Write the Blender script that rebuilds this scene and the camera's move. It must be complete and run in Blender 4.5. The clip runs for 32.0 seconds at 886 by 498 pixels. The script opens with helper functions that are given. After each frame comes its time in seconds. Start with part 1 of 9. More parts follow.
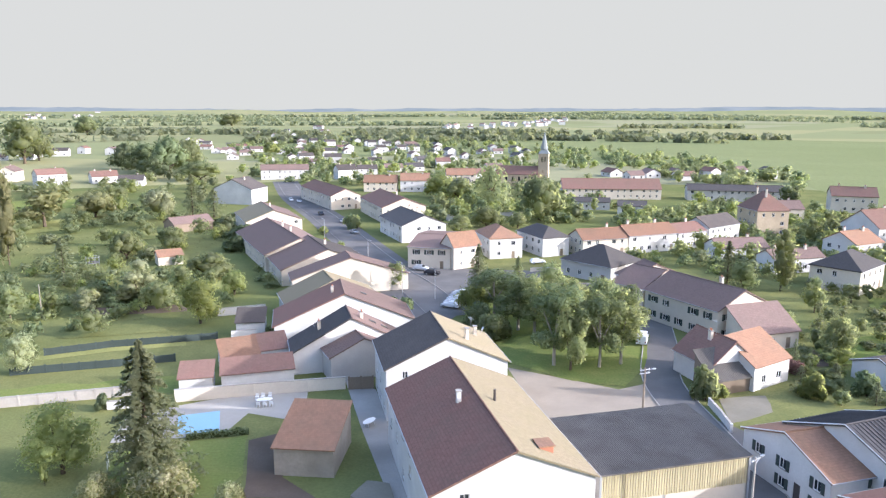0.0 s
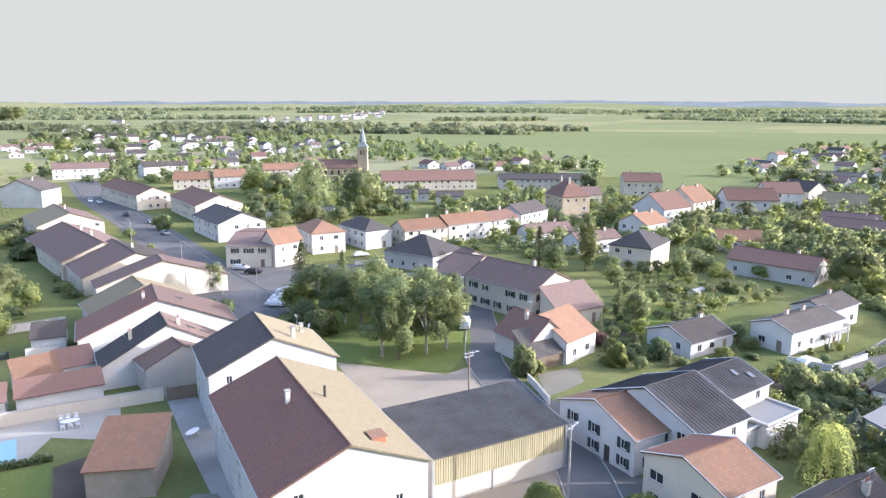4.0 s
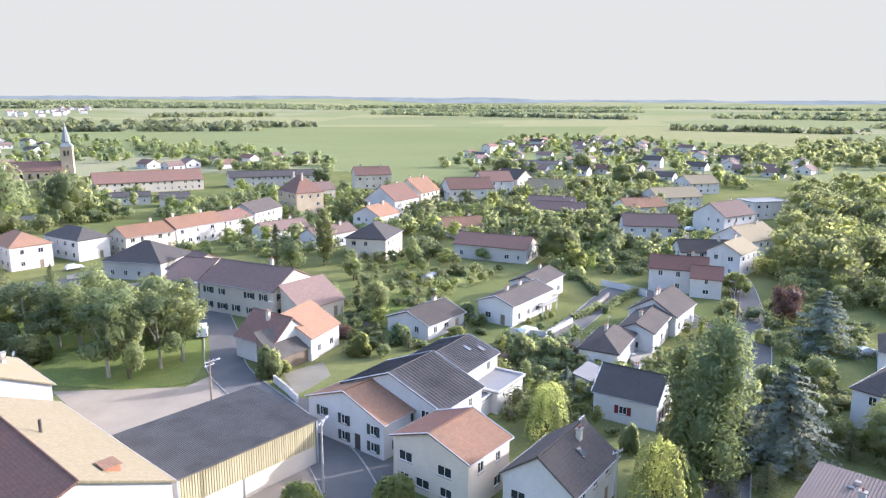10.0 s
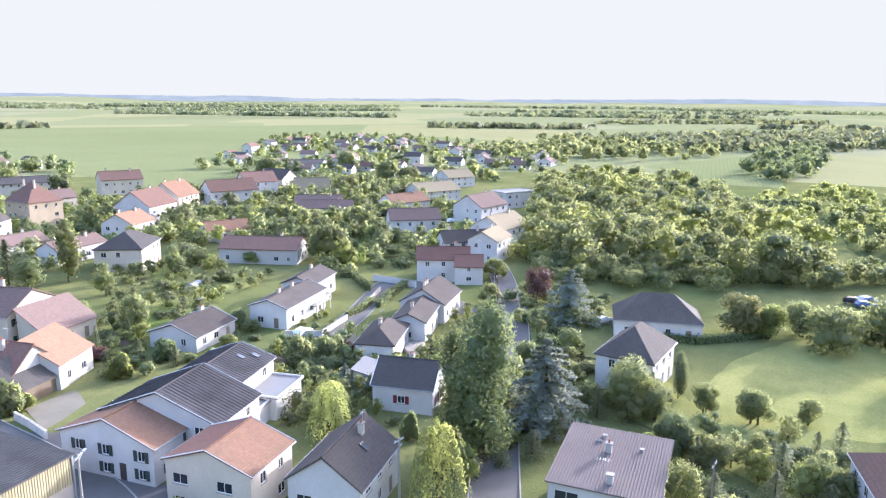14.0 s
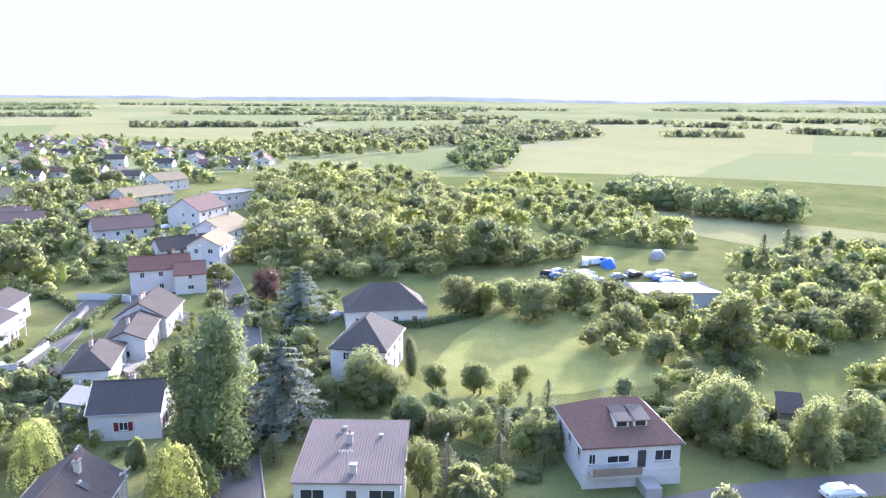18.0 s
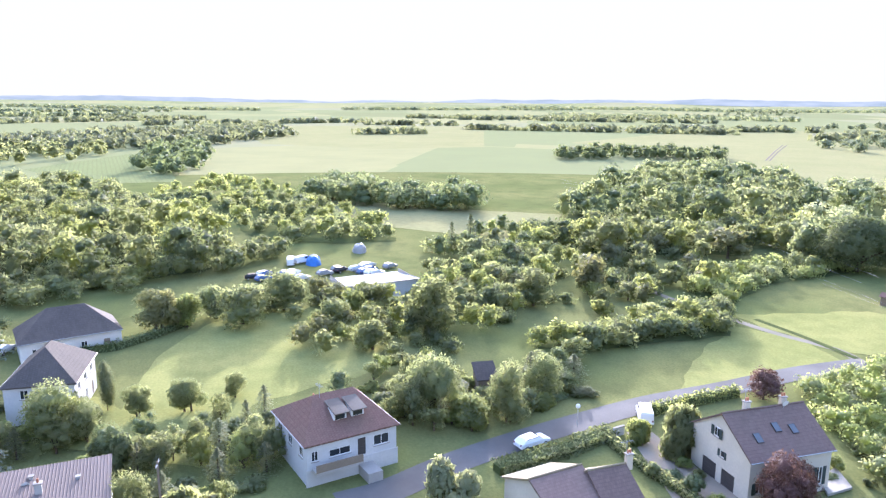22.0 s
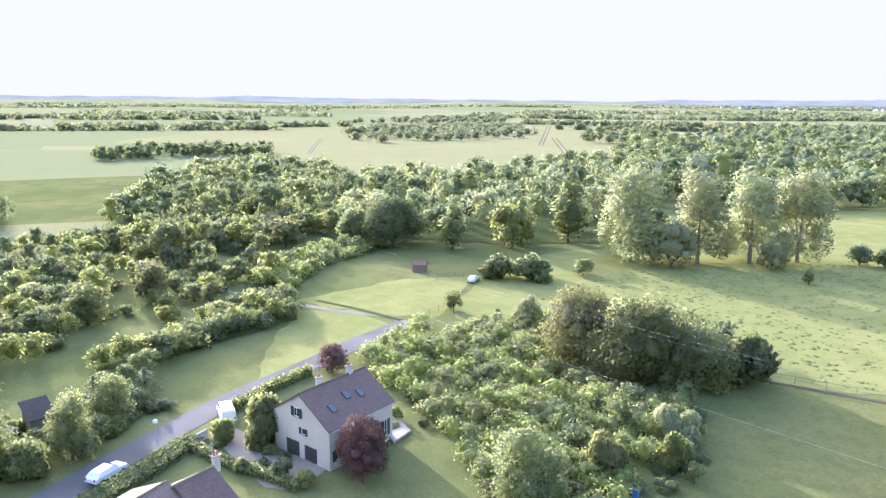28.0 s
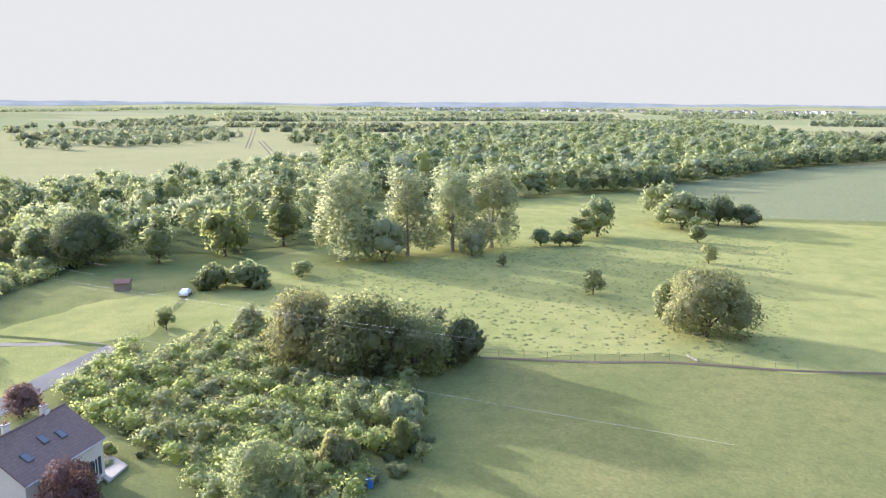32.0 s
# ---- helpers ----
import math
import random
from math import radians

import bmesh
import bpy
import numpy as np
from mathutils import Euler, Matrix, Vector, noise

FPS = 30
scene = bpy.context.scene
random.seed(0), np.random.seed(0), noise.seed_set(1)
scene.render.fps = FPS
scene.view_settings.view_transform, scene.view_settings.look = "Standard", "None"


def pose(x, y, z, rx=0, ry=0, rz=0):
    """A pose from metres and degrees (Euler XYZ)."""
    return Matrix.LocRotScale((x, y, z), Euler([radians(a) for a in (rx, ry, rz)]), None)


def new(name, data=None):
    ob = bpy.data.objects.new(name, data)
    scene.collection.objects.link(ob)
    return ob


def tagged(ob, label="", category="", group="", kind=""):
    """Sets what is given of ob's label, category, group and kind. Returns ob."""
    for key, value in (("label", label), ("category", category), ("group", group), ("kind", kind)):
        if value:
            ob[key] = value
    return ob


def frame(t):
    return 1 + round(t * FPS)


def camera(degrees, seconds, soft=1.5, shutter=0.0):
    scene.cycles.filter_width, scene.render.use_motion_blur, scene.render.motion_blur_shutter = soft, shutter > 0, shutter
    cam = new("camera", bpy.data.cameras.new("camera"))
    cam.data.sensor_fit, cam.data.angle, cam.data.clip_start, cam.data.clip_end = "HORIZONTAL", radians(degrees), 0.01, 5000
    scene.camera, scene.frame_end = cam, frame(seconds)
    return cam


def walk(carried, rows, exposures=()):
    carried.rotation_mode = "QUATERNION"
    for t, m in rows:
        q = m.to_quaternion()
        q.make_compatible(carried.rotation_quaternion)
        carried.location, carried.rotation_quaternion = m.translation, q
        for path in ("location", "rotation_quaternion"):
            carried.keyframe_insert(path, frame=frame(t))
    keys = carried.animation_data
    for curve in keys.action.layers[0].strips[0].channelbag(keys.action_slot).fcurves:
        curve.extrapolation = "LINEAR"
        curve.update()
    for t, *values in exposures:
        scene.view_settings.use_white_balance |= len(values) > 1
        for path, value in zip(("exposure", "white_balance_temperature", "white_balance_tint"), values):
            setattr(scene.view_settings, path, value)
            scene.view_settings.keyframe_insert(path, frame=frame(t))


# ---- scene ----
# The camera hovers over the village edge and turns to its right.
cam = camera(63.9, 32.0, soft=1.3)
EYE = 42.0
PATH = [
    (0, 0.04, -11.00, 0.13),
    (0.5, -1.77, -11.06, 0.09),
    (1, -3.66, -11.12, 0.06),
    (1.5, -5.50, -11.22, 0.04),
    (2, -7.25, -11.26, 0.04),
    (2.5, -9.02, -11.33, 0.12),
    (3, -10.80, -11.38, 0.14),
    (3.5, -12.61, -11.44, 0.16),
    (5.5, -19.77, -11.61, 0.22),
    (6, -21.55, -11.64, 0.22),
    (6.5, -23.32, -11.69, 0.25),
    (7, -25.10, -11.71, 0.26),
    (7.5, -26.86, -11.74, 0.27),
    (8, -28.65, -11.74, 0.29),
    (8.5, -30.42, -11.74, 0.30),
    (9, -32.20, -11.75, 0.31),
    (9.5, -34.00, -11.75, 0.37),
    (10, -35.78, -11.74, 0.37),
    (10.5, -37.56, -11.74, 0.39),
    (11, -39.36, -11.74, 0.39),
    (11.5, -41.73, -11.72, 0.44),
    (12, -43.56, -11.71, 0.43),
    (12.5, -45.46, -11.71, 0.44),
    (13, -48.35, -11.70, 0.46),
    (13.5, -51.44, -11.71, 0.47),
    (14, -54.54, -11.73, 0.46),
    (14.5, -57.49, -11.76, 0.42),
    (16.5, -67.77, -11.77, 0.43),
    (17, -70.78, -11.77, 0.41),
    (17.5, -73.79, -11.78, 0.44),
    (18, -76.81, -11.76, 0.44),
    (18.5, -79.84, -11.75, 0.41),
    (19, -82.85, -11.73, 0.40),
    (19.5, -85.86, -11.71, 0.39),
    (20, -88.87, -11.71, 0.38),
    (20.5, -91.87, -11.69, 0.36),
    (21, -94.87, -11.67, 0.30),
    (21.5, -97.82, -11.66, 0.34),
    (22, -100.82, -11.66, 0.37),
    (22.5, -103.83, -11.66, 0.38),
    (23, -106.81, -11.67, 0.37),
    (23.5, -109.75, -11.65, 0.36),
    (24, -112.69, -11.67, 0.36),
    (24.5, -115.65, -11.67, 0.35),
    (25, -118.59, -11.69, 0.31),
    (25.5, -121.53, -11.69, 0.29),
    (26, -124.44, -11.70, 0.33),
    (26.5, -127.34, -11.69, 0.34),
    (28.5, -138.72, -11.69, 0.43),
    (29, -141.59, -11.67, 0.46),
    (29.5, -144.49, -11.63, 0.43),
    (30, -147.39, -11.58, 0.41),
    (30.5, -150.10, -11.56, 0.42),
    (31, -153.14, -11.50, 0.40),
    (31.5, -155.84, -11.44, 0.33),
    (32, -158.90, -11.41, 0.26),
]
EXPOSURES = [(0.0, 0.93, 5700.0, 18.0), (9.0, 1.02, 5680.0, 19.0), (13.0, 1.2, 5560.0, 21.0), (17.0, 1.36, 5470.0, 23.0), (24.0, 1.42, 5450.0, 24.0), (28.0, 1.34, 5500.0, 23.0), (32.0, 1.1, 5650.0, 21.0)]
walk(cam, [(t, pose(0, 0, EYE, 90 + tilt, 0, turn) @ pose(0, 0, 0, 0, 0, lean)) for t, turn, tilt, lean in PATH], EXPOSURES)

# ---- world and sun ----
SUN_EL, SUN_AZ = 14.5, 102.0  # degrees above the horizon, and clockwise from +y
world = bpy.data.worlds.new("sky")
scene.world = world
world.use_nodes = True
wn = world.node_tree
wn.nodes.clear()
sky = wn.nodes.new("ShaderNodeTexSky")
sky.sky_type, sky.sun_disc = "NISHITA", False
sky.sun_elevation, sky.sun_rotation = radians(SUN_EL), radians(SUN_AZ)
sky.air_density, sky.dust_density, sky.ozone_density = 1.0, 4.0, 1.0
coord = wn.nodes.new("ShaderNodeTexCoord")
split = wn.nodes.new("ShaderNodeSeparateXYZ")
haze = wn.nodes.new("ShaderNodeMapRange")  # a milky haze that thins out overhead
haze.interpolation_type = "SMOOTHSTEP"
for k, v in zip(("From Min", "From Max", "To Min", "To Max"), (0.14, 0.55, 1.0, 0.0)):
    haze.inputs[k].default_value = v
skybg, hazebg, mixbg, wout = (wn.nodes.new("ShaderNode" + k) for k in ("Background", "Background", "MixShader", "OutputWorld"))
skybg.inputs[1].default_value = 0.45
hazebg.inputs[0].default_value, hazebg.inputs[1].default_value = (0.394, 0.384, 0.320, 1), 1.0
wn.links.new(coord.outputs["Generated"], split.inputs[0])
wn.links.new(split.outputs["Z"], haze.inputs["Value"])
wn.links.new(sky.outputs[0], skybg.inputs[0])
wn.links.new(haze.outputs[0], mixbg.inputs[0])
wn.links.new(skybg.outputs[0], mixbg.inputs[1])
wn.links.new(hazebg.outputs[0], mixbg.inputs[2])
wn.links.new(mixbg.outputs[0], wout.inputs[0])
sun_data = bpy.data.lights.new("sun", "SUN")
sun_data.energy, sun_data.angle, sun_data.color = 5.0, radians(0.6), (1.0, 0.945, 0.86)
sun = new("sun", sun_data)
sun.matrix_world = pose(0, 0, 60, 90 - SUN_EL, 0, 180 - SUN_AZ)


# ---- materials ----
def nodes_of(name, rough=0.9, metal=0.0):
    m = bpy.data.materials.new(name)
    m.use_nodes = True
    n = m.node_tree.nodes
    b = n["Principled BSDF"]
    b.inputs["Roughness"].default_value, b.inputs["Metallic"].default_value = rough, metal
    b.inputs["Specular IOR Level"].default_value = 0.25 if rough < 0.8 else 0.06
    return m, n, m.node_tree.links, b


def mixed(n, l, fac, a, b, kind="MIX"):
    x = n.new("ShaderNodeMix")
    x.data_type, x.blend_type = "RGBA", kind
    for sock, v in ((x.inputs[0], fac), (x.inputs[6], a), (x.inputs[7], b)):
        if isinstance(v, bpy.types.NodeSocket):
            l.new(v, sock)
        else:
            sock.default_value = v if isinstance(v, float) else (*v[:3], 1)
    return x.outputs[2]


def ranged(n, l, v, a, b, c=0.0, d=1.0):
    x = n.new("ShaderNodeMapRange")
    for k, w in zip(("From Min", "From Max", "To Min", "To Max"), (a, b, c, d)):
        x.inputs[k].default_value = w
    l.new(v, x.inputs["Value"])
    return x.outputs[0]


def noise_of(n, l, co, scale, detail=3.0, rough=0.6):
    x = n.new("ShaderNodeTexNoise")
    x.inputs["Scale"].default_value, x.inputs["Detail"].default_value, x.inputs["Roughness"].default_value = scale, detail, rough
    l.new(co, x.inputs["Vector"])
    return x.outputs["Fac"]


def bumped(n, l, b, h, strength=0.4, dist=0.05):
    x = n.new("ShaderNodeBump")
    x.inputs["Strength"].default_value, x.inputs["Distance"].default_value = strength, dist
    l.new(h, x.inputs["Height"])
    l.new(x.outputs[0], b.inputs["Normal"])


def mapped(n, l, scale=(1, 1, 1), rot=(0, 0, 0), source="Object"):
    c, m = n.new("ShaderNodeTexCoord"), n.new("ShaderNodeMapping")
    m.inputs["Scale"].default_value, m.inputs["Rotation"].default_value = scale, rot
    l.new(c.outputs[source], m.inputs[0])
    return m.outputs[0]


def surface(name, col, rough=0.9, vary=0.25, big=0.15, fine=4.0, bump=0.3, metal=0.0, stain=None, each=0.12):
    """A weathered surface: broad stains, fine grain, and a shift of tone from object to object."""
    m, n, l, b = nodes_of(name, rough, metal)
    co = mapped(n, l)
    f1, f2 = noise_of(n, l, co, big, 5.0), noise_of(n, l, co, fine, 4.0)
    dark = stain or tuple(c * (1 - vary) for c in col)
    light = tuple(min(1.0, c * (1 + vary * 0.6)) for c in col)
    c1 = mixed(n, l, ranged(n, l, f1, 0.35, 0.7), light, dark)
    c2 = mixed(n, l, ranged(n, l, f2, 0.3, 0.75, 0.0, 0.6), c1, tuple(c * (1 - vary * 0.8) for c in col))
    info = n.new("ShaderNodeObjectInfo")
    tone = ranged(n, l, info.outputs["Random"], 0, 1, 1 - each, 1 + each)
    hsv = n.new("ShaderNodeHueSaturation")
    l.new(c2, hsv.inputs["Color"])
    l.new(tone, hsv.inputs["Value"])
    l.new(hsv.outputs[0], b.inputs["Base Color"])
    bumped(n, l, b, f2, bump)
    return m


def tiles(name, col, row=0.34, wide=0.24, moss=(0.12, 0.11, 0.08), mossy=0.4, rough=0.85, depth=0.035):
    """Roof tiles: rows across the slope and courses along the ridge, with moss and odd tiles."""
    m, n, l, b = nodes_of(name, rough)
    b.inputs["Specular IOR Level"].default_value = 0.1
    co = mapped(n, l)
    brick = n.new("ShaderNodeTexBrick")
    l.new(mapped(n, l, (1, 1, 0)), brick.inputs["Vector"])
    brick.inputs["Scale"].default_value, brick.inputs["Brick Width"].default_value, brick.inputs["Row Height"].default_value = 1.0, wide, row
    brick.inputs["Mortar Size"].default_value, brick.inputs["Mortar Smooth"].default_value, brick.inputs["Bias"].default_value = 0.03, 0.6, 0.0
    brick.inputs["Color1"].default_value = (*[c * 1.09 for c in col], 1)
    brick.inputs["Color2"].default_value = (*[c * 0.88 for c in col], 1)
    brick.inputs["Mortar"].default_value = (*[c * 0.72 for c in col], 1)
    f1 = noise_of(n, l, co, 0.22, 6.0, 0.7)
    f2 = noise_of(n, l, co, 2.5, 4.0)
    c1 = mixed(n, l, ranged(n, l, f1, 0.42, 0.72, 0.0, mossy), brick.outputs["Color"], moss)
    c2 = mixed(n, l, ranged(n, l, f2, 0.35, 0.8, 0.0, 0.35), c1, tuple(c * 1.3 for c in col))
    info = n.new("ShaderNodeObjectInfo")
    hsv = n.new("ShaderNodeHueSaturation")
    l.new(c2, hsv.inputs["Color"])
    l.new(ranged(n, l, info.outputs["Random"], 0, 1, 0.8, 1.15), hsv.inputs["Value"])
    l.new(hsv.outputs[0], b.inputs["Base Color"])
    bumped(n, l, b, brick.outputs["Fac"], -0.5, depth)
    return m


def leaves(name, col, tip, glow=0.62):
    m, n, l, b = nodes_of(name, 0.7)
    geo, info = n.new("ShaderNodeNewGeometry"), n.new("ShaderNodeObjectInfo")
    c0 = mixed(n, l, geo.outputs["Random Per Island"], col, tip)
    # darker noise in the colour stands for shade in gaps between leaf clumps
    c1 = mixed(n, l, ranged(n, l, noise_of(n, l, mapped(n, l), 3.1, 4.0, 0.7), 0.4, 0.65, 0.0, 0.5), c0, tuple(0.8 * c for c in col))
    hsv = n.new("ShaderNodeHueSaturation")
    l.new(c1, hsv.inputs["Color"])
    l.new(ranged(n, l, info.outputs["Random"], 0, 1, 0.75, 1.25), hsv.inputs["Value"])
    l.new(ranged(n, l, info.outputs["Random"], 0, 1, 0.485, 0.515), hsv.inputs["Hue"])
    l.new(hsv.outputs[0], b.inputs["Base Color"])
    tr, mx, out = n.new("ShaderNodeBsdfTranslucent"), n.new("ShaderNodeMixShader"), n["Material Output"]
    warm = mixed(n, l, 0.5, hsv.outputs[0], tuple(min(1, c * k) for c, k in zip(tip, (2.4, 2.3, 1.4))))
    l.new(warm, tr.inputs["Color"])
    mx.inputs[0].default_value = glow
    bump = n.new("ShaderNodeBump")
    bump.inputs["Strength"].default_value, bump.inputs["Distance"].default_value = 0.4, 0.4
    clump = noise_of(n, l, mapped(n, l), 1.7, 5.0, 0.7)
    l.new(clump, bump.inputs["Height"])
    l.new(bump.outputs[0], b.inputs["Normal"])
    l.new(bump.outputs[0], tr.inputs["Normal"])
    l.new(b.outputs[0], mx.inputs[1])
    l.new(tr.outputs[0], mx.inputs[2])
    l.new(mx.outputs[0], out.inputs["Surface"])
    return m


def meadow(name, a, b_, c_, big=0.03, mid=0.25, fine=2.5, bump=0.5, streak=None):
    """Grass or crop: broad patches, tufts and fine blades; streak: angle of the rows in degrees."""
    m, n, l, b = nodes_of(name, 1.0)
    b.inputs["Specular IOR Level"].default_value = 0.0
    co = mapped(n, l)
    f1, f2, f3 = noise_of(n, l, co, big, 4.0), noise_of(n, l, co, mid, 5.0, 0.65), noise_of(n, l, co, fine, 3.0)
    x = mixed(n, l, ranged(n, l, f1, 0.35, 0.65), a, b_)
    x = mixed(n, l, ranged(n, l, f2, 0.42, 0.72, 0.0, 0.7), x, c_)
    x = mixed(n, l, ranged(n, l, f3, 0.3, 0.7, 0.0, 0.45), x, tuple(v * 0.55 for v in a))
    if streak is not None:
        w = n.new("ShaderNodeTexWave")
        w.inputs["Scale"].default_value, w.inputs["Distortion"].default_value, w.inputs["Detail"].default_value = 0.12, 1.5, 2.0
        l.new(mapped(n, l, (1, 1, 1), (0, 0, radians(streak))), w.inputs["Vector"])
        x = mixed(n, l, ranged(n, l, w.outputs["Fac"], 0.6, 1.0, 0.0, 0.35), x, tuple(v * 0.7 for v in a))
    l.new(x, b.inputs["Base Color"])
    bumped(n, l, b, f3, bump, 0.15)
    return m


def country(name):
    """Open country: a patchwork of crops seen from afar."""
    m, n, l, b = nodes_of(name, 1.0)
    b.inputs["Specular IOR Level"].default_value = 0.0
    co = mapped(n, l, (1, 1.6, 1), (0, 0, 0.5))
    v = n.new("ShaderNodeTexVoronoi")
    v.inputs["Scale"].default_value = 0.0022
    v.distance = "CHEBYCHEV"
    l.new(co, v.inputs["Vector"])
    sep = n.new("ShaderNodeSeparateColor")
    l.new(v.outputs["Color"], sep.inputs[0])
    r = n.new("ShaderNodeValToRGB")
    r.color_ramp.interpolation = "CONSTANT"
    for e, (p, c) in zip([r.color_ramp.elements[0], r.color_ramp.elements[1], *(r.color_ramp.elements.new(0.5) for _ in range(4))],
                         ((0, (0.225, 0.235, 0.115)), (0.2, (0.30, 0.28, 0.155)), (0.4, (0.285, 0.27, 0.135)), (0.6, (0.21, 0.215, 0.105)), (0.72, (0.27, 0.265, 0.13)), (0.88, (0.27, 0.26, 0.15)))):
        e.position, e.color = p, (*c, 1)
    l.new(sep.outputs[0], r.inputs[0])
    f = noise_of(n, l, mapped(n, l), 0.02, 6.0, 0.7)
    x = mixed(n, l, ranged(n, l, f, 0.4, 0.75, 0.0, 0.5), r.outputs[0], (0.205, 0.21, 0.11))
    l.new(x, b.inputs["Base Color"])
    return m


def glassy(name, col=(0.03, 0.035, 0.04), rough=0.08):
    m, n, l, b = nodes_of(name, rough)
    b.inputs["Base Color"].default_value, b.inputs["Specular IOR Level"].default_value = (*col, 1), 0.6
    return m


WHITE = surface("white_render", (0.57, 0.557, 0.535), vary=0.2, each=0.06)
CREAM = surface("cream_render", (0.58, 0.52, 0.43), vary=0.18, each=0.08)
GREY_WALL = surface("grey_render", (0.47, 0.45, 0.42), vary=0.2)
STONE = surface("rubble_stone", (0.36, 0.31, 0.25), vary=0.35, fine=2.2, bump=0.7)
ASHLAR = surface("pale_ashlar", (0.50, 0.41, 0.29), vary=0.22, fine=1.6)
RED = tiles("red_clay_tiles", (0.205, 0.12, 0.094))
ORANGE = tiles("orange_clay_tiles", (0.275, 0.158, 0.102), mossy=0.4)
BROWN = tiles("brown_tiles", (0.19, 0.132, 0.112), mossy=0.3)
SLATE = tiles("dark_slates", (0.09, 0.081, 0.076), row=0.22, wide=0.26, moss=(0.11, 0.105, 0.09), mossy=0.3)
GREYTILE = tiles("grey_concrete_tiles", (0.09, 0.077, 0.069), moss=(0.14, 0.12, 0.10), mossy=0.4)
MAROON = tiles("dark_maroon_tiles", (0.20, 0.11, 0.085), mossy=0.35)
# tan of lichen and, on some slopes, of sunlight put into the colour
TAN = tiles("weathered_sunlit_tan_tiles", (0.275, 0.226, 0.146), moss=(0.235, 0.2, 0.11), mossy=0.6)
SHEET = surface("fibre_cement_sheet", (0.135, 0.122, 0.108), vary=0.3, big=0.3)
DARK_SHEET = surface("dark_ribbed_sheet", (0.088, 0.083, 0.082), vary=0.3, big=0.3)
GREY_SHEET = surface("grey_translucent_sheet", (0.20, 0.195, 0.19), 0.5, vary=0.15)
PALE_SHEET = surface("pale_sheet", (0.33, 0.325, 0.32), 0.6, vary=0.12)
MAUVE = surface("mauve_sheet", (0.19, 0.158, 0.142), vary=0.12)
TRIM = surface("white_trim", (0.72, 0.71, 0.69), 0.6, vary=0.06, each=0.04)
DARKTRIM = surface("dark_trim", (0.07, 0.06, 0.055), 0.6, vary=0.1)
GLASS = glassy("window_glass")
SKYGLASS = glassy("roof_window_glass", (0.10, 0.11, 0.12), 0.05)
CARGLASS = glassy("car_glass", (0.02, 0.022, 0.025))
SHUT_DARK = surface("dark_green_shutter", (0.045, 0.06, 0.055), 0.7)
SHUT_RED = surface("wine_red_shutter", (0.17, 0.025, 0.03), 0.7)
SHUT_WHITE = surface("white_shutter", (0.62, 0.61, 0.6), 0.7, vary=0.08)
WOOD = surface("grey_weathered_wood", (0.24, 0.19, 0.14), vary=0.3, fine=6.0)
YELLOW_CLAD = surface("yellowed_cladding", (0.50, 0.44, 0.27), vary=0.25)
POT = surface("terracotta_pot", (0.40, 0.18, 0.11))
ZINC = surface("pale_zinc_and_slate", (0.27, 0.29, 0.28), 0.6, vary=0.2)
METAL = surface("galvanised_metal", (0.40, 0.41, 0.42), 0.5, metal=0.4, vary=0.12)
CONCRETE = surface("concrete", (0.36, 0.335, 0.30), vary=0.2)
ASPHALT = surface("asphalt", (0.155, 0.146, 0.136), vary=0.25, big=0.12, fine=6.0, bump=0.2, each=0.0)
PALE_ASPHALT = surface("pale_worn_asphalt", (0.315, 0.265, 0.205), vary=0.22, big=0.1, fine=5.0, bump=0.2, each=0.0)
GRAVEL = surface("gravel", (0.215, 0.195, 0.15), vary=0.2, big=0.2, fine=5.0, each=0.0)
PAVING = surface("pale_paving", (0.37, 0.34, 0.29), vary=0.15, each=0.0)
SOIL = surface("bare_soil", (0.13, 0.10, 0.075), vary=0.3, each=0.0)
POOL = surface("pool_water", (0.24, 0.40, 0.48), 0.06, vary=0.05, bump=0.03)
LAWN = meadow("lawn", (0.15, 0.19, 0.055), (0.19, 0.215, 0.065), (0.24, 0.24, 0.085))
PASTURE = meadow("pasture", (0.25, 0.258, 0.09), (0.31, 0.30, 0.112), (0.165, 0.185, 0.066), mid=0.16)
ROUGH_GRASS = meadow("rough_grass", (0.15, 0.17, 0.062), (0.235, 0.225, 0.09), (0.085, 0.105, 0.04), mid=0.12)
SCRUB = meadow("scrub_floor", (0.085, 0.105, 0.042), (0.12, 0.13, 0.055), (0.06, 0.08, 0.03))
WHEAT = meadow("ripening_wheat", (0.32, 0.30, 0.15), (0.29, 0.275, 0.135), (0.25, 0.255, 0.115), big=0.006, mid=0.03, fine=0.5, streak=20)
CROP = meadow("green_crop", (0.215, 0.235, 0.105), (0.25, 0.265, 0.125), (0.19, 0.212, 0.095), big=0.005, mid=0.02, fine=0.5, streak=75)
CROP2 = meadow("blue_green_crop", (0.195, 0.21, 0.11), (0.22, 0.232, 0.12), (0.18, 0.192, 0.10), big=0.006, mid=0.03, fine=0.5)
HAY = meadow("tall_seeding_grass", (0.155, 0.168, 0.062), (0.215, 0.205, 0.08), (0.10, 0.12, 0.044), big=0.05, mid=0.4, fine=1.8, bump=0.8)
TUSSOCK = meadow("tussock_grass", (0.19, 0.205, 0.075), (0.24, 0.245, 0.09), (0.13, 0.15, 0.055), fine=1.5)
COUNTRY = country("open_country")
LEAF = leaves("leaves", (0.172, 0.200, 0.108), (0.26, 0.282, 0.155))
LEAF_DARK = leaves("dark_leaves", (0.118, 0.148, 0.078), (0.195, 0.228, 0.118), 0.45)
# greyer, bluer leaf colour for far woods, with distance haze painted in
LEAF_HAZED = leaves("hazed_far_leaves", (0.168, 0.192, 0.118), (0.228, 0.25, 0.152), 0.4)
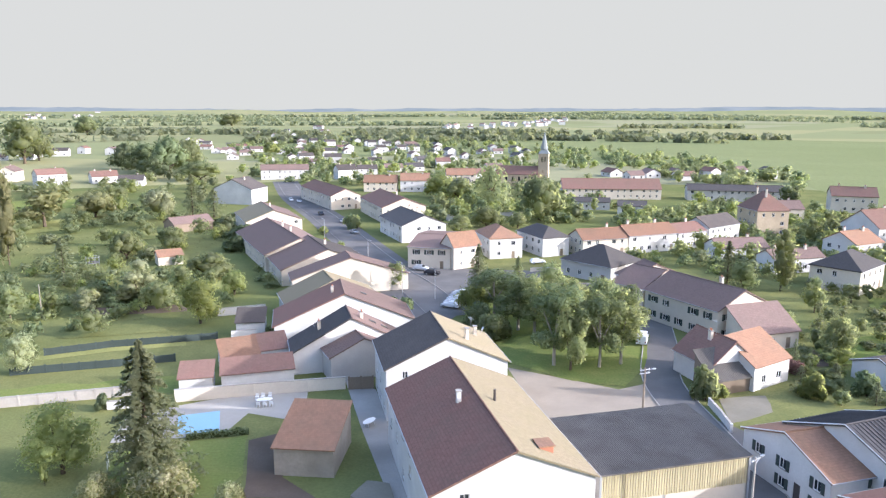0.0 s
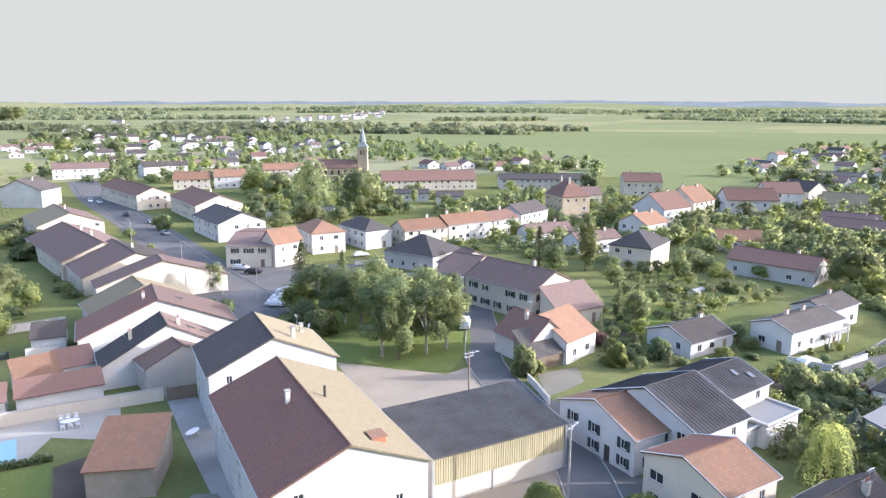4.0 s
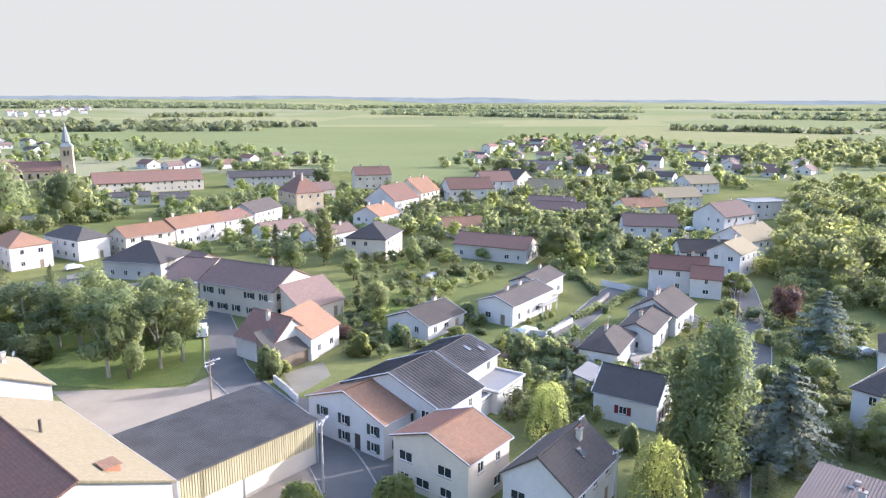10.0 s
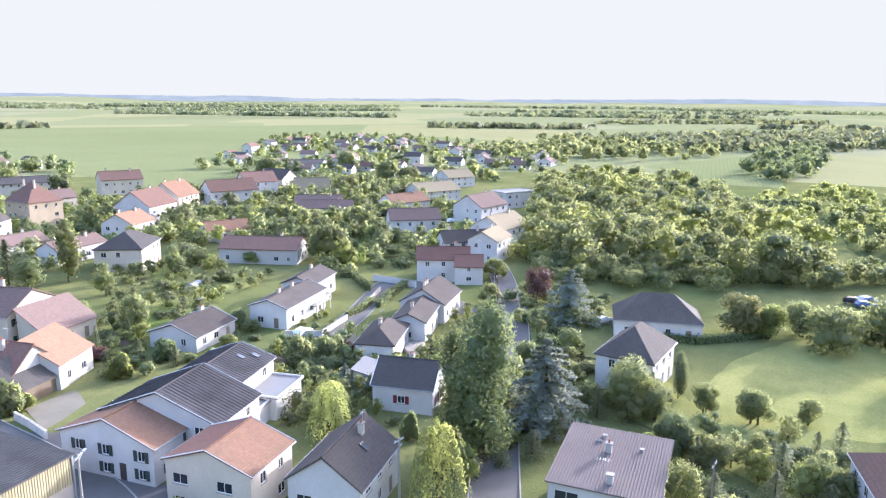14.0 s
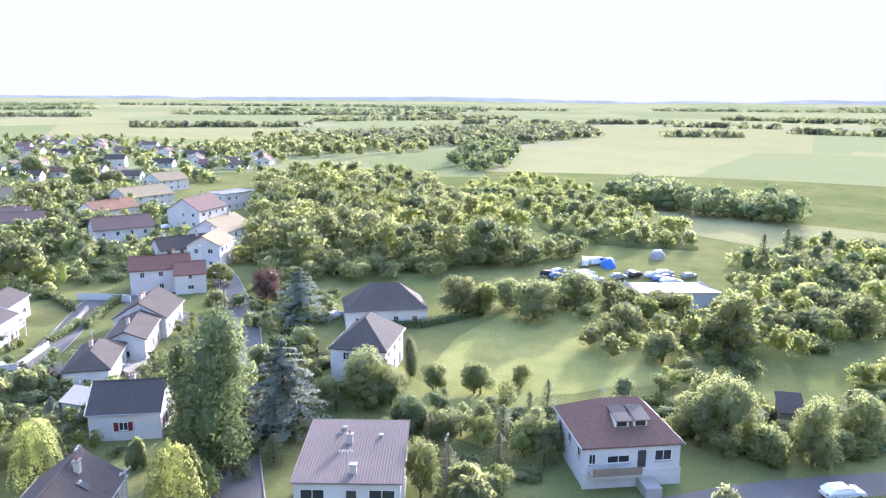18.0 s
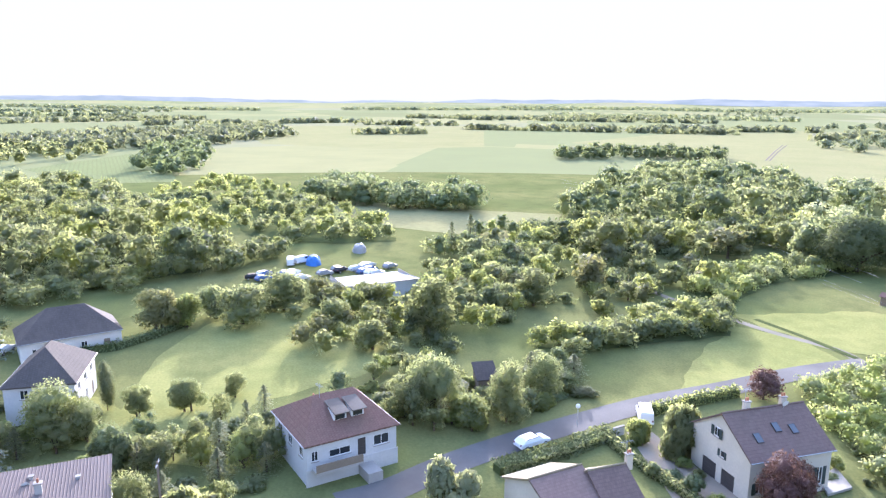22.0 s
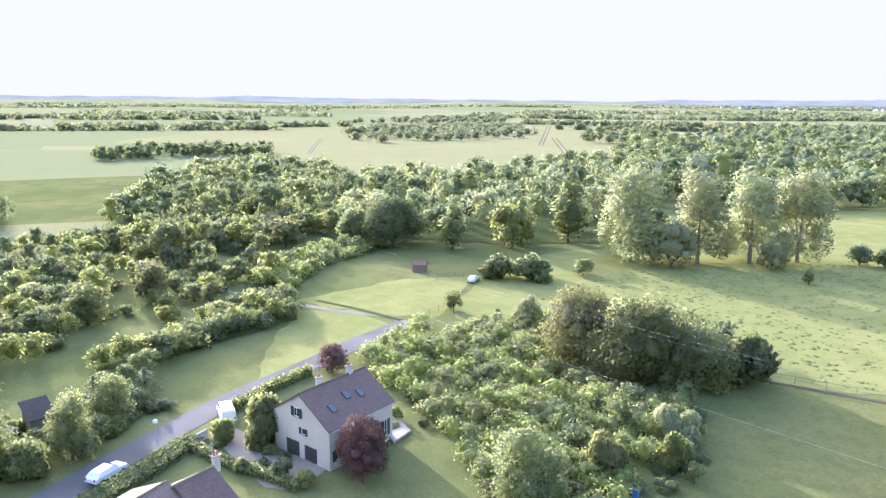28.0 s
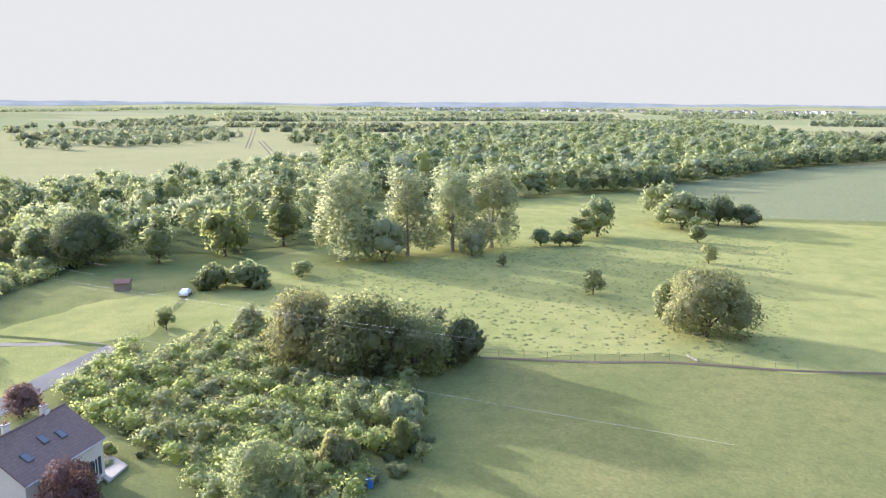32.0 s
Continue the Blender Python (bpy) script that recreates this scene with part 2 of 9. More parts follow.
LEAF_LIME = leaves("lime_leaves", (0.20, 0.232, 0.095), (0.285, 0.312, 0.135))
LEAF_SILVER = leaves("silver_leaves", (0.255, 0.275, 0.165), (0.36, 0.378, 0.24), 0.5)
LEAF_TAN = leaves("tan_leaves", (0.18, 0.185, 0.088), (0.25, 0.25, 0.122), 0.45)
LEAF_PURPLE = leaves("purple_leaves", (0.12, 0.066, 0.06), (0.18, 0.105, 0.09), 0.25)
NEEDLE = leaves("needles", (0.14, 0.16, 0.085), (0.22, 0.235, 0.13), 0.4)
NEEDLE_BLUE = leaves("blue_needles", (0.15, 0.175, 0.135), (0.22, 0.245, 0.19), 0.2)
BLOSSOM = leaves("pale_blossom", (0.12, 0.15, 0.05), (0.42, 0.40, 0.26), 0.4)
# distance haze painted as blue-grey emission, so the far hills glow
HAZE = bpy.data.materials.new("painted_haze_glow")
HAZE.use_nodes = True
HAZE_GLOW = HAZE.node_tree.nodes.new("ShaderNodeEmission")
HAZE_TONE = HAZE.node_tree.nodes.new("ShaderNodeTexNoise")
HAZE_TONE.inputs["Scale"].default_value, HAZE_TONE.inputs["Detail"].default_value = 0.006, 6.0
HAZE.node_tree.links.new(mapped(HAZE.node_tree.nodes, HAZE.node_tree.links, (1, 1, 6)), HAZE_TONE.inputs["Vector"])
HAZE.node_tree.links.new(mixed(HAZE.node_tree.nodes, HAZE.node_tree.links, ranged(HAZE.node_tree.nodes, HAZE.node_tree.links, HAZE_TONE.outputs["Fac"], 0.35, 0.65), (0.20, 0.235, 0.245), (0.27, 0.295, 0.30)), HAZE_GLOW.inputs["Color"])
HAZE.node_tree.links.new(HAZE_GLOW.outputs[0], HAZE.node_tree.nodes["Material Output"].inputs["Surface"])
BARK = surface("bark", (0.11, 0.085, 0.06), vary=0.3, fine=5.0)
BARK_PALE = surface("pale_bark", (0.30, 0.27, 0.22), vary=0.35, fine=4.0)


# ---- builders ----
def mesh_of(bm, *mats):
    me = bpy.data.meshes.new("mesh")
    bm.to_mesh(me)
    bm.free()
    for m in mats:
        me.materials.append(m)
    return me


def put(name, me, parent=None, m=None, label=""):
    ob = new(name, me)
    if parent is not None:
        ob.parent = parent
    if m is not None:
        ob.matrix_basis = m
    return tagged(ob, label)


def part(name, bm, material, parent, label="", m=None):
    return put(name, mesh_of(bm, material), parent, m, label)


def thing(name, label, category, group="", m=None):
    ob = new(name)
    ob.empty_display_size = 0.3
    if m is not None:
        ob.matrix_basis = m
    return tagged(ob, label, category, group)


def face(bm, *pts, mat=0):
    f = bm.faces.new([bm.verts.new(p) for p in pts])
    f.material_index = mat
    return f


def box(bm, a, b, m=None):
    """A box from corner a to corner b."""
    r = bmesh.ops.create_cube(bm, size=1.0)["verts"]
    s = Matrix.LocRotScale([(p + q) / 2 for p, q in zip(a, b)], None, [abs(q - p) for p, q in zip(a, b)])
    bmesh.ops.transform(bm, matrix=(m or Matrix()) @ s, verts=r)
    return bm


def boxed(a, b, m=None):
    return box(bmesh.new(), a, b, m)


def tube(bm, p, q, r0, r1=None, n=8):
    d = Vector(q) - Vector(p)
    v = bmesh.ops.create_cone(bm, cap_ends=True, segments=n, radius1=r0, radius2=r0 if r1 is None else r1, depth=d.length)["verts"]
    bmesh.ops.transform(bm, matrix=Matrix.Translation((Vector(p) + Vector(q)) / 2) @ d.to_track_quat("Z", "Y").to_matrix().to_4x4(), verts=v)
    return bm


SHARED = {}


def shared(key, make):
    if key not in SHARED:
        SHARED[key] = make()
    return SHARED[key]


# ---- houses ----
FOOTPRINTS = []


def side_frames(hx, hy):
    """For each side of a block: the frame with u along the wall, v outwards, w up, and the wall's half length."""
    return {"S": (Matrix.Translation((0, -hy, 0)) @ pose(0, 0, 0, 0, 0, 180), hx), "N": (Matrix.Translation((0, hy, 0)), hx),
            "E": (Matrix.Translation((hx, 0, 0)) @ pose(0, 0, 0, 0, 0, -90), hy), "W": (Matrix.Translation((-hx, 0, 0)) @ pose(0, 0, 0, 0, 0, 90), hy)}


def wall_with_holes(bm, m, half, z0, z1, holes, deep=0.16):
    us = sorted({-half, half, *(h[0] for h in holes), *(h[1] for h in holes)})
    zs = sorted({z0, z1, *(h[2] for h in holes), *(h[3] for h in holes)})
    for u, u2 in zip(us, us[1:]):
        for z, z2 in zip(zs, zs[1:]):
            cu, cz = (u + u2) / 2, (z + z2) / 2
            if not any(h[0] < cu < h[1] and h[2] < cz < h[3] for h in holes):
                face(bm, *(m @ Vector(p) for p in ((u2, 0, z), (u, 0, z), (u, 0, z2), (u2, 0, z2))))
    for a, b, c, d in holes:
        ring = [(a, c), (b, c), (b, d), (a, d)]
        for (p, q), (r, s) in zip(ring, ring[1:] + ring[:1]):
            face(bm, *(m @ Vector(v) for v in ((p, 0, q), (r, 0, s), (r, -deep, s), (p, -deep, q))))


def window_frame(w, h, bars):
    bm = bmesh.new()
    f = 0.07
    for a, b in (((-w / 2, -0.12, 0), (-w / 2 + f, -0.05, h)), ((w / 2 - f, -0.12, 0), (w / 2, -0.05, h)), ((-w / 2 + f, -0.12, 0), (w / 2 - f, -0.05, f)), ((-w / 2 + f, -0.12, h - f), (w / 2 - f, -0.05, h))):
        box(bm, a, b)
    for k in range(1, bars):
        u = -w / 2 + w * k / bars
        box(bm, (u - 0.03, -0.115, f), (u + 0.03, -0.055, h - f))
    return mesh_of(bm, TRIM)


def opening(parent, m, u, z, w, h, kind, shutters, near):
    """A window or door set in its hole, with its pane, sill and shutters."""
    at = m @ Matrix.Translation((u, 0, z))
    if kind == "window":
        win = put("window", shared(("frame", w, h), lambda: window_frame(w, h, 2 if w > 0.7 else 1)), parent, at)
        put("pane", shared(("pane", w, h), lambda: mesh_of(boxed((-w / 2 + 0.06, -0.1, 0.06), (w / 2 - 0.06, -0.08, h - 0.06)), GLASS)), win)
        if near:
            put("sill", shared(("sill", w), lambda: mesh_of(boxed((-w / 2 - 0.08, -0.05, -0.09), (w / 2 + 0.08, 0.09, -0.005)), CONCRETE)), win)
    else:
        mat = {"door": WOOD, "garage": SHUT_WHITE, "darkdoor": DARKTRIM}[kind]
        win = put("garage_door" if kind == "garage" else "door", shared((kind, w, h), lambda: door_mesh(w, h, mat)), parent, at)
    if shutters is not None and kind == "window":
        for s in (-1, 1):
            sw = w * 0.5
            put("shutter", shared(("shutter", w, h, shutters.name), lambda: shutter_mesh(sw, h, shutters)), win, Matrix.Translation((s * (w / 2 + sw / 2 + 0.03), 0.005, 0)))
    return win


def shutter_mesh(w, h, mat):
    bm = boxed((-w / 2, 0, -0.03), (w / 2, 0.045, h + 0.03))
    for k in range(2):
        box(bm, (-w / 2 + 0.04, 0.045, h * (0.2 + 0.5 * k)), (w / 2 - 0.04, 0.06, h * (0.2 + 0.5 * k) + 0.1))
    return mesh_of(bm, mat)


def door_mesh(w, h, mat):
    bm = boxed((-w / 2, -0.14, 0), (w / 2, -0.08, h))
    for k in range(4):
        box(bm, (-w / 2 + 0.08, -0.08, h * (0.06 + 0.23 * k)), (w / 2 - 0.08, -0.06, h * (0.06 + 0.23 * k) + h * 0.18))
    return mesh_of(bm, mat)


def roof_slope(L, W, ze, zr, side, thick=0.2, off=0.0):
    """One slope of a gabled roof, with thickness and a slight sag; off shifts the ridge sideways."""
    bm = bmesh.new()
    n = max(2, int(L / 2.5))
    rows = []
    for c in range(n + 1):
        x = -L / 2 + L * c / n
        sag = -0.05 * math.sin(math.pi * c / n) + 0.03 * noise.noise((x * 0.4, L + W, side))
        prof = [(side * W / 2, ze + sag * 0.4), ((side * W / 2 + off) / 2, (ze + zr) / 2 + sag * 1.3), (off, zr + sag), (off, zr - thick * 1.2 + sag), (side * W / 2, ze - thick + sag * 0.4)]
        rows.append([bm.verts.new((x, y, z)) for y, z in prof])
    for a, b in zip(rows, rows[1:]):
        for k in range(5):
            bm.faces.new((a[k], a[(k + 1) % 5], b[(k + 1) % 5], b[k]))
    bm.faces.new(rows[0])
    bm.faces.new(rows[-1])
    bmesh.ops.recalc_face_normals(bm, faces=bm.faces)
    return bm


def roof_hip(L, W, ze, zr, cut=1.0, thick=0.2):
    """A hipped roof; cut: how far the hips run in, as a share of the half width (0: gable)."""
    bm = bmesh.new()
    if L >= W:
        rl = max(L / 2 - W / 2 * cut, 0.05)
        top = [(-rl, 0, zr), (rl, 0, zr)]
    else:
        rl = max(W / 2 - L / 2 * cut, 0.05)
        top = [(0, -rl, zr), (0, rl, zr)]
    e = [bm.verts.new(p) for p in ((-L / 2, -W / 2, ze), (L / 2, -W / 2, ze), (L / 2, W / 2, ze), (-L / 2, W / 2, ze))]
    d = [bm.verts.new(v.co - Vector((0, 0, thick))) for v in e]
    a, b = (bm.verts.new(p) for p in top)
    if L >= W:
        fs = [(e[0], e[1], b, a), (e[1], e[2], b), (e[2], e[3], a, b), (e[3], e[0], a)]
    else:
        fs = [(e[0], e[1], a), (e[1], e[2], b, a), (e[2], e[3], b), (e[3], e[0], a, b)]
    for f in fs:
        bm.faces.new(f)
    for k in range(4):
        bm.faces.new((e[k], d[k], d[(k + 1) % 4], e[(k + 1) % 4]))
    bm.faces.new(d)
    bmesh.ops.recalc_face_normals(bm, faces=bm.faces)
    return bm


def chimney(parent, x, y, z, h=1.4, w=0.7, d=0.5, mat=None, n=2):
    c = part("chimney", boxed((x - w / 2, y - d / 2, z - 0.8), (x + w / 2, y + d / 2, z + h)), mat or CREAM, parent)
    part("chimney_cap", boxed((x - w / 2 - 0.08, y - d / 2 - 0.08, z + h), (x + w / 2 + 0.08, y + d / 2 + 0.08, z + h + 0.12)), CONCRETE, c)
    for k in range(n):
        part("chimney_pot", tube(bmesh.new(), (x + (k - (n - 1) / 2) * 0.3, y, z + h + 0.1), (x + (k - (n - 1) / 2) * 0.3, y, z + h + 0.5), 0.11, 0.09), POT, c)


def house(x, y, rot, L, W, ze, zr, roof="gable", wall=None, cover=None, label="", over=0.35, shutters=None, holes=None, near=True, chimneys=(), ribs=0, verge=False, cut=1.0,
          name="house", category="house", group="", z=0.0, skylights=(), auto=True, off=0.0, gap=3.0, doors=True, cover2=None, attic=()):
    """A house with its ridge along its own x; ze and zr are the heights of eaves and ridge, L and W those of the roof.
    holes: openings by side, as (u, z, w, h, kind); sides left out are filled with even rows of windows."""
    wall, cover = wall or WHITE, cover or BROWN
    h = thing(name, label, category, group, pose(x, y, z, 0, 0, rot))
    FOOTPRINTS.append((x, y, max(L, W) * 0.62))
    rng = random.Random(round(x * 31 + y * 17))
    hx, hy = L / 2 - over * 0.7, W / 2 - over
    k = (zr - ze) / (W / 2) if roof != "flat" else 0.0
    top = ze - 0.1 if roof in ("flat", "hip") else ze + k * over - 0.12
    if roof == "shed":
        k = (zr - ze) / W
        top = ze + k * over - 0.12
    frames = side_frames(hx, hy)
    floors = max(1, round((top - 0.2) / 2.8))
    step = top / floors
    all_holes = {}
    for s, (m, half) in frames.items():
        own = (holes or {}).get(s)
        if own is None:
            own = []
            way = (pose(0, 0, 0, 0, 0, rot) @ m).to_3x3() @ Vector((0, 1, 0))
            faces_eye = way.x * -x + way.y * -y > 0
            if auto and faces_eye:
                n = int((2 * half - 1.2) / gap)
                for f in range(floors):
                    for c in range(n):
                        if rng.random() < (0.78 if near else 0.85):
                            ww, hh = rng.choice(((1.0, 1.25), (1.0, 1.25), (0.8, 1.1), (1.3, 1.2)))
                            own.append((round((c - (n - 1) / 2) * (2 * half - 1.2) / max(n, 1), 2), round(f * step + 0.95, 2), ww, min(hh, step - 1.25), "window"))
                if doors and n and near and own and rng.random() < 0.7:
                    u = own[0][0]
                    own[0] = (u, 0.02, 1.0, 2.05, "door")
        own = [o for o in own if abs(o[0]) + o[2] / 2 < half - 0.15 and o[1] + o[3] < top - 0.1 and o[3] > 0.4]
        all_holes[s] = own
    bm = bmesh.new()
    for s, (m, half) in frames.items():
        t = top if not (roof == "shed" and s == "N") else zr - k * over - 0.12
        t = top if (roof == "shed" and s in "EW") else t
        wall_with_holes(bm, m, half, -0.4, t, [(u - w / 2, u + w / 2, z_, z_ + hh) for u, z_, w, hh, _ in all_holes[s]])
        if roof == "gable" and s in "EW":
            sgn = 1 if s == "W" else -1
            face(bm, *(m @ Vector(p) for p in ((half, 0, top), (-half, 0, top), (off * sgn, 0, zr - 0.22))))
        if roof == "shed" and s in "EW":
            tn = zr - k * over - 0.12
            sgn = 1 if s == "W" else -1
            face(bm, *(m @ Vector(p) for p in ((-half * sgn, 0, top), (half * sgn, 0, top), (half * sgn, 0, tn))))
    part("wall", bm, wall, h)
    if roof == "gable":
        for side in (1, -1):
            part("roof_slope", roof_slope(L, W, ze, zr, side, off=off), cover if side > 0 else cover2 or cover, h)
        rc = bmesh.new()
        tube(rc, (-L / 2, off, zr - 0.02), (L / 2, off, zr - 0.02), 0.13, n=6)
        part("ridge_cap", rc, cover, h)
        if verge:
            for sx in (-1, 1):
                for sy in (-1, 1):
                    b = bmesh.new()
                    d = Vector((0, sy * W / 2 - off, ze - zr))
                    xx = sx * (L / 2 + 0.03)
                    tube(b, (xx, off, zr + 0.02), (xx, off + d.y, zr + d.z + 0.02), 0.065, n=4)
                    part("verge_board", b, TRIM, h)
        if ribs:
            b = bmesh.new()
            n = int(L / ribs)
            for c in range(n + 1):
                xx = -L / 2 + L * c / n
                for sy in (-1, 1):
                    tube(b, (xx, off, zr + 0.01), (xx, sy * W / 2, ze + 0.01), 0.04, n=5)
            part("roof_rib", b, cover, h)
    elif roof == "hip":
        part("roof", roof_hip(L, W, ze, zr, cut), cover, h)
    elif roof == "shed":
        b = bmesh.new()
        pr = [(-W / 2, ze), (W / 2, zr), (W / 2, zr - 0.15), (-W / 2, ze - 0.15)]
        rows = [[b.verts.new((xx, yy, zz)) for yy, zz in pr] for xx in (-L / 2, L / 2)]
        for c in range(4):
            b.faces.new((rows[0][c], rows[0][(c + 1) % 4], rows[1][(c + 1) % 4], rows[1][c]))
        b.faces.new(rows[0])
        b.faces.new(rows[1])
        bmesh.ops.recalc_face_normals(b, faces=b.faces)
        part("roof", b, cover, h)
        if ribs:
            b = bmesh.new()
            n = int(L / ribs)
            for c in range(n + 1):
                xx = -L / 2 + L * c / n
                tube(b, (xx, -W / 2, ze + 0.01), (xx, W / 2, zr + 0.01), ribs * 0.16, n=5)
            part("roof_rib", b, cover, h)
    else:
        b = boxed((-L / 2, -W / 2, ze - 0.12), (L / 2, W / 2, ze + 0.05))
        part("roof", b, cover, h)
        for a_, b_ in (((-L / 2, -W / 2, ze + 0.05), (L / 2, -W / 2 + 0.2, ze + 0.3)), ((-L / 2, W / 2 - 0.2, ze + 0.05), (L / 2, W / 2, ze + 0.3)), ((-L / 2, -W / 2 + 0.2, ze + 0.05), (-L / 2 + 0.2, W / 2 - 0.2, ze + 0.3)), ((L / 2 - 0.2, -W / 2 + 0.2, ze + 0.05), (L / 2, W / 2 - 0.2, ze + 0.3))):
            part("parapet", boxed(a_, b_), wall, h)
    if near and roof in ("gable", "hip"):
        for sy in (-1, 1):
            part("gutter", tube(bmesh.new(), (-L / 2, sy * (W / 2 + 0.05), ze - 0.1), (L / 2, sy * (W / 2 + 0.05), ze - 0.1), 0.07, n=6), METAL, h)
    for s, (m, half) in frames.items():
        for u, z_, w, hh, kind in all_holes[s]:
            opening(h, m, u, z_, w, hh, kind, shutters if (near or rng.random() < 0.5) else None, near)

    for s, u, z_, w, hh in attic:
        opening(h, frames[s][0] @ Matrix.Translation((0, 0.13, 0)), u, z_, w, hh, "window", shutters, near)

    def on_roof(px, py):
        return zr - (zr - ze) * abs(py - off) / (W / 2)
    for c in chimneys:
        chimney(h, c[0], c[1], on_roof(c[0], c[1]), *(c[2:]))
    for sx, sy in skylights:
        zz = on_roof(sx, sy)
        sl = math.degrees(math.atan2(zr - ze, W / 2)) * (-1 if sy > 0 else 1)
        w_ = put("skylight", shared("skylight", lambda: mesh_of(boxed((-0.42, -0.6, 0.0), (0.42, 0.6, 0.09)), DARKTRIM)), h, pose(sx, sy, zz, sl, 0, 0))
        put("pane", shared("skypane", lambda: mesh_of(boxed((-0.36, -0.54, 0.09), (0.36, 0.54, 0.1)), SKYGLASS)), w_)
    return h


# ---- plants ----
def cards(rng, pts, size, flat=0.5):
    """Leaf clumps: a small folded, pointed blade pair at every point, facing more or less outwards. Returns corners, faces and soft outward normals."""
    P, D = (np.asarray(a, float).reshape(-1, 3) for a in (pts if isinstance(pts, tuple) else ([tuple(p) for p, _ in pts], [tuple(d) for _, d in pts])))
    r = np.random.RandomState(rng.randrange(1 << 30))
    n = len(P)

    def unit(v):
        return v / np.maximum(np.linalg.norm(v, axis=1, keepdims=True), 1e-9)
    D = unit(D)
    s = size * r.uniform(0.6, 1.35, (n, 1))
    N = unit(D * (1 - flat) + unit(r.normal(size=(n, 3))) * flat * 1.3)
    N = np.where((N * D).sum(1, keepdims=True) < 0, -N, N)
    A = unit(np.cross(N, r.normal(size=(n, 3))))
    B = np.cross(N, A)
    V = np.stack([P - A * s * 0.72, P - B * s * 0.34 + N * s * 0.12, P + A * s * 0.72, P + B * s * 0.34 + N * s * 0.12], 1).reshape(-1, 3)
    F = (np.arange(n)[:, None, None] * 4 + np.array([[0, 1, 2], [0, 2, 3]])).reshape(-1, 3)
    S = np.repeat(unit(D * 0.85 + N * 0.35 + np.array([0, 0, 0.2])), 4, 0)
    return V, F, S


def ball(level):
    bm = bmesh.new()
    bmesh.ops.create_icosphere(bm, subdivisions=level, radius=1.0)
    bm.verts.ensure_lookup_table()
    out = np.array([v.co[:] for v in bm.verts]), np.array([[v.index for v in f.verts] for f in bm.faces])
    bm.free()
    return out


BALLS = {k: ball(k) for k in (1, 2, 3)}


def cores(rng, lobes, level=2, fill=0.84):
    """The leafy mass inside the lobes of a crown, uneven all over, which the outer sprays cover."""
    r = np.random.RandomState(rng.randrange(1 << 30))
    V, F = BALLS[level]
    sets = []
    for c, R, q in lobes:
        k = fill * (1 + r.normal(0, 0.13, (len(V), 1)))
        sets.append((np.array(tuple(c)) + V * k * R * np.array([1, 1, q]), F, V / np.array([1, 1, q]) + r.normal(0, 0.16, V.shape)))
    v, f, n = joined(sets)
    return v, f, n / np.linalg.norm(n, axis=1, keepdims=True)


def joined(sets):
    """Several sets of cards as one."""
    at = np.cumsum([0] + [len(v) for v, *_ in sets])
    return np.concatenate([v for v, *_ in sets]), np.concatenate([f + o for (_, f, _), o in zip(sets, at)]), np.concatenate([n for *_, n in sets])


def card_mesh(vs, fs, ns, *mats):
    me = bpy.data.meshes.new("leaves")
    me.vertices.add(len(vs))
    me.vertices.foreach_set("co", np.asarray(vs, np.float32).ravel())
    me.loops.add(len(fs) * 3)
    me.loops.foreach_set("vertex_index", np.asarray(fs, np.int32).ravel())
    me.polygons.add(len(fs))
    me.polygons.foreach_set("loop_start", np.arange(len(fs), dtype=np.int32) * 3)
    me.polygons.foreach_set("use_smooth", np.ones(len(fs), bool))
    me.update(calc_edges=True)
    me.normals_split_custom_set_from_vertices(np.asarray(ns, np.float32))
    for m in mats:
        me.materials.append(m)
    return me


def crown_points(rng, lobes, n):
    """Points over the outsides of overlapping lobes (centre, radius, stretch), thinned inside others; and the ways outwards."""
    r = np.random.RandomState(rng.randrange(1 << 30))
    C, R, Q = np.array([tuple(l[0]) for l in lobes]), np.array([l[1] for l in lobes]), np.array([l[2] for l in lobes])
    mid, got, ways, count = C.mean(0), [], [], 0
    while count < n:
        k = r.choice(len(R), 2 * n, p=R**2 / (R**2).sum())
        d = r.normal(size=(2 * n, 3))
        d /= np.linalg.norm(d, axis=1, keepdims=True)
        rr = R[k] * (1 + r.normal(-0.03, 0.17, 2 * n))
        p = C[k] + d * rr[:, None] * np.stack([np.ones(2 * n), np.ones(2 * n), Q[k]], 1)
        e = p[:, None] - C[None]
        e[..., 2] /= Q[None]
        inside = ((e**2).sum(-1) < (R * 0.72) ** 2) & (np.arange(len(R))[None] != k[:, None])
        keep = ~inside.any(1) | (r.rand(2 * n) < 0.2)
        o = p - mid
        o /= np.maximum(np.linalg.norm(o, axis=1, keepdims=True), 1e-9)
        got.append(p[keep])
        ways.append((d * 0.7 + o * 0.5)[keep])
        count += int(keep.sum())
    return np.concatenate(got)[:n], np.concatenate(ways)[:n]


def limbs(rng, h, base, tops, r, lean=0.0, bark=None):
    bm = bmesh.new()
    f = Vector((lean, rng.uniform(-0.3, 0.3) * lean, base))
    tube(bm, (0, 0, -0.3), f * 0.5, r * 1.15, r * 0.95, 7)
    tube(bm, f * 0.5, f, r * 0.95, r * 0.8, 7)
    for t in tops:
        mid = f.lerp(t, 0.5) + Vector((rng.uniform(-0.2, 0.2), rng.uniform(-0.2, 0.2), rng.uniform(0, 0.4)))
        tube(bm, f, mid, r * 0.55, r * 0.34, 5)
        tube(bm, mid, t, r * 0.34, r * 0.1, 5)
    return mesh_of(bm, bark or BARK)


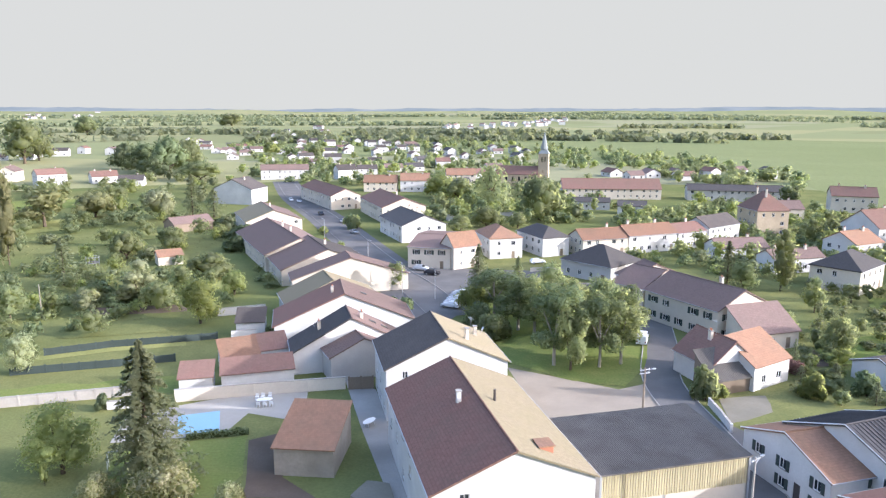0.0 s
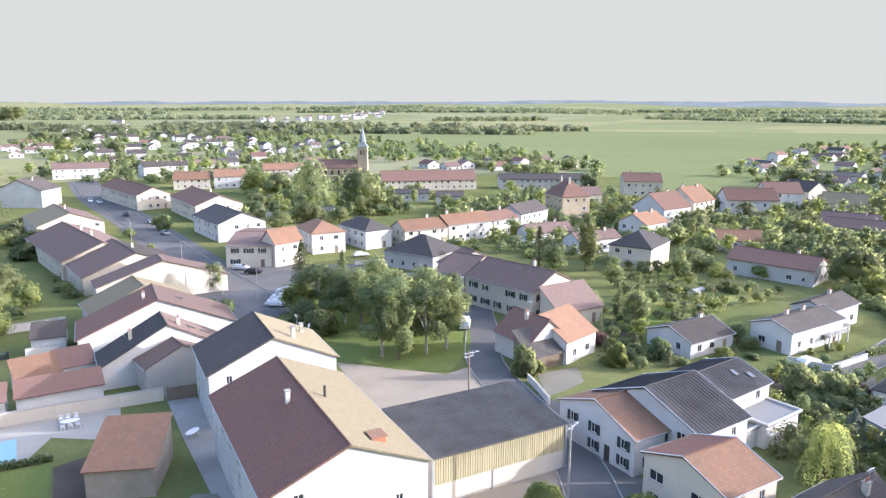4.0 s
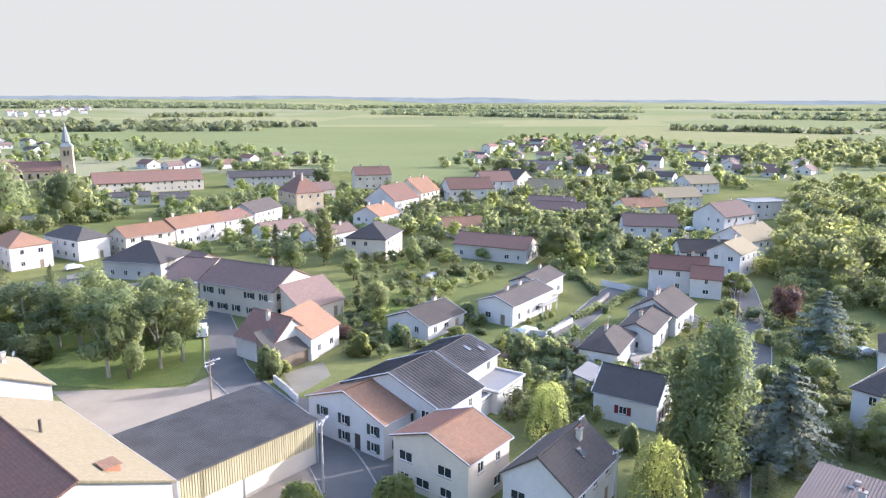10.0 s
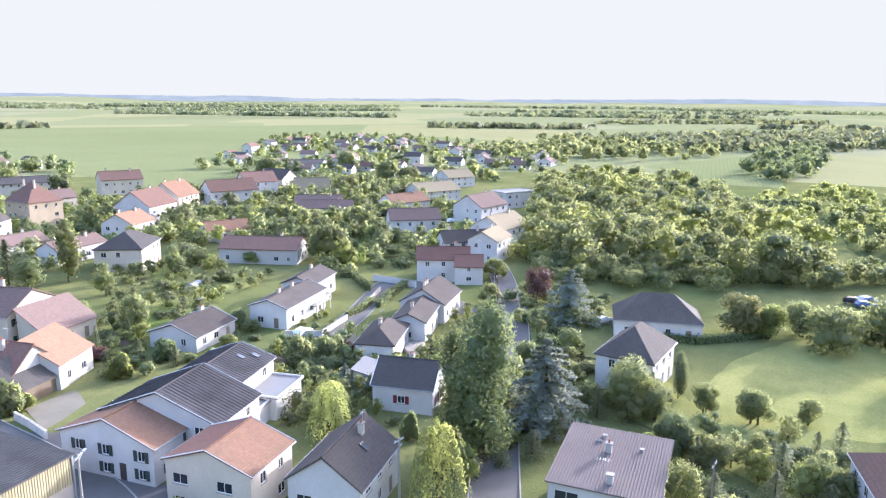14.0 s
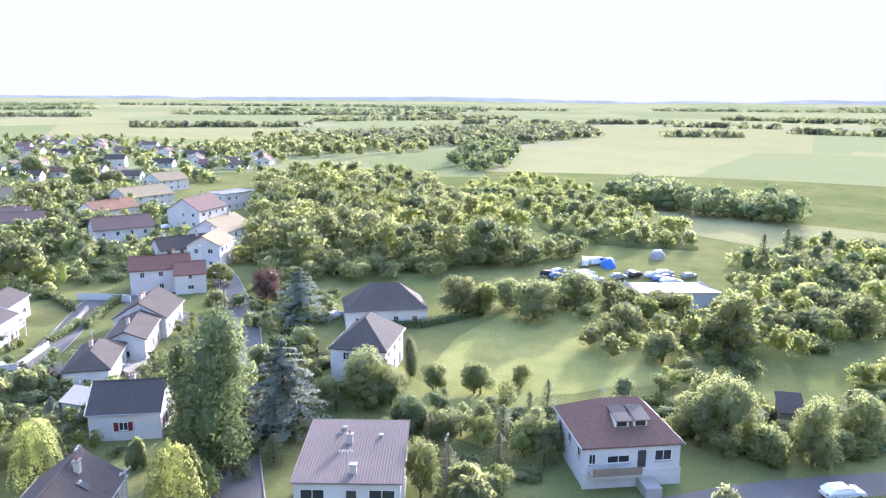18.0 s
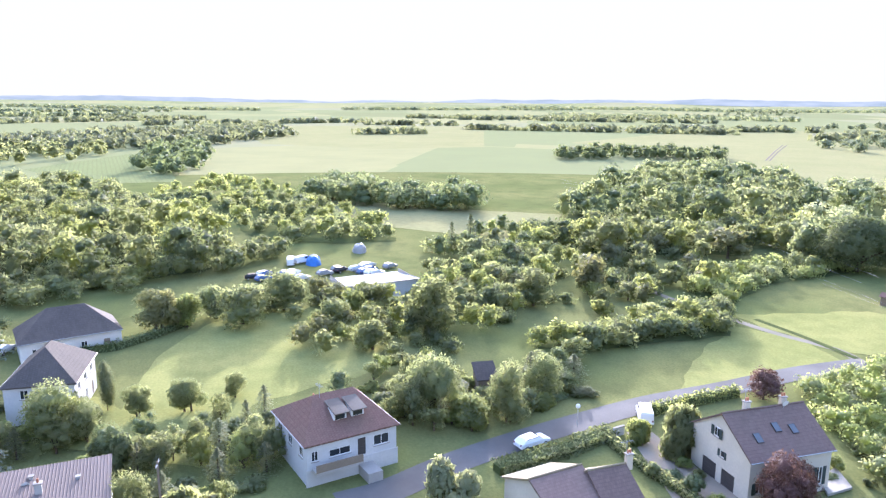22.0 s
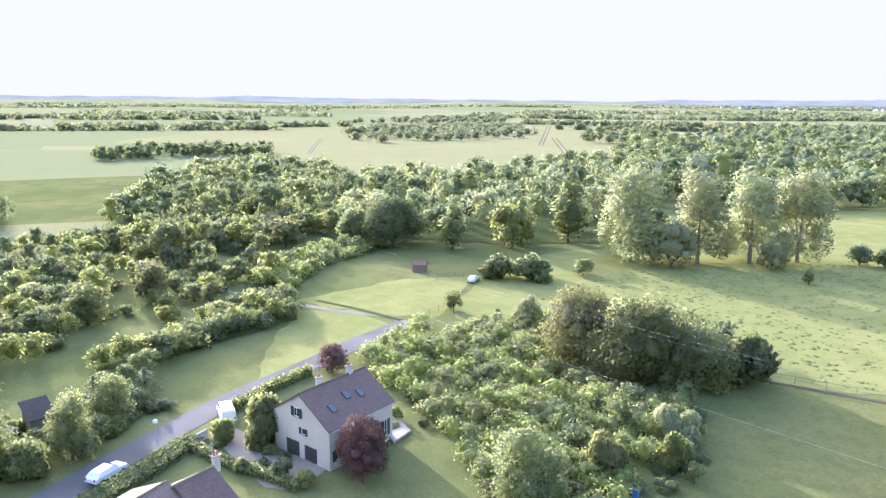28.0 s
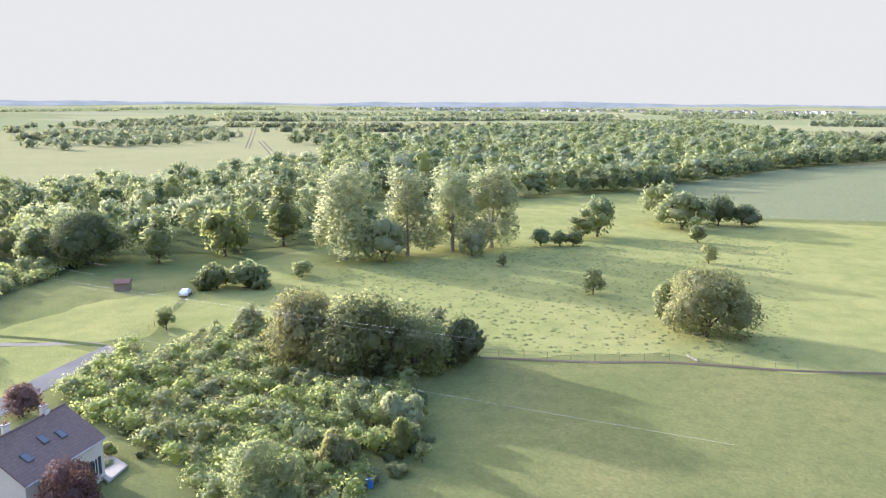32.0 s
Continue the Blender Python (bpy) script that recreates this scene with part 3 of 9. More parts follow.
def tree_kind(kind, seed, h=10.0, w=7.0, leaf=None, n=2200, size=0.42):
    """Trunk and crown meshes of a tree h metres high and w wide."""
    rng = random.Random(seed)
    R = w / 2
    lobes, bark = [], BARK
    base = h * 0.16
    if kind == "round":
        c = h * 0.5
        for k in range(13):
            a, e = rng.uniform(0, 6.28), rng.uniform(-1.0, 1.2)
            d = Vector((math.cos(a) * math.cos(e), math.sin(a) * math.cos(e), math.sin(e)))
            lobes.append((Vector((d.x * R * 0.6, d.y * R * 0.6, c + d.z * h * 0.34)), R * rng.uniform(0.34, 0.5), rng.uniform(0.75, 1.0)))
        lobes.append((Vector((0, 0, c)), R * 0.6, h * 0.33 / R))
    elif kind == "dome":
        base = h * 0.1
        for k in range(22):
            a, e = rng.uniform(0, 6.28), rng.uniform(0.0, 1.35)
            lobes.append((Vector((math.cos(a) * math.cos(e) * R * 0.68, math.sin(a) * math.cos(e) * R * 0.68, h * 0.3 + math.sin(e) * h * 0.48)), R * rng.uniform(0.27, 0.38), rng.uniform(0.85, 1.1)))
        lobes.append((Vector((0, 0, h * 0.42)), R * 0.72, 0.75))
    elif kind == "tall":
        base = h * 0.12
        for k in range(13):
            z = h * (0.2 + 0.72 * k / 12)
            rr = R * (1.0 - 0.75 * abs(k / 12 - 0.35) ** 1.3)
            a = rng.uniform(0, 6.28)
            lobes.append((Vector((math.cos(a) * rr * 0.4, math.sin(a) * rr * 0.4, z)), rr * rng.uniform(0.5, 0.7), 1.5))
    elif kind == "poplar":
        bark = BARK_PALE
        base = h * 0.2
        for k in range(26):
            z = h * rng.uniform(0.16, 0.95)
            rr = R * (1.2 - 0.8 * z / h)
            a = rng.uniform(0, 6.28)
            lobes.append((Vector((math.cos(a) * rr * 0.62, math.sin(a) * rr * 0.62, z)), R * rng.uniform(0.28, 0.44), rng.uniform(1.1, 1.6)))
    elif kind == "open":
        base = h * 0.25
        for k in range(12):
            a = rng.uniform(0, 6.28)
            q = rng.uniform(0.15, 0.7)
            lobes.append((Vector((math.cos(a) * R * q, math.sin(a) * R * q, h * rng.uniform(0.3, 0.82))), R * rng.uniform(0.28, 0.46), 0.95))
    elif kind == "pine":
        bark = BARK_PALE
        base = h * 0.3
        for k in range(16):
            a = rng.uniform(0, 6.28)
            q = rng.uniform(0.1, 0.75)
            lobes.append((Vector((math.cos(a) * R * q, math.sin(a) * R * q, h * rng.uniform(0.3, 0.92))), R * rng.uniform(0.26, 0.44), 0.8))
    elif kind == "bush":
        base = h * 0.1
        for k in range(8):
            a = rng.uniform(0, 6.28)
            q = rng.uniform(0.1, 0.7)
            lobes.append((Vector((math.cos(a) * R * q, math.sin(a) * R * q, h * rng.uniform(0.2, 0.7))), min(R, h) * rng.uniform(0.3, 0.44), 0.9))
    if kind in ("spruce", "cedar"):
        pts = []
        tops = []
        layers = 22 if kind == "spruce" else 13
        for k in range(layers):
            f = k / (layers - 1)
            z = h * (0.08 + 0.9 * f)
            rr = R * ((1 - f) ** 0.7 * rng.uniform(0.75, 1.2) + 0.06) if kind == "spruce" else R * ((1 - f) ** 0.6 * rng.uniform(0.65, 1.1) + 0.08)
            arms = max(4, int(11 * (1 - f * 0.6)))
            for a_ in range(arms):
                a = 6.28 * a_ / arms + rng.uniform(-0.3, 0.3)
                lr = rr * rng.uniform(0.7, 1.15)
                for s in range(int(n / layers / arms) + 1):
                    q = rng.uniform(0.12, 1.0)
                    sp = (1 - q) * 0.35 + 0.1
                    droop = -(q ** 1.6) * lr * (0.32 if kind == "spruce" else 0.08) + rng.gauss(0, 0.12)
                    pts.append((Vector((math.cos(a + rng.gauss(0, sp * 0.6)) * lr * q, math.sin(a + rng.gauss(0, sp * 0.6)) * lr * q, z + droop)), Vector((math.cos(a) * 0.5, math.sin(a) * 0.5, 0.6))))
        bm = bmesh.new()
        tube(bm, (0, 0, -0.3), (0, 0, h * 0.97), w * 0.035, 0.03, 7)
        return mesh_of(bm, BARK), card_mesh(*cards(rng, pts, size, 0.4), leaf or NEEDLE)
    if kind == "willow":
        pts = []
        for k in range(n):
            a = rng.uniform(0, 6.28)
            st = int(a / 6.28 * 26)
            a = (st + rng.gauss(0, 0.5)) / 26 * 6.28
            q = rng.uniform(0, 1)
            top = h * (0.8 + 0.2 * math.sin(st * 2.4))
            rr = R * (0.35 + 0.65 * (0.8 + 0.2 * math.sin(st * 3.7)))
            x_ = q ** 0.5
            z = top - (q ** 2.2) * top * 0.85 + rng.gauss(0, 0.35)
            pts.append((Vector((math.cos(a) * rr * x_, math.sin(a) * rr * x_, max(0.3, z))), Vector((math.cos(a), math.sin(a), 0.3))))
        return limbs(rng, h, h * 0.3, [Vector((math.cos(a) * R * 0.5, math.sin(a) * R * 0.5, h * 0.75)) for a in (0, 1.6, 3.1, 4.7)], w * 0.045), card_mesh(*cards(rng, pts, size, 0.3), leaf or LEAF_LIME)
    pts = crown_points(rng, lobes, n)
    tops = [l[0] for l in lobes[:7]]
    solid = cores(rng, lobes, 1, {"open": 0.42, "pine": 0.45, "poplar": 0.4}.get(kind, 0.58) + (0.14 if n < 1000 else 0.0))
    return limbs(rng, h, base, tops, max(0.06, w * 0.032), 0.0, bark), card_mesh(*joined([cards(rng, pts, size, 0.55), solid]), leaf or LEAF)


KINDS = {}
WORDS = {"leaves": "leafy mid-green {} in full leaf", "dark_leaves": "dark green {} in full leaf", "lime_leaves": "bright lime-green {} in leaf", "silver_leaves": "silvery green {} in leaf", "tan_leaves": "tan and olive {} in leaf",
         "purple_leaves": "dark purple-leaved {} beside a house", "needles": "dark green {} with dense needles", "blue_needles": "blue-grey {} with spreading needles", "pale_blossom": "pale flowering {} in the garden"}


def tree(x, y, h, w, kind="round", leaf=None, label="", n=1800, group="", z=0.0, size=0.42, name="tree", category="tree", turn=None):
    """A tree at its true height and spread; a few meshes of each kind are shared."""
    rng = random.Random(round(x * 13 + y * 7))
    leaf = leaf or LEAF
    if kind == "round" and w > h * 0.95:
        kind = "dome"
    far = math.hypot(x, y)
    if n == 1800:
        n, size = (700, 0.55) if far > 150 else (2200, 0.36) if far > 105 else (4600, 0.25)
        if kind in ("cedar", "spruce", "tall") and far < 130:
            n, size = 7000, 0.26
    v = rng.randrange(3)
    ref = {"round": (10, 8), "dome": (8, 10), "tall": (14, 6), "poplar": (20, 11), "open": (7, 6), "pine": (14, 7), "bush": (3, 4), "spruce": (15, 6.5), "cedar": (13, 10), "willow": (9, 8)}[kind]
    key = (kind, v, leaf.name, n, size)
    if key not in KINDS:
        KINDS[key] = tree_kind(kind, 100 + v * 7 + len(kind), ref[0], ref[1], leaf, n, size)
    tr, cr = KINDS[key]
    t = thing(name, label or WORDS[leaf.name].format({"bush": "shrub", "spruce": "conifer", "cedar": "cedar tree", "pine": "pine tree", "willow": "weeping tree", "poplar": "poplar tree", "tall": "tall tree", "open": "fruit tree"}.get(kind, "round tree")), category, group, pose(x, y, z, 0, 0, rng.uniform(0, 360) if turn is None else turn) @ Matrix.Diagonal((w / ref[1], w / ref[1], h / ref[0], 1)))
    put("trunk", tr, t)
    put("crown", cr, t)
    return t


# ---- the land ----
def rise(x, y):
    """Height of the land: level round the village, rolling far out."""
    r = math.hypot(x, y)
    if r < 1300:
        return 0.0
    f = min(1.0, (r - 1300) / 3000)
    a = noise.noise((x * 0.0006, y * 0.0006, 3.0)) * 0.5 + noise.noise((x * 0.0017, y * 0.0017, 7.0)) * 0.25
    return f * (10 + 50 * f * (0.5 + a))


def land():
    bm = bmesh.new()
    rs = [0.0] + [30 * 1.055 ** k for k in range(96)]
    rs = [r for r in rs if r < 4900] + [4950]
    n = 180
    rows = [[bm.verts.new((math.sin(6.2832 * a / n) * r, math.cos(6.2832 * a / n) * r, rise(math.sin(6.2832 * a / n) * r, math.cos(6.2832 * a / n) * r))) for a in range(n)] for r in rs[1:]]
    mid = bm.verts.new((0, 0, 0))
    for a in range(n):
        bm.faces.new((mid, rows[0][(a + 1) % n], rows[0][a]))
    for i, (p, q) in enumerate(zip(rows, rows[1:])):
        for a in range(n):
            f = bm.faces.new((p[a], p[(a + 1) % n], q[(a + 1) % n], q[a]))
            f.material_index = 1 if rs[i + 1] > 420 else 0
            f.smooth = True
    bmesh.ops.recalc_face_normals(bm, faces=bm.faces)
    return tagged(put("ground", mesh_of(bm, ROUGH_GRASS, COUNTRY)), "grassy village ground running out to rolling farmland", "ground", kind="structure")


land()


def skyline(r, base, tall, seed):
    """A ring of wooded hills ending the plain, its haze painted as a glow."""
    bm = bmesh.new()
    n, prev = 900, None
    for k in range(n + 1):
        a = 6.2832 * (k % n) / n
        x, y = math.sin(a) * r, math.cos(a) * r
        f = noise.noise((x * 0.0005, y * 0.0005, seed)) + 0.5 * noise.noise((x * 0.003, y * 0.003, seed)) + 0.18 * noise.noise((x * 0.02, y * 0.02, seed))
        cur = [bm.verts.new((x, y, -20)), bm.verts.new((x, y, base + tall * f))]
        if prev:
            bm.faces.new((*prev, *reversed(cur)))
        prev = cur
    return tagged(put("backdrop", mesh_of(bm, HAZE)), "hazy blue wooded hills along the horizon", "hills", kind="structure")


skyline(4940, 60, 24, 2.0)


def ragged(pts):
    """An outline with uneven, slightly wandering edges, as plants make them."""
    out = []
    for (a, b), (c, d) in zip(pts, pts[1:] + pts[:1]):
        l = math.hypot(c - a, d - b)
        k = max(2, min(14, int(l / 2.5)))
        for j in range(k):
            t = j / k
            x, y = a + (c - a) * t, b + (d - b) * t
            w = noise.noise((x * 0.21, y * 0.21, 5.0)) * min(1.6, l * 0.07) if j else 0.0
            out.append((x - (d - b) / l * w, y + (c - a) / l * w))
    return out


def patch(name, pts, mat, label, z=0.03, category="ground", thick=0.0):
    if mat in (LAWN, PASTURE, ROUGH_GRASS, SCRUB, HAY, SOIL, GRAVEL, WHEAT, CROP, CROP2):
        pts = ragged(pts)
    bm = bmesh.new()
    f = bm.faces.new([bm.verts.new((x, y, z)) for x, y in pts])
    bm.normal_update()
    if f.normal.z < 0:
        bmesh.ops.reverse_faces(bm, faces=bm.faces)
    if thick:
        r = bmesh.ops.extrude_face_region(bm, geom=bm.faces[:])
        bmesh.ops.translate(bm, verts=[v for v in r["geom"] if isinstance(v, bmesh.types.BMVert)], vec=(0, 0, thick))
    bmesh.ops.triangulate(bm, faces=bm.faces)
    return tagged(put(name, mesh_of(bm, mat)), label, category, kind="structure")


def smooth_line(pts, n=6):
    out = []
    p = [Vector((*a, 0)) for a in pts]
    p = [p[0] * 2 - p[1]] + p + [p[-1] * 2 - p[-2]]
    for a, b, c, d in zip(p, p[1:], p[2:], p[3:]):
        for k in range(n):
            t = k / n
            out.append(0.5 * (2 * b + (c - a) * t + (2 * a - 5 * b + 4 * c - d) * t * t + (3 * b - a - 3 * c + d) * t ** 3))
    return out + [p[-2]]


def ribbon(name, pts, width, mat, label, z=0.05, category="road", kerb=False):
    line = smooth_line(pts)
    bm = bmesh.new()
    prev = None
    sides = []
    for i, p in enumerate(line):
        d = (line[min(i + 1, len(line) - 1)] - line[max(i - 1, 0)]).normalized()
        s = Vector((-d.y, d.x, 0)) * width / 2
        sides.append((p + s, p - s))
        cur = [bm.verts.new((*(p + s).xy, z)), bm.verts.new((*(p - s).xy, z))]
        if prev:
            bm.faces.new((prev[0], prev[1], cur[1], cur[0]))
        prev = cur
    bm.normal_update()
    if sum(f.normal.z for f in bm.faces) < 0:
        bmesh.ops.reverse_faces(bm, faces=bm.faces)
    road = tagged(put(name, mesh_of(bm, mat)), label, category, kind="structure")
    if kerb:
        for k in (0, 1):
            bm = bmesh.new()
            for a, b in zip(sides, sides[1:]):
                d = (b[k] - a[k])
                o = Vector((-d.y, d.x, 0)).normalized() * (0.16 if k == 0 else -0.16)
                q = [bm.verts.new((*v.xy, h)) for v, h in ((a[k], z + 0.12), (b[k], z + 0.12), (b[k] + o, z + 0.12), (a[k] + o, z + 0.12), (a[k], z - 0.05), (b[k], z - 0.05))]
                bm.faces.new(q[:4])
                bm.faces.new((q[4], q[5], q[1], q[0]))
            part("kerb", bm, CONCRETE, road)
    return road


def inside(x, y, poly):
    hit = False
    for (a, b), (c, d) in zip(poly, poly[1:] + poly[:1]):
        if (b > y) != (d > y) and x < (c - a) * (y - b) / (d - b) + a:
            hit = not hit
    return hit


def sprinkle(poly, n, seed, gap=0.0, avoid=()):
    """n spread points in a polygon."""
    rng = random.Random(seed)
    xs, ys = [p[0] for p in poly], [p[1] for p in poly]
    out, tries = [], 0
    while len(out) < n and tries < n * 60:
        tries += 1
        x, y = rng.uniform(min(xs), max(xs)), rng.uniform(min(ys), max(ys))
        if inside(x, y, poly) and all((x - a) ** 2 + (y - b) ** 2 > gap * gap for a, b in out) and all((x - a) ** 2 + (y - b) ** 2 > r * r for a, b, r in avoid):
            out.append((x, y))
    return out


def stand(rng, x, y, hh, R, per, size, n=9, flat=0.5):
    """The crown of one tree of a stand: leafy masses with sprays over them."""
    z0 = rise(x, y)
    lobes = []
    for k in range(n):
        a, e = rng.uniform(0, 6.28), -0.55 + 1.9 * k / (n - 1)
        d = Vector((math.cos(a) * math.cos(e), math.sin(a) * math.cos(e), math.sin(e)))
        lobes.append((Vector((x + d.x * R * 0.58, y + d.y * R * 0.58, z0 + hh * (0.52 + 0.27 * d.z))), R * rng.uniform(0.36, 0.54), max(0.75, min(1.3, hh * 0.16 / R))))
    trunk = (Vector((x, y, z0 + hh * 0.45)), R * 0.7, hh * 0.42 / (R * 0.7))
    if per >= 150:
        per = int(per * 0.85)
        solid = cores(rng, [trunk] + [lobes[k] for k in (1, 4, 6, 7, 8)], 1, 0.58)
    else:
        solid = cores(rng, [trunk] + [lobes[k] for k in (8, 6)], 1, 0.7)
    return joined([cards(rng, crown_points(rng, lobes, per), size, flat), solid])


def wood(name, poly, n, h, w, mats, label, seed, per=90, size=1.0, gap=0.0):
    """A stand of trees too many to count, in one mesh with several leaf tones."""
    rng = random.Random(seed)
    mats = mats if isinstance(mats, tuple) else (mats,)
    sets, ids = [], []
    for x, y in sprinkle(poly, n, seed, gap):
        R = w / 2 * rng.uniform(0.7, 1.35)
        sets.append(stand(rng, x, y, h * rng.uniform(0.65, 1.25), R, per, size * R / 3.5))
        ids += [rng.randrange(len(mats))] * len(sets[-1][1])
    me = card_mesh(*joined(sets), *mats)
    me.polygons.foreach_set("material_index", np.array(ids, np.int32))
    return tagged(put(name, me), label, "trees", kind="stuff")


def bushes_between(poly, n, seed, kinds, h=(3, 6), w=(3, 6), cards_n=900, size=0.55, gap=3.0, group=""):
    """Garden trees and shrubs spread over a stretch, clear of the houses."""
    rng = random.Random(seed + 1)
    for x, y in sprinkle(poly, n, seed, gap, FOOTPRINTS):
        kind, leaf, label = rng.choice(kinds)
        hh = rng.uniform(*h)
        low = kind == "bush"
        tree(x, y, hh * (0.45 if low else 1), rng.uniform(*w), kind, leaf, label, cards_n, group, rise(x, y), size, "bush" if low else "tree", "bush" if low else "tree")


def hedge(pts, h, w, mat, label, per=60, size=0.3):
    """A clipped hedge along a line."""
    rng = random.Random(round(pts[0][0] * 7 + pts[0][1]))
    out = []
    core = bmesh.new()
    for (a, b), (c, d) in zip(pts, pts[1:]):
        p, q = Vector((a, b, 0)), Vector((c, d, 0))
        l = (q - p).length
        s = Vector((-(q - p).y, (q - p).x, 0)).normalized()
        for _ in range(int(l * per)):
            u, side = rng.random(), rng.choice((-1, 1, 0))
            z = h * rng.uniform(0.05, 0.95) if side else h * rng.uniform(0.72, 1.02)
            z *= 1 + 0.22 * noise.noise((p.lerp(q, u) * 0.9).to_tuple())
            out.append((p.lerp(q, u) + s * (side * w / 2 * rng.uniform(0.85, 1.1) if side else rng.uniform(-w / 2, w / 2)) + Vector((0, 0, z)), s * side + Vector((0, 0, 0.3 if side else 1))))
        m = Matrix.Translation((p + q) / 2) @ pose(0, 0, 0, 0, 0, math.degrees(math.atan2((q - p).y, (q - p).x)))
        box(core, (-l / 2, -w * 0.28, 0), (l / 2, w * 0.28, h * 0.72), m)
    t = thing("hedge", label, "hedge")
    part("core", core, SCRUB, t)
    put("foliage", card_mesh(*cards(rng, out, size, 0.5), mat), t)
    return t


def garden_wall(pts, h, mat, label, thick=0.25, posts=0.0, cap=True, name="garden_wall"):
    t = thing(name, label, "wall")
    for (a, b), (c, d) in zip(pts, pts[1:]):
        l = math.hypot(c - a, d - b)
        m = pose((a + c) / 2, (b + d) / 2, 0, 0, 0, math.degrees(math.atan2(d - b, c - a)))
        part("wall_panel", boxed((-l / 2, -thick / 2, -0.2), (l / 2, thick / 2, h)), mat, t, m=m)
        if cap:
            part("coping", boxed((-l / 2, -thick / 2 - 0.06, h), (l / 2, thick / 2 + 0.06, h + 0.08)), CONCRETE, t, m=m)
        if posts:
            n = max(1, int(l / posts))
            for k in range(n + 1):
                x = -l / 2 + l * k / n
                part("pillar", boxed((x - 0.14, -thick / 2 - 0.05, -0.2), (x + 0.14, thick / 2 + 0.05, h + 0.12)), mat, t, m=m)
    return t


def fence(pts, h, step, mat, label, rails=2, r=0.05):
    t = thing("fence", label, "fence")
    for (a, b), (c, d) in zip(pts, pts[1:]):
        l = math.hypot(c - a, d - b)
        n = max(1, int(l / step))
        for k in range(n + 1):
            x, y = a + (c - a) * k / n, b + (d - b) * k / n
            put("post", shared(("post", h, r, mat.name), lambda: mesh_of(tube(bmesh.new(), (0, 0, -0.3), (0, 0, h), r, r * 0.85, 6), mat)), t, pose(x, y, 0))
        for k in range(rails):
            z = h * (0.92 - 0.42 * k)
            part("rail", tube(bmesh.new(), (a, b, z), (c, d, z), r * 0.4, n=4), mat, t)
    return t


PAINT = {}


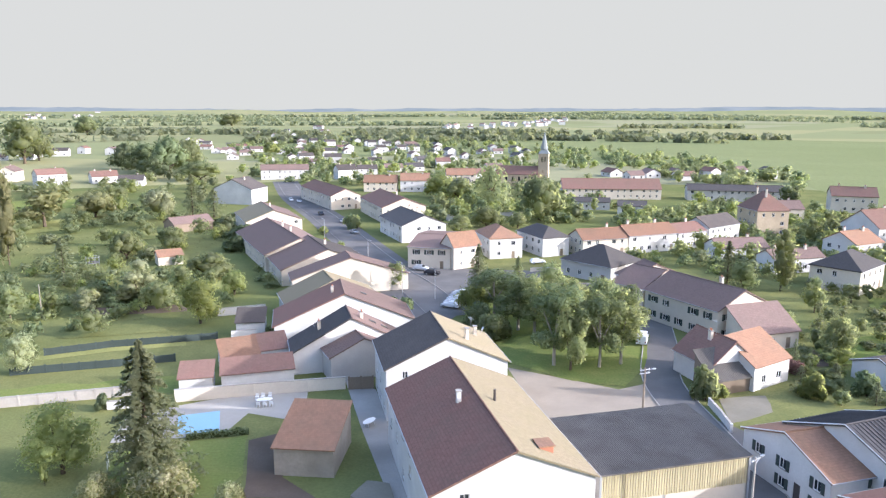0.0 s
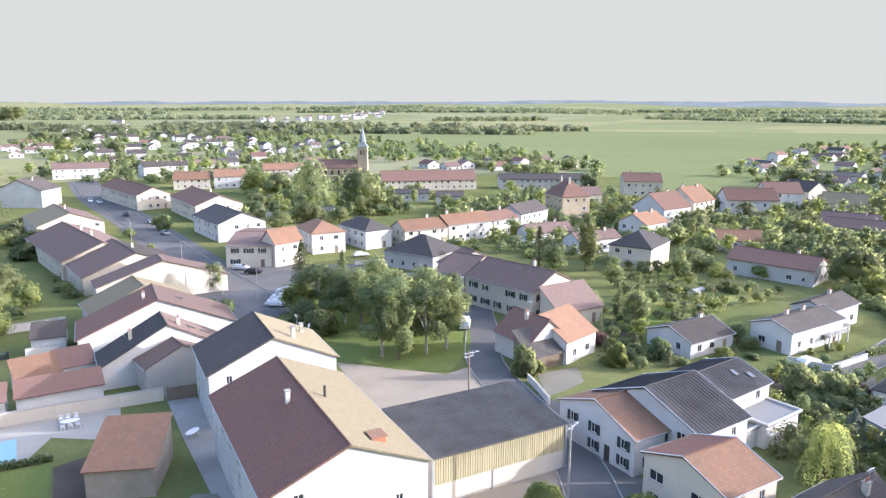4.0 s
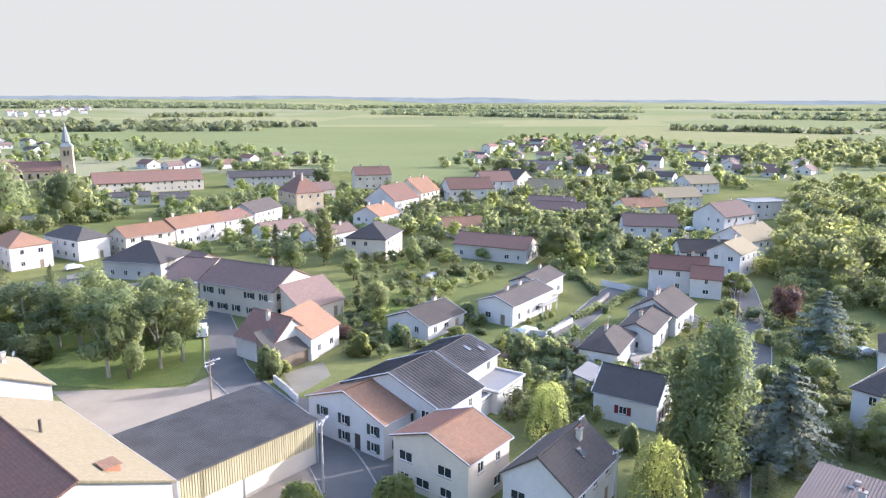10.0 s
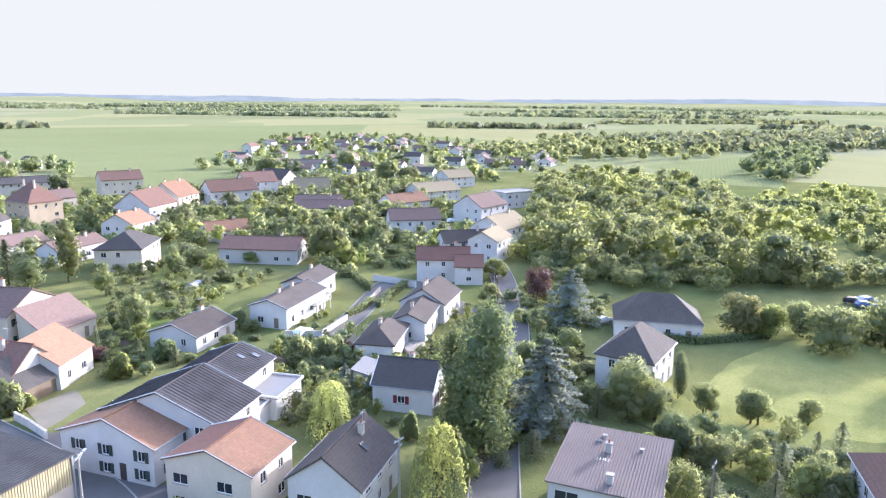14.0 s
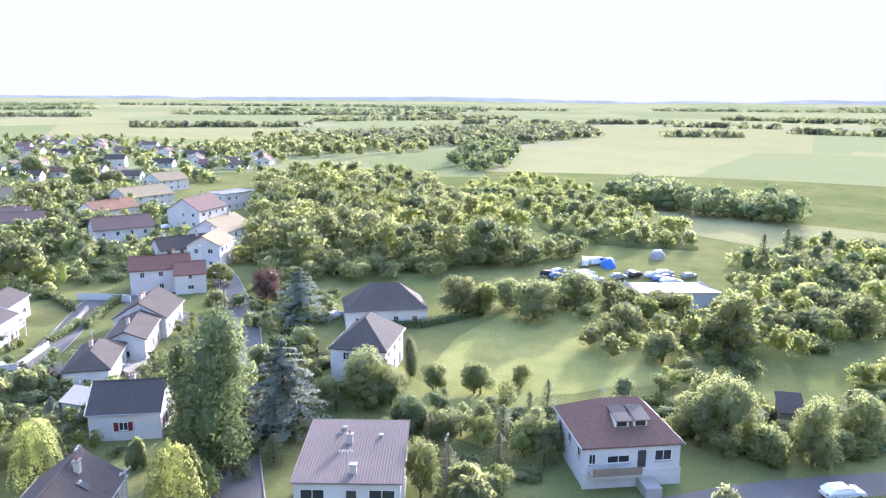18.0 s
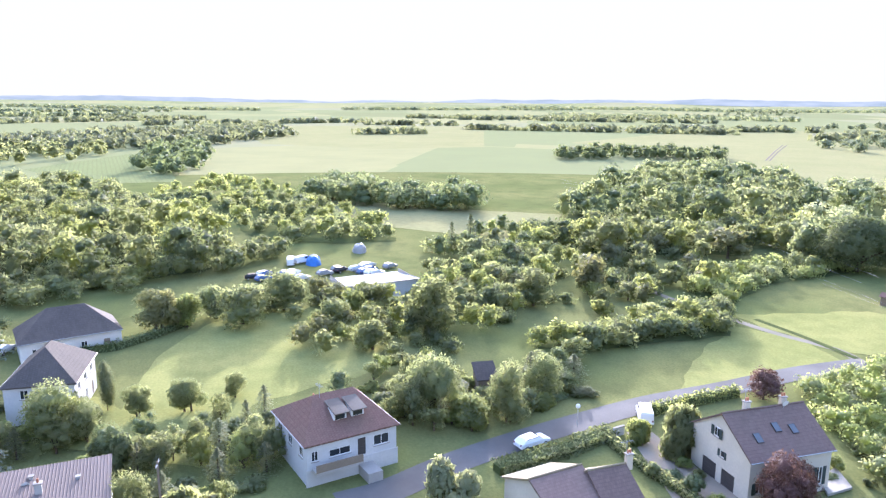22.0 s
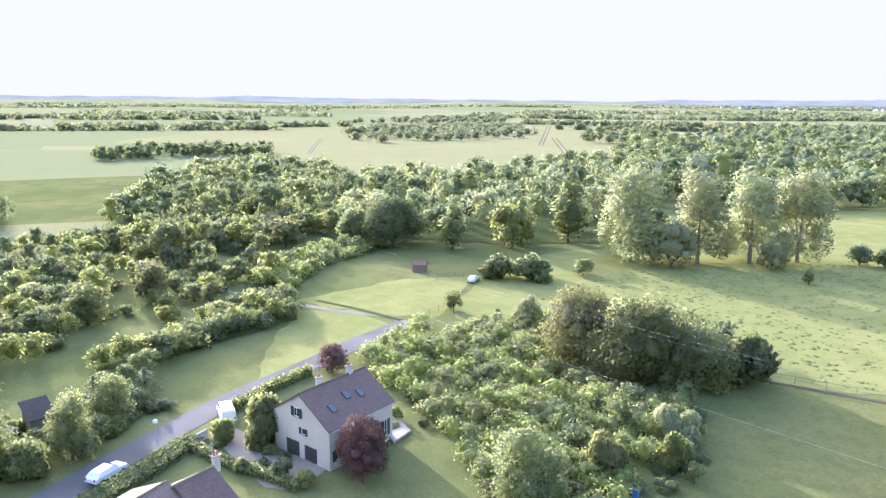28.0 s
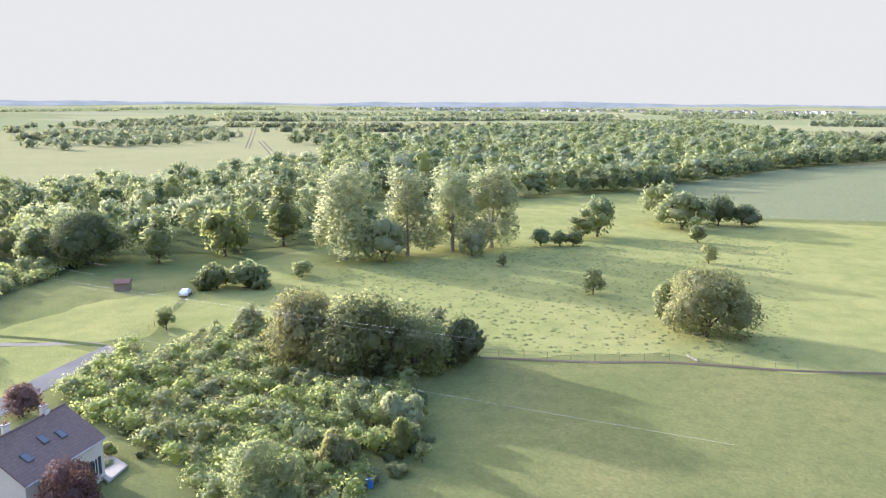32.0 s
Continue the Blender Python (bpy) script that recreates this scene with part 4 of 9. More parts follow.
def car(x, y, rot, colour="white", long=4.2, kind="car", z=0.06, group=""):
    """A parked car: body with wheel arches, cabin glass, lamps and four wheels."""
    tint = {"white": (0.75, 0.75, 0.75), "red": (0.33, 0.03, 0.03), "grey": (0.25, 0.26, 0.27), "black": (0.03, 0.03, 0.035), "blue": (0.08, 0.13, 0.25), "silver": (0.5, 0.51, 0.52)}[colour]
    paint = PAINT.setdefault(colour, surface(colour + "_car_paint", tint, 0.25, vary=0.04, bump=0.0, each=0.03))
    words = {"car": "hatchback car", "van": "delivery van", "old": "wrecked car"}[kind]
    t = thing("van" if kind == "van" else "car", f"parked {colour} {words} with dark windows", "van" if kind == "van" else "car", group, pose(x, y, z, 0, 0, rot))
    L, W = long, 1.78 if kind != "van" else 1.95
    if kind == "van":
        prof = [(-L / 2, 0.35), (-L / 2, 1.75), (-L / 2 + 0.15, 1.95), (L * 0.22, 1.95), (L * 0.34, 1.1), (L * 0.49, 0.95), (L / 2, 0.75), (L / 2, 0.35)]
        glass = [(L * 0.02, 1.15), (L * 0.04, 1.78), (L * 0.215, 1.78), (L * 0.325, 1.15)]
    else:
        prof = [(-L / 2, 0.35), (-L / 2, 0.85), (-L * 0.44, 0.98), (-L * 0.33, 1.40), (L * 0.06, 1.45), (L * 0.23, 1.0), (L * 0.45, 0.86), (L / 2, 0.65), (L / 2, 0.35)]
        glass = [(-L * 0.37, 1.0), (-L * 0.3, 1.36), (L * 0.05, 1.40), (L * 0.2, 1.0)]

    def hull(pr, w, w2, mat, name):
        bm = bmesh.new()
        rows = [[bm.verts.new((a, s * (w if b < 1.02 else w2), b)) for a, b in pr] for s in (-0.5, 0.5)]
        for k in range(len(pr)):
            bm.faces.new((rows[0][k], rows[0][(k + 1) % len(pr)], rows[1][(k + 1) % len(pr)], rows[1][k]))
        bm.faces.new(rows[0])
        bm.faces.new(rows[1])
        bmesh.ops.recalc_face_normals(bm, faces=bm.faces)
        if name == "body":
            bmesh.ops.bevel(bm, geom=bm.edges[:], offset=0.06, segments=2, affect="EDGES")
        return mesh_of(bm, mat)
    put("body", shared(("body", kind, L, colour), lambda: hull(prof, W, W * 0.84, paint, "body")), t)
    put("side_window", shared(("glass", kind, L), lambda: hull(glass, W * 0.94, W * 0.86, CARGLASS, "glass")), t)
    ws = [(-0.36, 1.12, -0.34, 1.34)] if kind != "van" else []
    xs = (L * 0.075, L * 0.225) if kind == "car" or kind == "old" else (L * 0.225, L * 0.335)
    zs = (1.42, 1.03) if kind != "van" else (1.90, 1.15)

    def screen():
        bm = bmesh.new()
        face(bm, *[(xs[0] + 0.03, -W * 0.37, zs[0]), (xs[1] + 0.03, -W * 0.42, zs[1]), (xs[1] + 0.03, W * 0.42, zs[1]), (xs[0] + 0.03, W * 0.37, zs[0])])
        r = bmesh.ops.extrude_face_region(bm, geom=bm.faces[:])
        bmesh.ops.translate(bm, verts=[v for v in r["geom"] if isinstance(v, bmesh.types.BMVert)], vec=(0.02, 0, 0.02))
        return mesh_of(bm, CARGLASS)
    put("windscreen", shared(("screen", kind, L), screen), t)
    for sx in (-0.31, 0.31):
        for sy in (-1, 1):
            wh = put("wheel", shared("tyre", lambda: mesh_of(tube(bmesh.new(), (0, -0.1, 0.3), (0, 0.1, 0.3), 0.3, n=16), DARKTRIM)), t, pose(sx * L, sy * (W / 2 - 0.08), 0))
            put("rim", shared("rim", lambda: mesh_of(tube(bmesh.new(), (0, -0.112, 0.3), (0, 0.112, 0.3), 0.18, n=12), METAL)), wh)
    for sy in (-1, 1):
        put("headlight", shared("headlight", lambda: mesh_of(boxed((-0.03, -0.14, -0.06), (0.04, 0.14, 0.06)), SKYGLASS)), t, pose(L / 2, sy * W * 0.33, 0.68))
        put("tail_light", shared("tail", lambda: mesh_of(boxed((-0.03, -0.1, -0.12), (0.03, 0.1, 0.12)), SHUT_RED)), t, pose(-L / 2, sy * W * 0.38, 0.82))
    return t


def utility_pole(x, y, h, label, rot=0.0, lamp=False, mat=None, arms=2):
    t = thing("utility_pole", label, "pole", "", pose(x, y, 0, 0, 0, rot))
    part("pole", tube(bmesh.new(), (0, 0, -0.3), (0, 0, h), 0.16, 0.1, 8), mat or WOOD, t)
    for k in range(arms):
        a = part("crossarm", boxed((-0.8, -0.05, h - 0.35 - 0.5 * k), (0.8, 0.05, h - 0.25 - 0.5 * k)), METAL, t)
        for u in (-0.65, 0.65):
            part("insulator", tube(bmesh.new(), (u, 0, h - 0.25 - 0.5 * k), (u, 0, h - 0.05 - 0.5 * k), 0.05, 0.03, 6), SHUT_WHITE, a)
    if lamp:
        part("lamp_arm", tube(bmesh.new(), (0, 0, h - 0.8), (1.2, 0, h - 0.3), 0.04, n=6), METAL, t)
        part("lamp_head", boxed((1.1, -0.13, h - 0.38), (1.7, 0.13, h - 0.24)), METAL, t)
    return t


def street_lamp(x, y, h, rot=0.0):
    t = thing("street_lamp", "tall grey street lamp beside the road", "street lamp", "street lamps", pose(x, y, 0, 0, 0, rot))
    part("pole", tube(bmesh.new(), (0, 0, -0.2), (0, 0, h), 0.09, 0.05, 8), METAL, t)
    part("lamp_arm", tube(bmesh.new(), (0, 0, h - 0.05), (0.9, 0, h + 0.1), 0.035, n=6), METAL, t)
    part("lamp_head", boxed((0.7, -0.14, h + 0.05), (1.35, 0.14, h + 0.17)), METAL, t)
    return t


def wire(a, b, sag, label="thin overhead power line", r=0.007):
    cu = bpy.data.curves.new("wire", "CURVE")
    cu.dimensions, cu.bevel_depth, cu.bevel_resolution = "3D", r, 1
    sp = cu.splines.new("POLY")
    sp.points.add(20)
    for k in range(21):
        f = k / 20
        p = Vector(a).lerp(Vector(b), f)
        sp.points[k].co = (p.x, p.y, p.z - sag * 4 * f * (1 - f), 1)
    cu.materials.append(METAL)
    return tagged(new("power_line", cu), label, "power line")


def church(x, y, rot):
    """A village church: square tower with belfry and slate spire, nave with tall windows."""
    t = thing("church", "pale stone village church with slate spire and red-roofed nave", "church", "", pose(x, y, 0, 0, 0, rot))
    tw = 5.4
    bm = bmesh.new()
    fr = side_frames(tw / 2, tw / 2)
    H = 19.0
    for s, (m, half) in fr.items():
        wall_with_holes(bm, m, half, -0.3, H, [(-1.25, -0.3, 14.4, 17.2), (0.3, 1.25, 14.4, 17.2), (-0.35, 0.35, 8.5, 10.2)], 0.5)
    part("tower", bm, ASHLAR, t)
    for z in (7.5, 13.6, 18.7):
        part("string_course", boxed((-tw / 2 - 0.15, -tw / 2 - 0.15, z), (tw / 2 + 0.15, tw / 2 + 0.15, z + 0.3)), ASHLAR, t)
    for s, (m, half) in fr.items():
        for u in (-0.775, 0.775):
            lou = bmesh.new()
            for k in range(7):
                box(lou, (u - 0.47, -0.45, 14.5 + k * 0.38), (u + 0.47, -0.3, 14.68 + k * 0.38))
            part("louvre", lou, DARKTRIM, t, m=m)
    bm = bmesh.new()
    bmesh.ops.create_cone(bm, cap_ends=True, segments=4, radius1=tw * 0.78, radius2=tw * 0.36, depth=2.4, matrix=Matrix.Translation((0, 0, H + 1.2)) @ pose(0, 0, 0, 0, 0, 45))
    bmesh.ops.create_cone(bm, cap_ends=True, segments=8, radius1=tw * 0.4, radius2=0.05, depth=9.4, matrix=Matrix.Translation((0, 0, H + 2.3 + 4.7)))
    part("spire", bm, ZINC, t)
    cr = tube(bmesh.new(), (0, 0, H + 11.4), (0, 0, H + 12.8), 0.05, n=6)
    tube(cr, (-0.4, 0, H + 12.3), (0.4, 0, H + 12.3), 0.05, n=6)
    part("cross", cr, METAL, t)
    nl, nw, ne, nz = 24.0, 11.0, 7.5, 12.0
    m0 = Matrix.Translation((-tw / 2 - nl / 2, 0, 0))
    bm = bmesh.new()
    for s, (m, half) in side_frames(nl / 2 - 0.3, nw / 2 - 0.3).items():
        hs = [(u - 0.6, u + 0.6, 2.6, 6.2) for u in (-9, -5.4, -1.8, 1.8, 5.4, 9)] if s in "NS" else []
        wall_with_holes(bm, m, half, -0.3, ne, hs, 0.35)
        if s in "EW":
            face(bm, *(m @ Vector(p) for p in ((half, 0, ne), (-half, 0, ne), (0, 0, nz - 0.2))))
    part("nave_wall", bm, ASHLAR, t, m=m0)
    for s in (1, -1):
        part("nave_roof", roof_slope(nl, nw, ne, nz, s), RED, t, m=m0)
        for u in (-9, -5.4, -1.8, 1.8, 5.4, 9):
            part("church_window", boxed((u - 0.58, s * (nw / 2 - 0.62), 2.62), (u + 0.58, s * (nw / 2 - 0.56), 6.18)), GLASS, t, m=m0)
        part("side_aisle", boxed((-nl / 2 + 1, s * (nw / 2 - 0.35), -0.3), (nl / 2 - 1, s * (nw / 2 + 3.2), 3.6)), ASHLAR, t, m=m0)
    return t


def far_strips(seed, n, r0, r1, h, label, step=7.0):
    """Belts of woodland and hedges over the distant farmland."""
    rng = random.Random(seed)
    P, D, Z = [], [], []
    for _ in range(n):
        az, r = rng.uniform(-0.7, 3.55), r0 * (r1 / r0) ** rng.random()
        cx, cy = math.sin(az) * r, math.cos(az) * r
        t = az + 1.57 + rng.gauss(0, 0.22)
        half, deep = rng.uniform(120, 520) * r / 2400, rng.choice((3, 4, 30, 60)) * r / 2000
        for _k in range(int(half * 2 / step * (1.6 if deep > 10 else 1))):
            u, v = rng.uniform(-half, half), rng.uniform(-deep, deep)
            x, y = cx + math.sin(t) * u + math.sin(az) * v, cy + math.cos(t) * u + math.cos(az) * v
            if math.hypot(x, y) > 4850:
                continue
            z0, hh, R = rise(x, y), h * rng.uniform(0.6, 1.2), rng.uniform(5, 10)
            for _c in range(11):
                d = Vector((rng.gauss(0, 1), rng.gauss(0, 1), rng.gauss(0, 1))).normalized()
                P.append((x + d.x * R, y + d.y * R, z0 + hh * 0.42 + d.z * hh * 0.5))
                D.append(tuple(d))
    return tagged(put("far_wood", card_mesh(*cards(rng, (P, D), 8.0, 0.3), LEAF_HAZED)), label, "trees", kind="stuff")


def thicket(poly, n, seed, h, w, label, per=90, size=0.55, gap=4.0, mats=None):
    """Garden trees and shrubs too many to count, clear of the houses: one mesh with several leaf tones."""
    rng = random.Random(seed)
    mats = mats or (LEAF, LEAF_LIME, LEAF_DARK, LEAF, NEEDLE)
    sets, ids = [], []
    for x, y in sprinkle(poly, n, seed, gap, FOOTPRINTS):
        hh, R = rng.uniform(*h) * (0.5 if rng.random() < 0.35 else 1), rng.uniform(*w) / 2
        sets.append(stand(rng, x, y, hh, R, per, size * R / 2.5))
        ids += [rng.randrange(len(mats))] * len(sets[-1][1])
    me = card_mesh(*joined(sets), *mats)
    me.polygons.foreach_set("material_index", np.array(ids, np.int32))
    return tagged(put("garden_trees", me), label, "trees", kind="stuff")


def tufts(poly, n, seed, mat, label):
    """Grass tussocks: low uneven mounds with a ragged top."""
    rng = random.Random(seed)
    vs, fs, ns = [], [], []
    for x, y in sprinkle(poly, n, seed):
        s = rng.uniform(0.2, 0.65)
        h, i, k = s * rng.uniform(0.3, 0.55), len(vs), 6
        vs.append((x + rng.uniform(-0.1, 0.1), y + rng.uniform(-0.1, 0.1), h))
        ns.append((0, 0, 1))
        for j in range(k):
            a, q = 6.2832 * j / k, s * rng.uniform(0.7, 1.3)
            vs.append((x + math.cos(a) * q, y + math.sin(a) * q, 0.015))
            ns.append((math.cos(a) * 0.6, math.sin(a) * 0.6, 0.8))
            fs.append((i, i + 1 + j, i + 1 + (j + 1) % k))
    return tagged(put("grass_tufts", card_mesh(vs, fs, ns, mat)), label, "grass", kind="stuff")


def swing_set(x, y, rot):
    t = thing("swing_set", "white metal garden swing on the lawn", "swing", "", pose(x, y, 0, 0, 0, rot))
    for u in (-1.5, 1.5):
        for v in (-0.9, 0.9):
            part("leg", tube(bmesh.new(), (u, v, 0), (u, 0, 2.2), 0.04, n=6), TRIM, t)
    part("crossbar", tube(bmesh.new(), (-1.6, 0, 2.2), (1.6, 0, 2.2), 0.05, n=6), TRIM, t)
    for u in (-0.7, 0.6):
        s = part("swing_seat", boxed((u - 0.25, -0.1, 0.5), (u + 0.25, 0.1, 0.55)), DARKTRIM, t)
        for k in (-0.22, 0.22):
            part("rope", tube(bmesh.new(), (u + k, 0, 0.53), (u + k, 0, 2.2), 0.015, n=4), DARKTRIM, s)
    return t


def garden_table(x, y, rot, label):
    t = thing("garden_table", label, "table", "", pose(x, y, 0.07, 0, 0, rot))
    bm = bmesh.new()
    bmesh.ops.create_cone(bm, cap_ends=True, segments=24, radius1=1.0, radius2=1.0, depth=0.05, matrix=Matrix.Translation((0, 0, 0.73)) @ Matrix.Diagonal((1.2, 0.6, 1, 1)))
    part("tabletop", bm, TRIM, t)
    for u in (-0.7, 0.7):
        for v in (-0.35, 0.35):
            part("leg", tube(bmesh.new(), (u, v, 0), (u * 0.85, v * 0.85, 0.71), 0.035, n=6), TRIM, t)
    return t


def garden_chair(x, y, rot):
    t = thing("garden_chair", "white plastic garden chair on the terrace", "chair", "chairs round the garden table", pose(x, y, 0.07, 0, 0, rot))
    part("seat", boxed((-0.24, -0.24, 0.42), (0.24, 0.24, 0.46)), TRIM, t)
    part("backrest", boxed((-0.24, 0.22, 0.46), (0.24, 0.27, 0.88)), TRIM, t)
    for u in (-0.21, 0.21):
        for v in (-0.21, 0.21):
            part("leg", boxed((u - 0.025, v - 0.025, 0), (u + 0.025, v + 0.025, 0.42)), TRIM, t)
    return t


def poly_tunnel(x, y, rot):
    t = thing("poly_tunnel", "small white polythene garden tunnel", "greenhouse", "", pose(x, y, 0, 0, 0, rot))
    bm = bmesh.new()
    rows = [[bm.verts.new((u, math.cos(math.pi * k / 10) * 1.5, math.sin(math.pi * k / 10) * 2.0)) for k in range(11)] for u in (-2, -0.7, 0.7, 2)]
    for a, b in zip(rows, rows[1:]):
        for k in range(10):
            bm.faces.new((a[k], a[k + 1], b[k + 1], b[k]))
    bm.faces.new(rows[0])
    bm.faces.new(rows[-1])
    part("cover", bm, PALE_SHEET, t)
    for u in (-2, -0.7, 0.7, 2):
        bm = bmesh.new()
        for k in range(10):
            p, q = ((u, math.cos(math.pi * i / 10) * 1.53, math.sin(math.pi * i / 10) * 2.03) for i in (k, k + 1))
            tube(bm, p, q, 0.03, n=5)
        part("hoop", bm, METAL, t)
    return t


def trampoline(x, y):
    t = thing("trampoline", "round garden trampoline with safety net poles", "trampoline", "", pose(x, y, 0))
    bm = bmesh.new()
    bmesh.ops.create_cone(bm, cap_ends=True, segments=24, radius1=1.7, radius2=1.7, depth=0.05, matrix=Matrix.Translation((0, 0, 0.8)))
    part("mat", bm, DARKTRIM, t)
    for z, m in ((0.85, METAL), (2.4, METAL)):
        bm = bmesh.new()
        for k in range(16):
            p, q = ((math.cos(6.2832 * i / 16) * 1.75, math.sin(6.2832 * i / 16) * 1.75, z) for i in (k, k + 1))
            tube(bm, p, q, 0.05, n=5)
        part("ring", bm, m, t)
    for k in range(8):
        a = 6.2832 * k / 8
        part("pole", tube(bmesh.new(), (math.cos(a) * 1.75, math.sin(a) * 1.75, 0), (math.cos(a) * 1.75, math.sin(a) * 1.75, 2.4), 0.035, n=6), METAL, t)
    return t


BLUE = surface("blue_plastic", (0.05, 0.16, 0.45), 0.5, vary=0.1)


def wheelie_bin(x, y, rot):
    t = thing("wheelie_bin", "blue plastic wheelie bin on the path", "bin", "wheelie bins", pose(x, y, 0, 0, 0, rot))
    bm = bmesh.new()
    bmesh.ops.create_cone(bm, cap_ends=True, segments=4, radius1=0.36, radius2=0.45, depth=1.0, matrix=Matrix.Translation((0, 0, 0.55)) @ pose(0, 0, 0, 0, 0, 45))
    part("bin_body", bm, BLUE, t)
    part("lid", boxed((-0.34, -0.36, 1.05), (0.34, 0.34, 1.13)), BLUE, t)
    for u in (-0.28, 0.28):
        part("wheel", tube(bmesh.new(), (u - 0.03, 0.3, 0.1), (u + 0.03, 0.3, 0.1), 0.1, n=10), DARKTRIM, t)
    return t


def globe_lamp(x, y):
    t = thing("globe_lamp", "white globe lamp on a post beside the lane", "lamp", "", pose(x, y, 0))
    part("post", tube(bmesh.new(), (0, 0, -0.2), (0, 0, 2.6), 0.05, 0.04, 8), METAL, t)
    bm = bmesh.new()
    bmesh.ops.create_uvsphere(bm, u_segments=16, v_segments=10, radius=0.32, matrix=Matrix.Translation((0, 0, 2.85)))
    part("globe", bm, TRIM, t)
    return t


def tarp_heap(x, y, colour):
    t = thing("tarpaulin_heap", f"{colour} tarpaulin over a heap in the yard", "tarpaulin", "", pose(x, y, 0))
    bm = bmesh.new()
    bmesh.ops.create_icosphere(bm, subdivisions=3, radius=1.0, matrix=Matrix.Diagonal((2.6, 2.0, 2.6, 1)))
    for v in bm.verts:
        v.co *= 1 + 0.18 * noise.noise(v.co * 0.9 + Vector((x, y, 0)))
        v.co.z = max(v.co.z, -0.1)
    part("sheet", bm, BLUE if colour == "blue" else PALE_SHEET, t)
    return t


def log(x, y, rot):
    t = thing("fallen_log", "pale fallen log lying in the pasture", "log", "", pose(x, y, 0, 0, 0, rot))
    part("stem", tube(bmesh.new(), (-1.3, 0, 0.2), (1.3, 0.1, 0.22), 0.2, 0.15, 9), BARK_PALE, t)
    part("branch_stub", tube(bmesh.new(), (0.5, 0, 0.25), (0.9, 0.35, 0.6), 0.08, 0.04, 6), BARK_PALE, t)
    return t


def field_hut(x, y, rot):
    t = thing("field_hut", "small reddish wooden hut in the paddock", "hut", "", pose(x, y, 0, 0, 0, rot))
    part("wall", boxed((-1.6, -1.2, -0.1), (1.6, 1.2, 2.0)), WOOD, t)
    for s in (1, -1):
        part("roof_slope", roof_slope(3.8, 3.0, 1.95, 2.7, s, 0.08), RED, t)
    part("door", boxed((-0.4, -1.26, 0), (0.4, -1.2, 1.7)), DARKTRIM, t)
    return t


def antenna(parent, x, y, z):
    """A roof aerial on its mast."""
    a = part("antenna", tube(bmesh.new(), (x, y, z - 0.5), (x, y, z + 1.8), 0.025, n=5), METAL, parent)
    part("boom", tube(bmesh.new(), (x - 0.7, y, z + 1.7), (x + 0.7, y, z + 1.7), 0.02, n=4), METAL, a)
    for k in range(6):
        u = -0.65 + k * 0.26
        part("element", tube(bmesh.new(), (x + u, y - 0.3, z + 1.7), (x + u, y + 0.3, z + 1.7), 0.012, n=4), METAL, a)


def dish(parent, x, y, z):
    bm = bmesh.new()
    bmesh.ops.create_cone(bm, cap_ends=True, segments=16, radius1=0.4, radius2=0.15, depth=0.12, matrix=Matrix.Translation((x, y - 0.25, z + 0.3)) @ pose(0, 0, 0, -70, 0, 0))
    d = part("satellite_dish", bm, TRIM, parent)
    part("mount", tube(bmesh.new(), (x, y, z - 0.4), (x, y - 0.2, z + 0.3), 0.03, n=5), METAL, d)


# ---- roads, yards and gardens ----
patch("yard", [(10.7, 112.5), (20.6, 106.9), (27.0, 103.1), (33.7, 106.5), (34.8, 91.1), (37.8, 79.9), (32.4, 62.4), (18.6, 59.4), (11.4, 62.1), (13.4, 95.1)], PALE_ASPHALT, "pale worn asphalt yard", 0.03, "yard")
ribbon("road", [(22.2, 167.3), (38.5, 167.1), (43.7, 148.2), (39.9, 125.3), (34.7, 106.1), (34.9, 86.9), (35.2, 72.6), (32.6, 60.2)], 6.0, ASPHALT, "asphalt village road curving past the green", 0.06, kerb=True)
ribbon("pavement", [(-95.3, 427.2), (-72.4, 348.1), (-47.7, 282.2), (-30.0, 231.5), (-16.4, 192.2)], 15.0, ASPHALT, "grey pavements and forecourts along the main street", 0.034, "pavement")
ribbon("road", [(-95.3, 427.2), (-72.4, 348.1), (-47.7, 282.2), (-30.0, 231.5), (-16.4, 192.2), (-6.1, 166.7), (1.8, 142.7)], 9.0, ASPHALT, "main street of the village", 0.05, kerb=True)
patch("square", [(-20.4, 185.0), (-11.0, 193.7), (11.5, 186.8), (26.5, 185.6), (25.4, 177.7), (9.1, 169.7), (5.7, 151.5), (-1.6, 131.1), (-10.0, 142.6)], ASPHALT, "asphalt village square with parking", 0.04, "square")
patch("green", [(4.9, 153.2), (22.2, 167.3), (39.6, 149.8), (38.7, 127.7), (33.5, 112.4), (28.3, 104.4), (20.5, 106.6), (10.1, 115.5)], LAWN, "shaded lawn of the green", 0.07, "lawn")
ribbon("road", [(177.2, 121.5), (158.5, 96.8), (136.2, 79.2), (115.6, 65.4), (94.8, 53.9), (76.0, 44.9), (59.5, 35.4)], 5.5, ASPHALT, "narrow asphalt road between gardens", 0.05, kerb=True)
ribbon("road", [(82.6, 85.8), (99.2, 92.4), (115.2, 100.1), (124.6, 104.0), (127.0, 97.7), (115.7, 76.0)], 5.0, ASPHALT, "asphalt lane curving between bungalows", 0.055, kerb=True)
ribbon("road", [(69.5, -2.2), (71.3, -7.8), (76.0, -15.9), (80.3, -25.6), (83.8, -34.8), (88.1, -47.6), (91.0, -61.4), (94.7, -76.4), (96.5, -89.8)], 4.6, ASPHALT, "country lane leaving the village", 0.05)
ribbon("track", [(96.5, -89.8), (103.6, -89.9), (113.3, -85.2), (125.9, -81.2), (143.3, -76.7), (159.1, -75.3)], 1.8, GRAVEL, "pale farm track", 0.045)
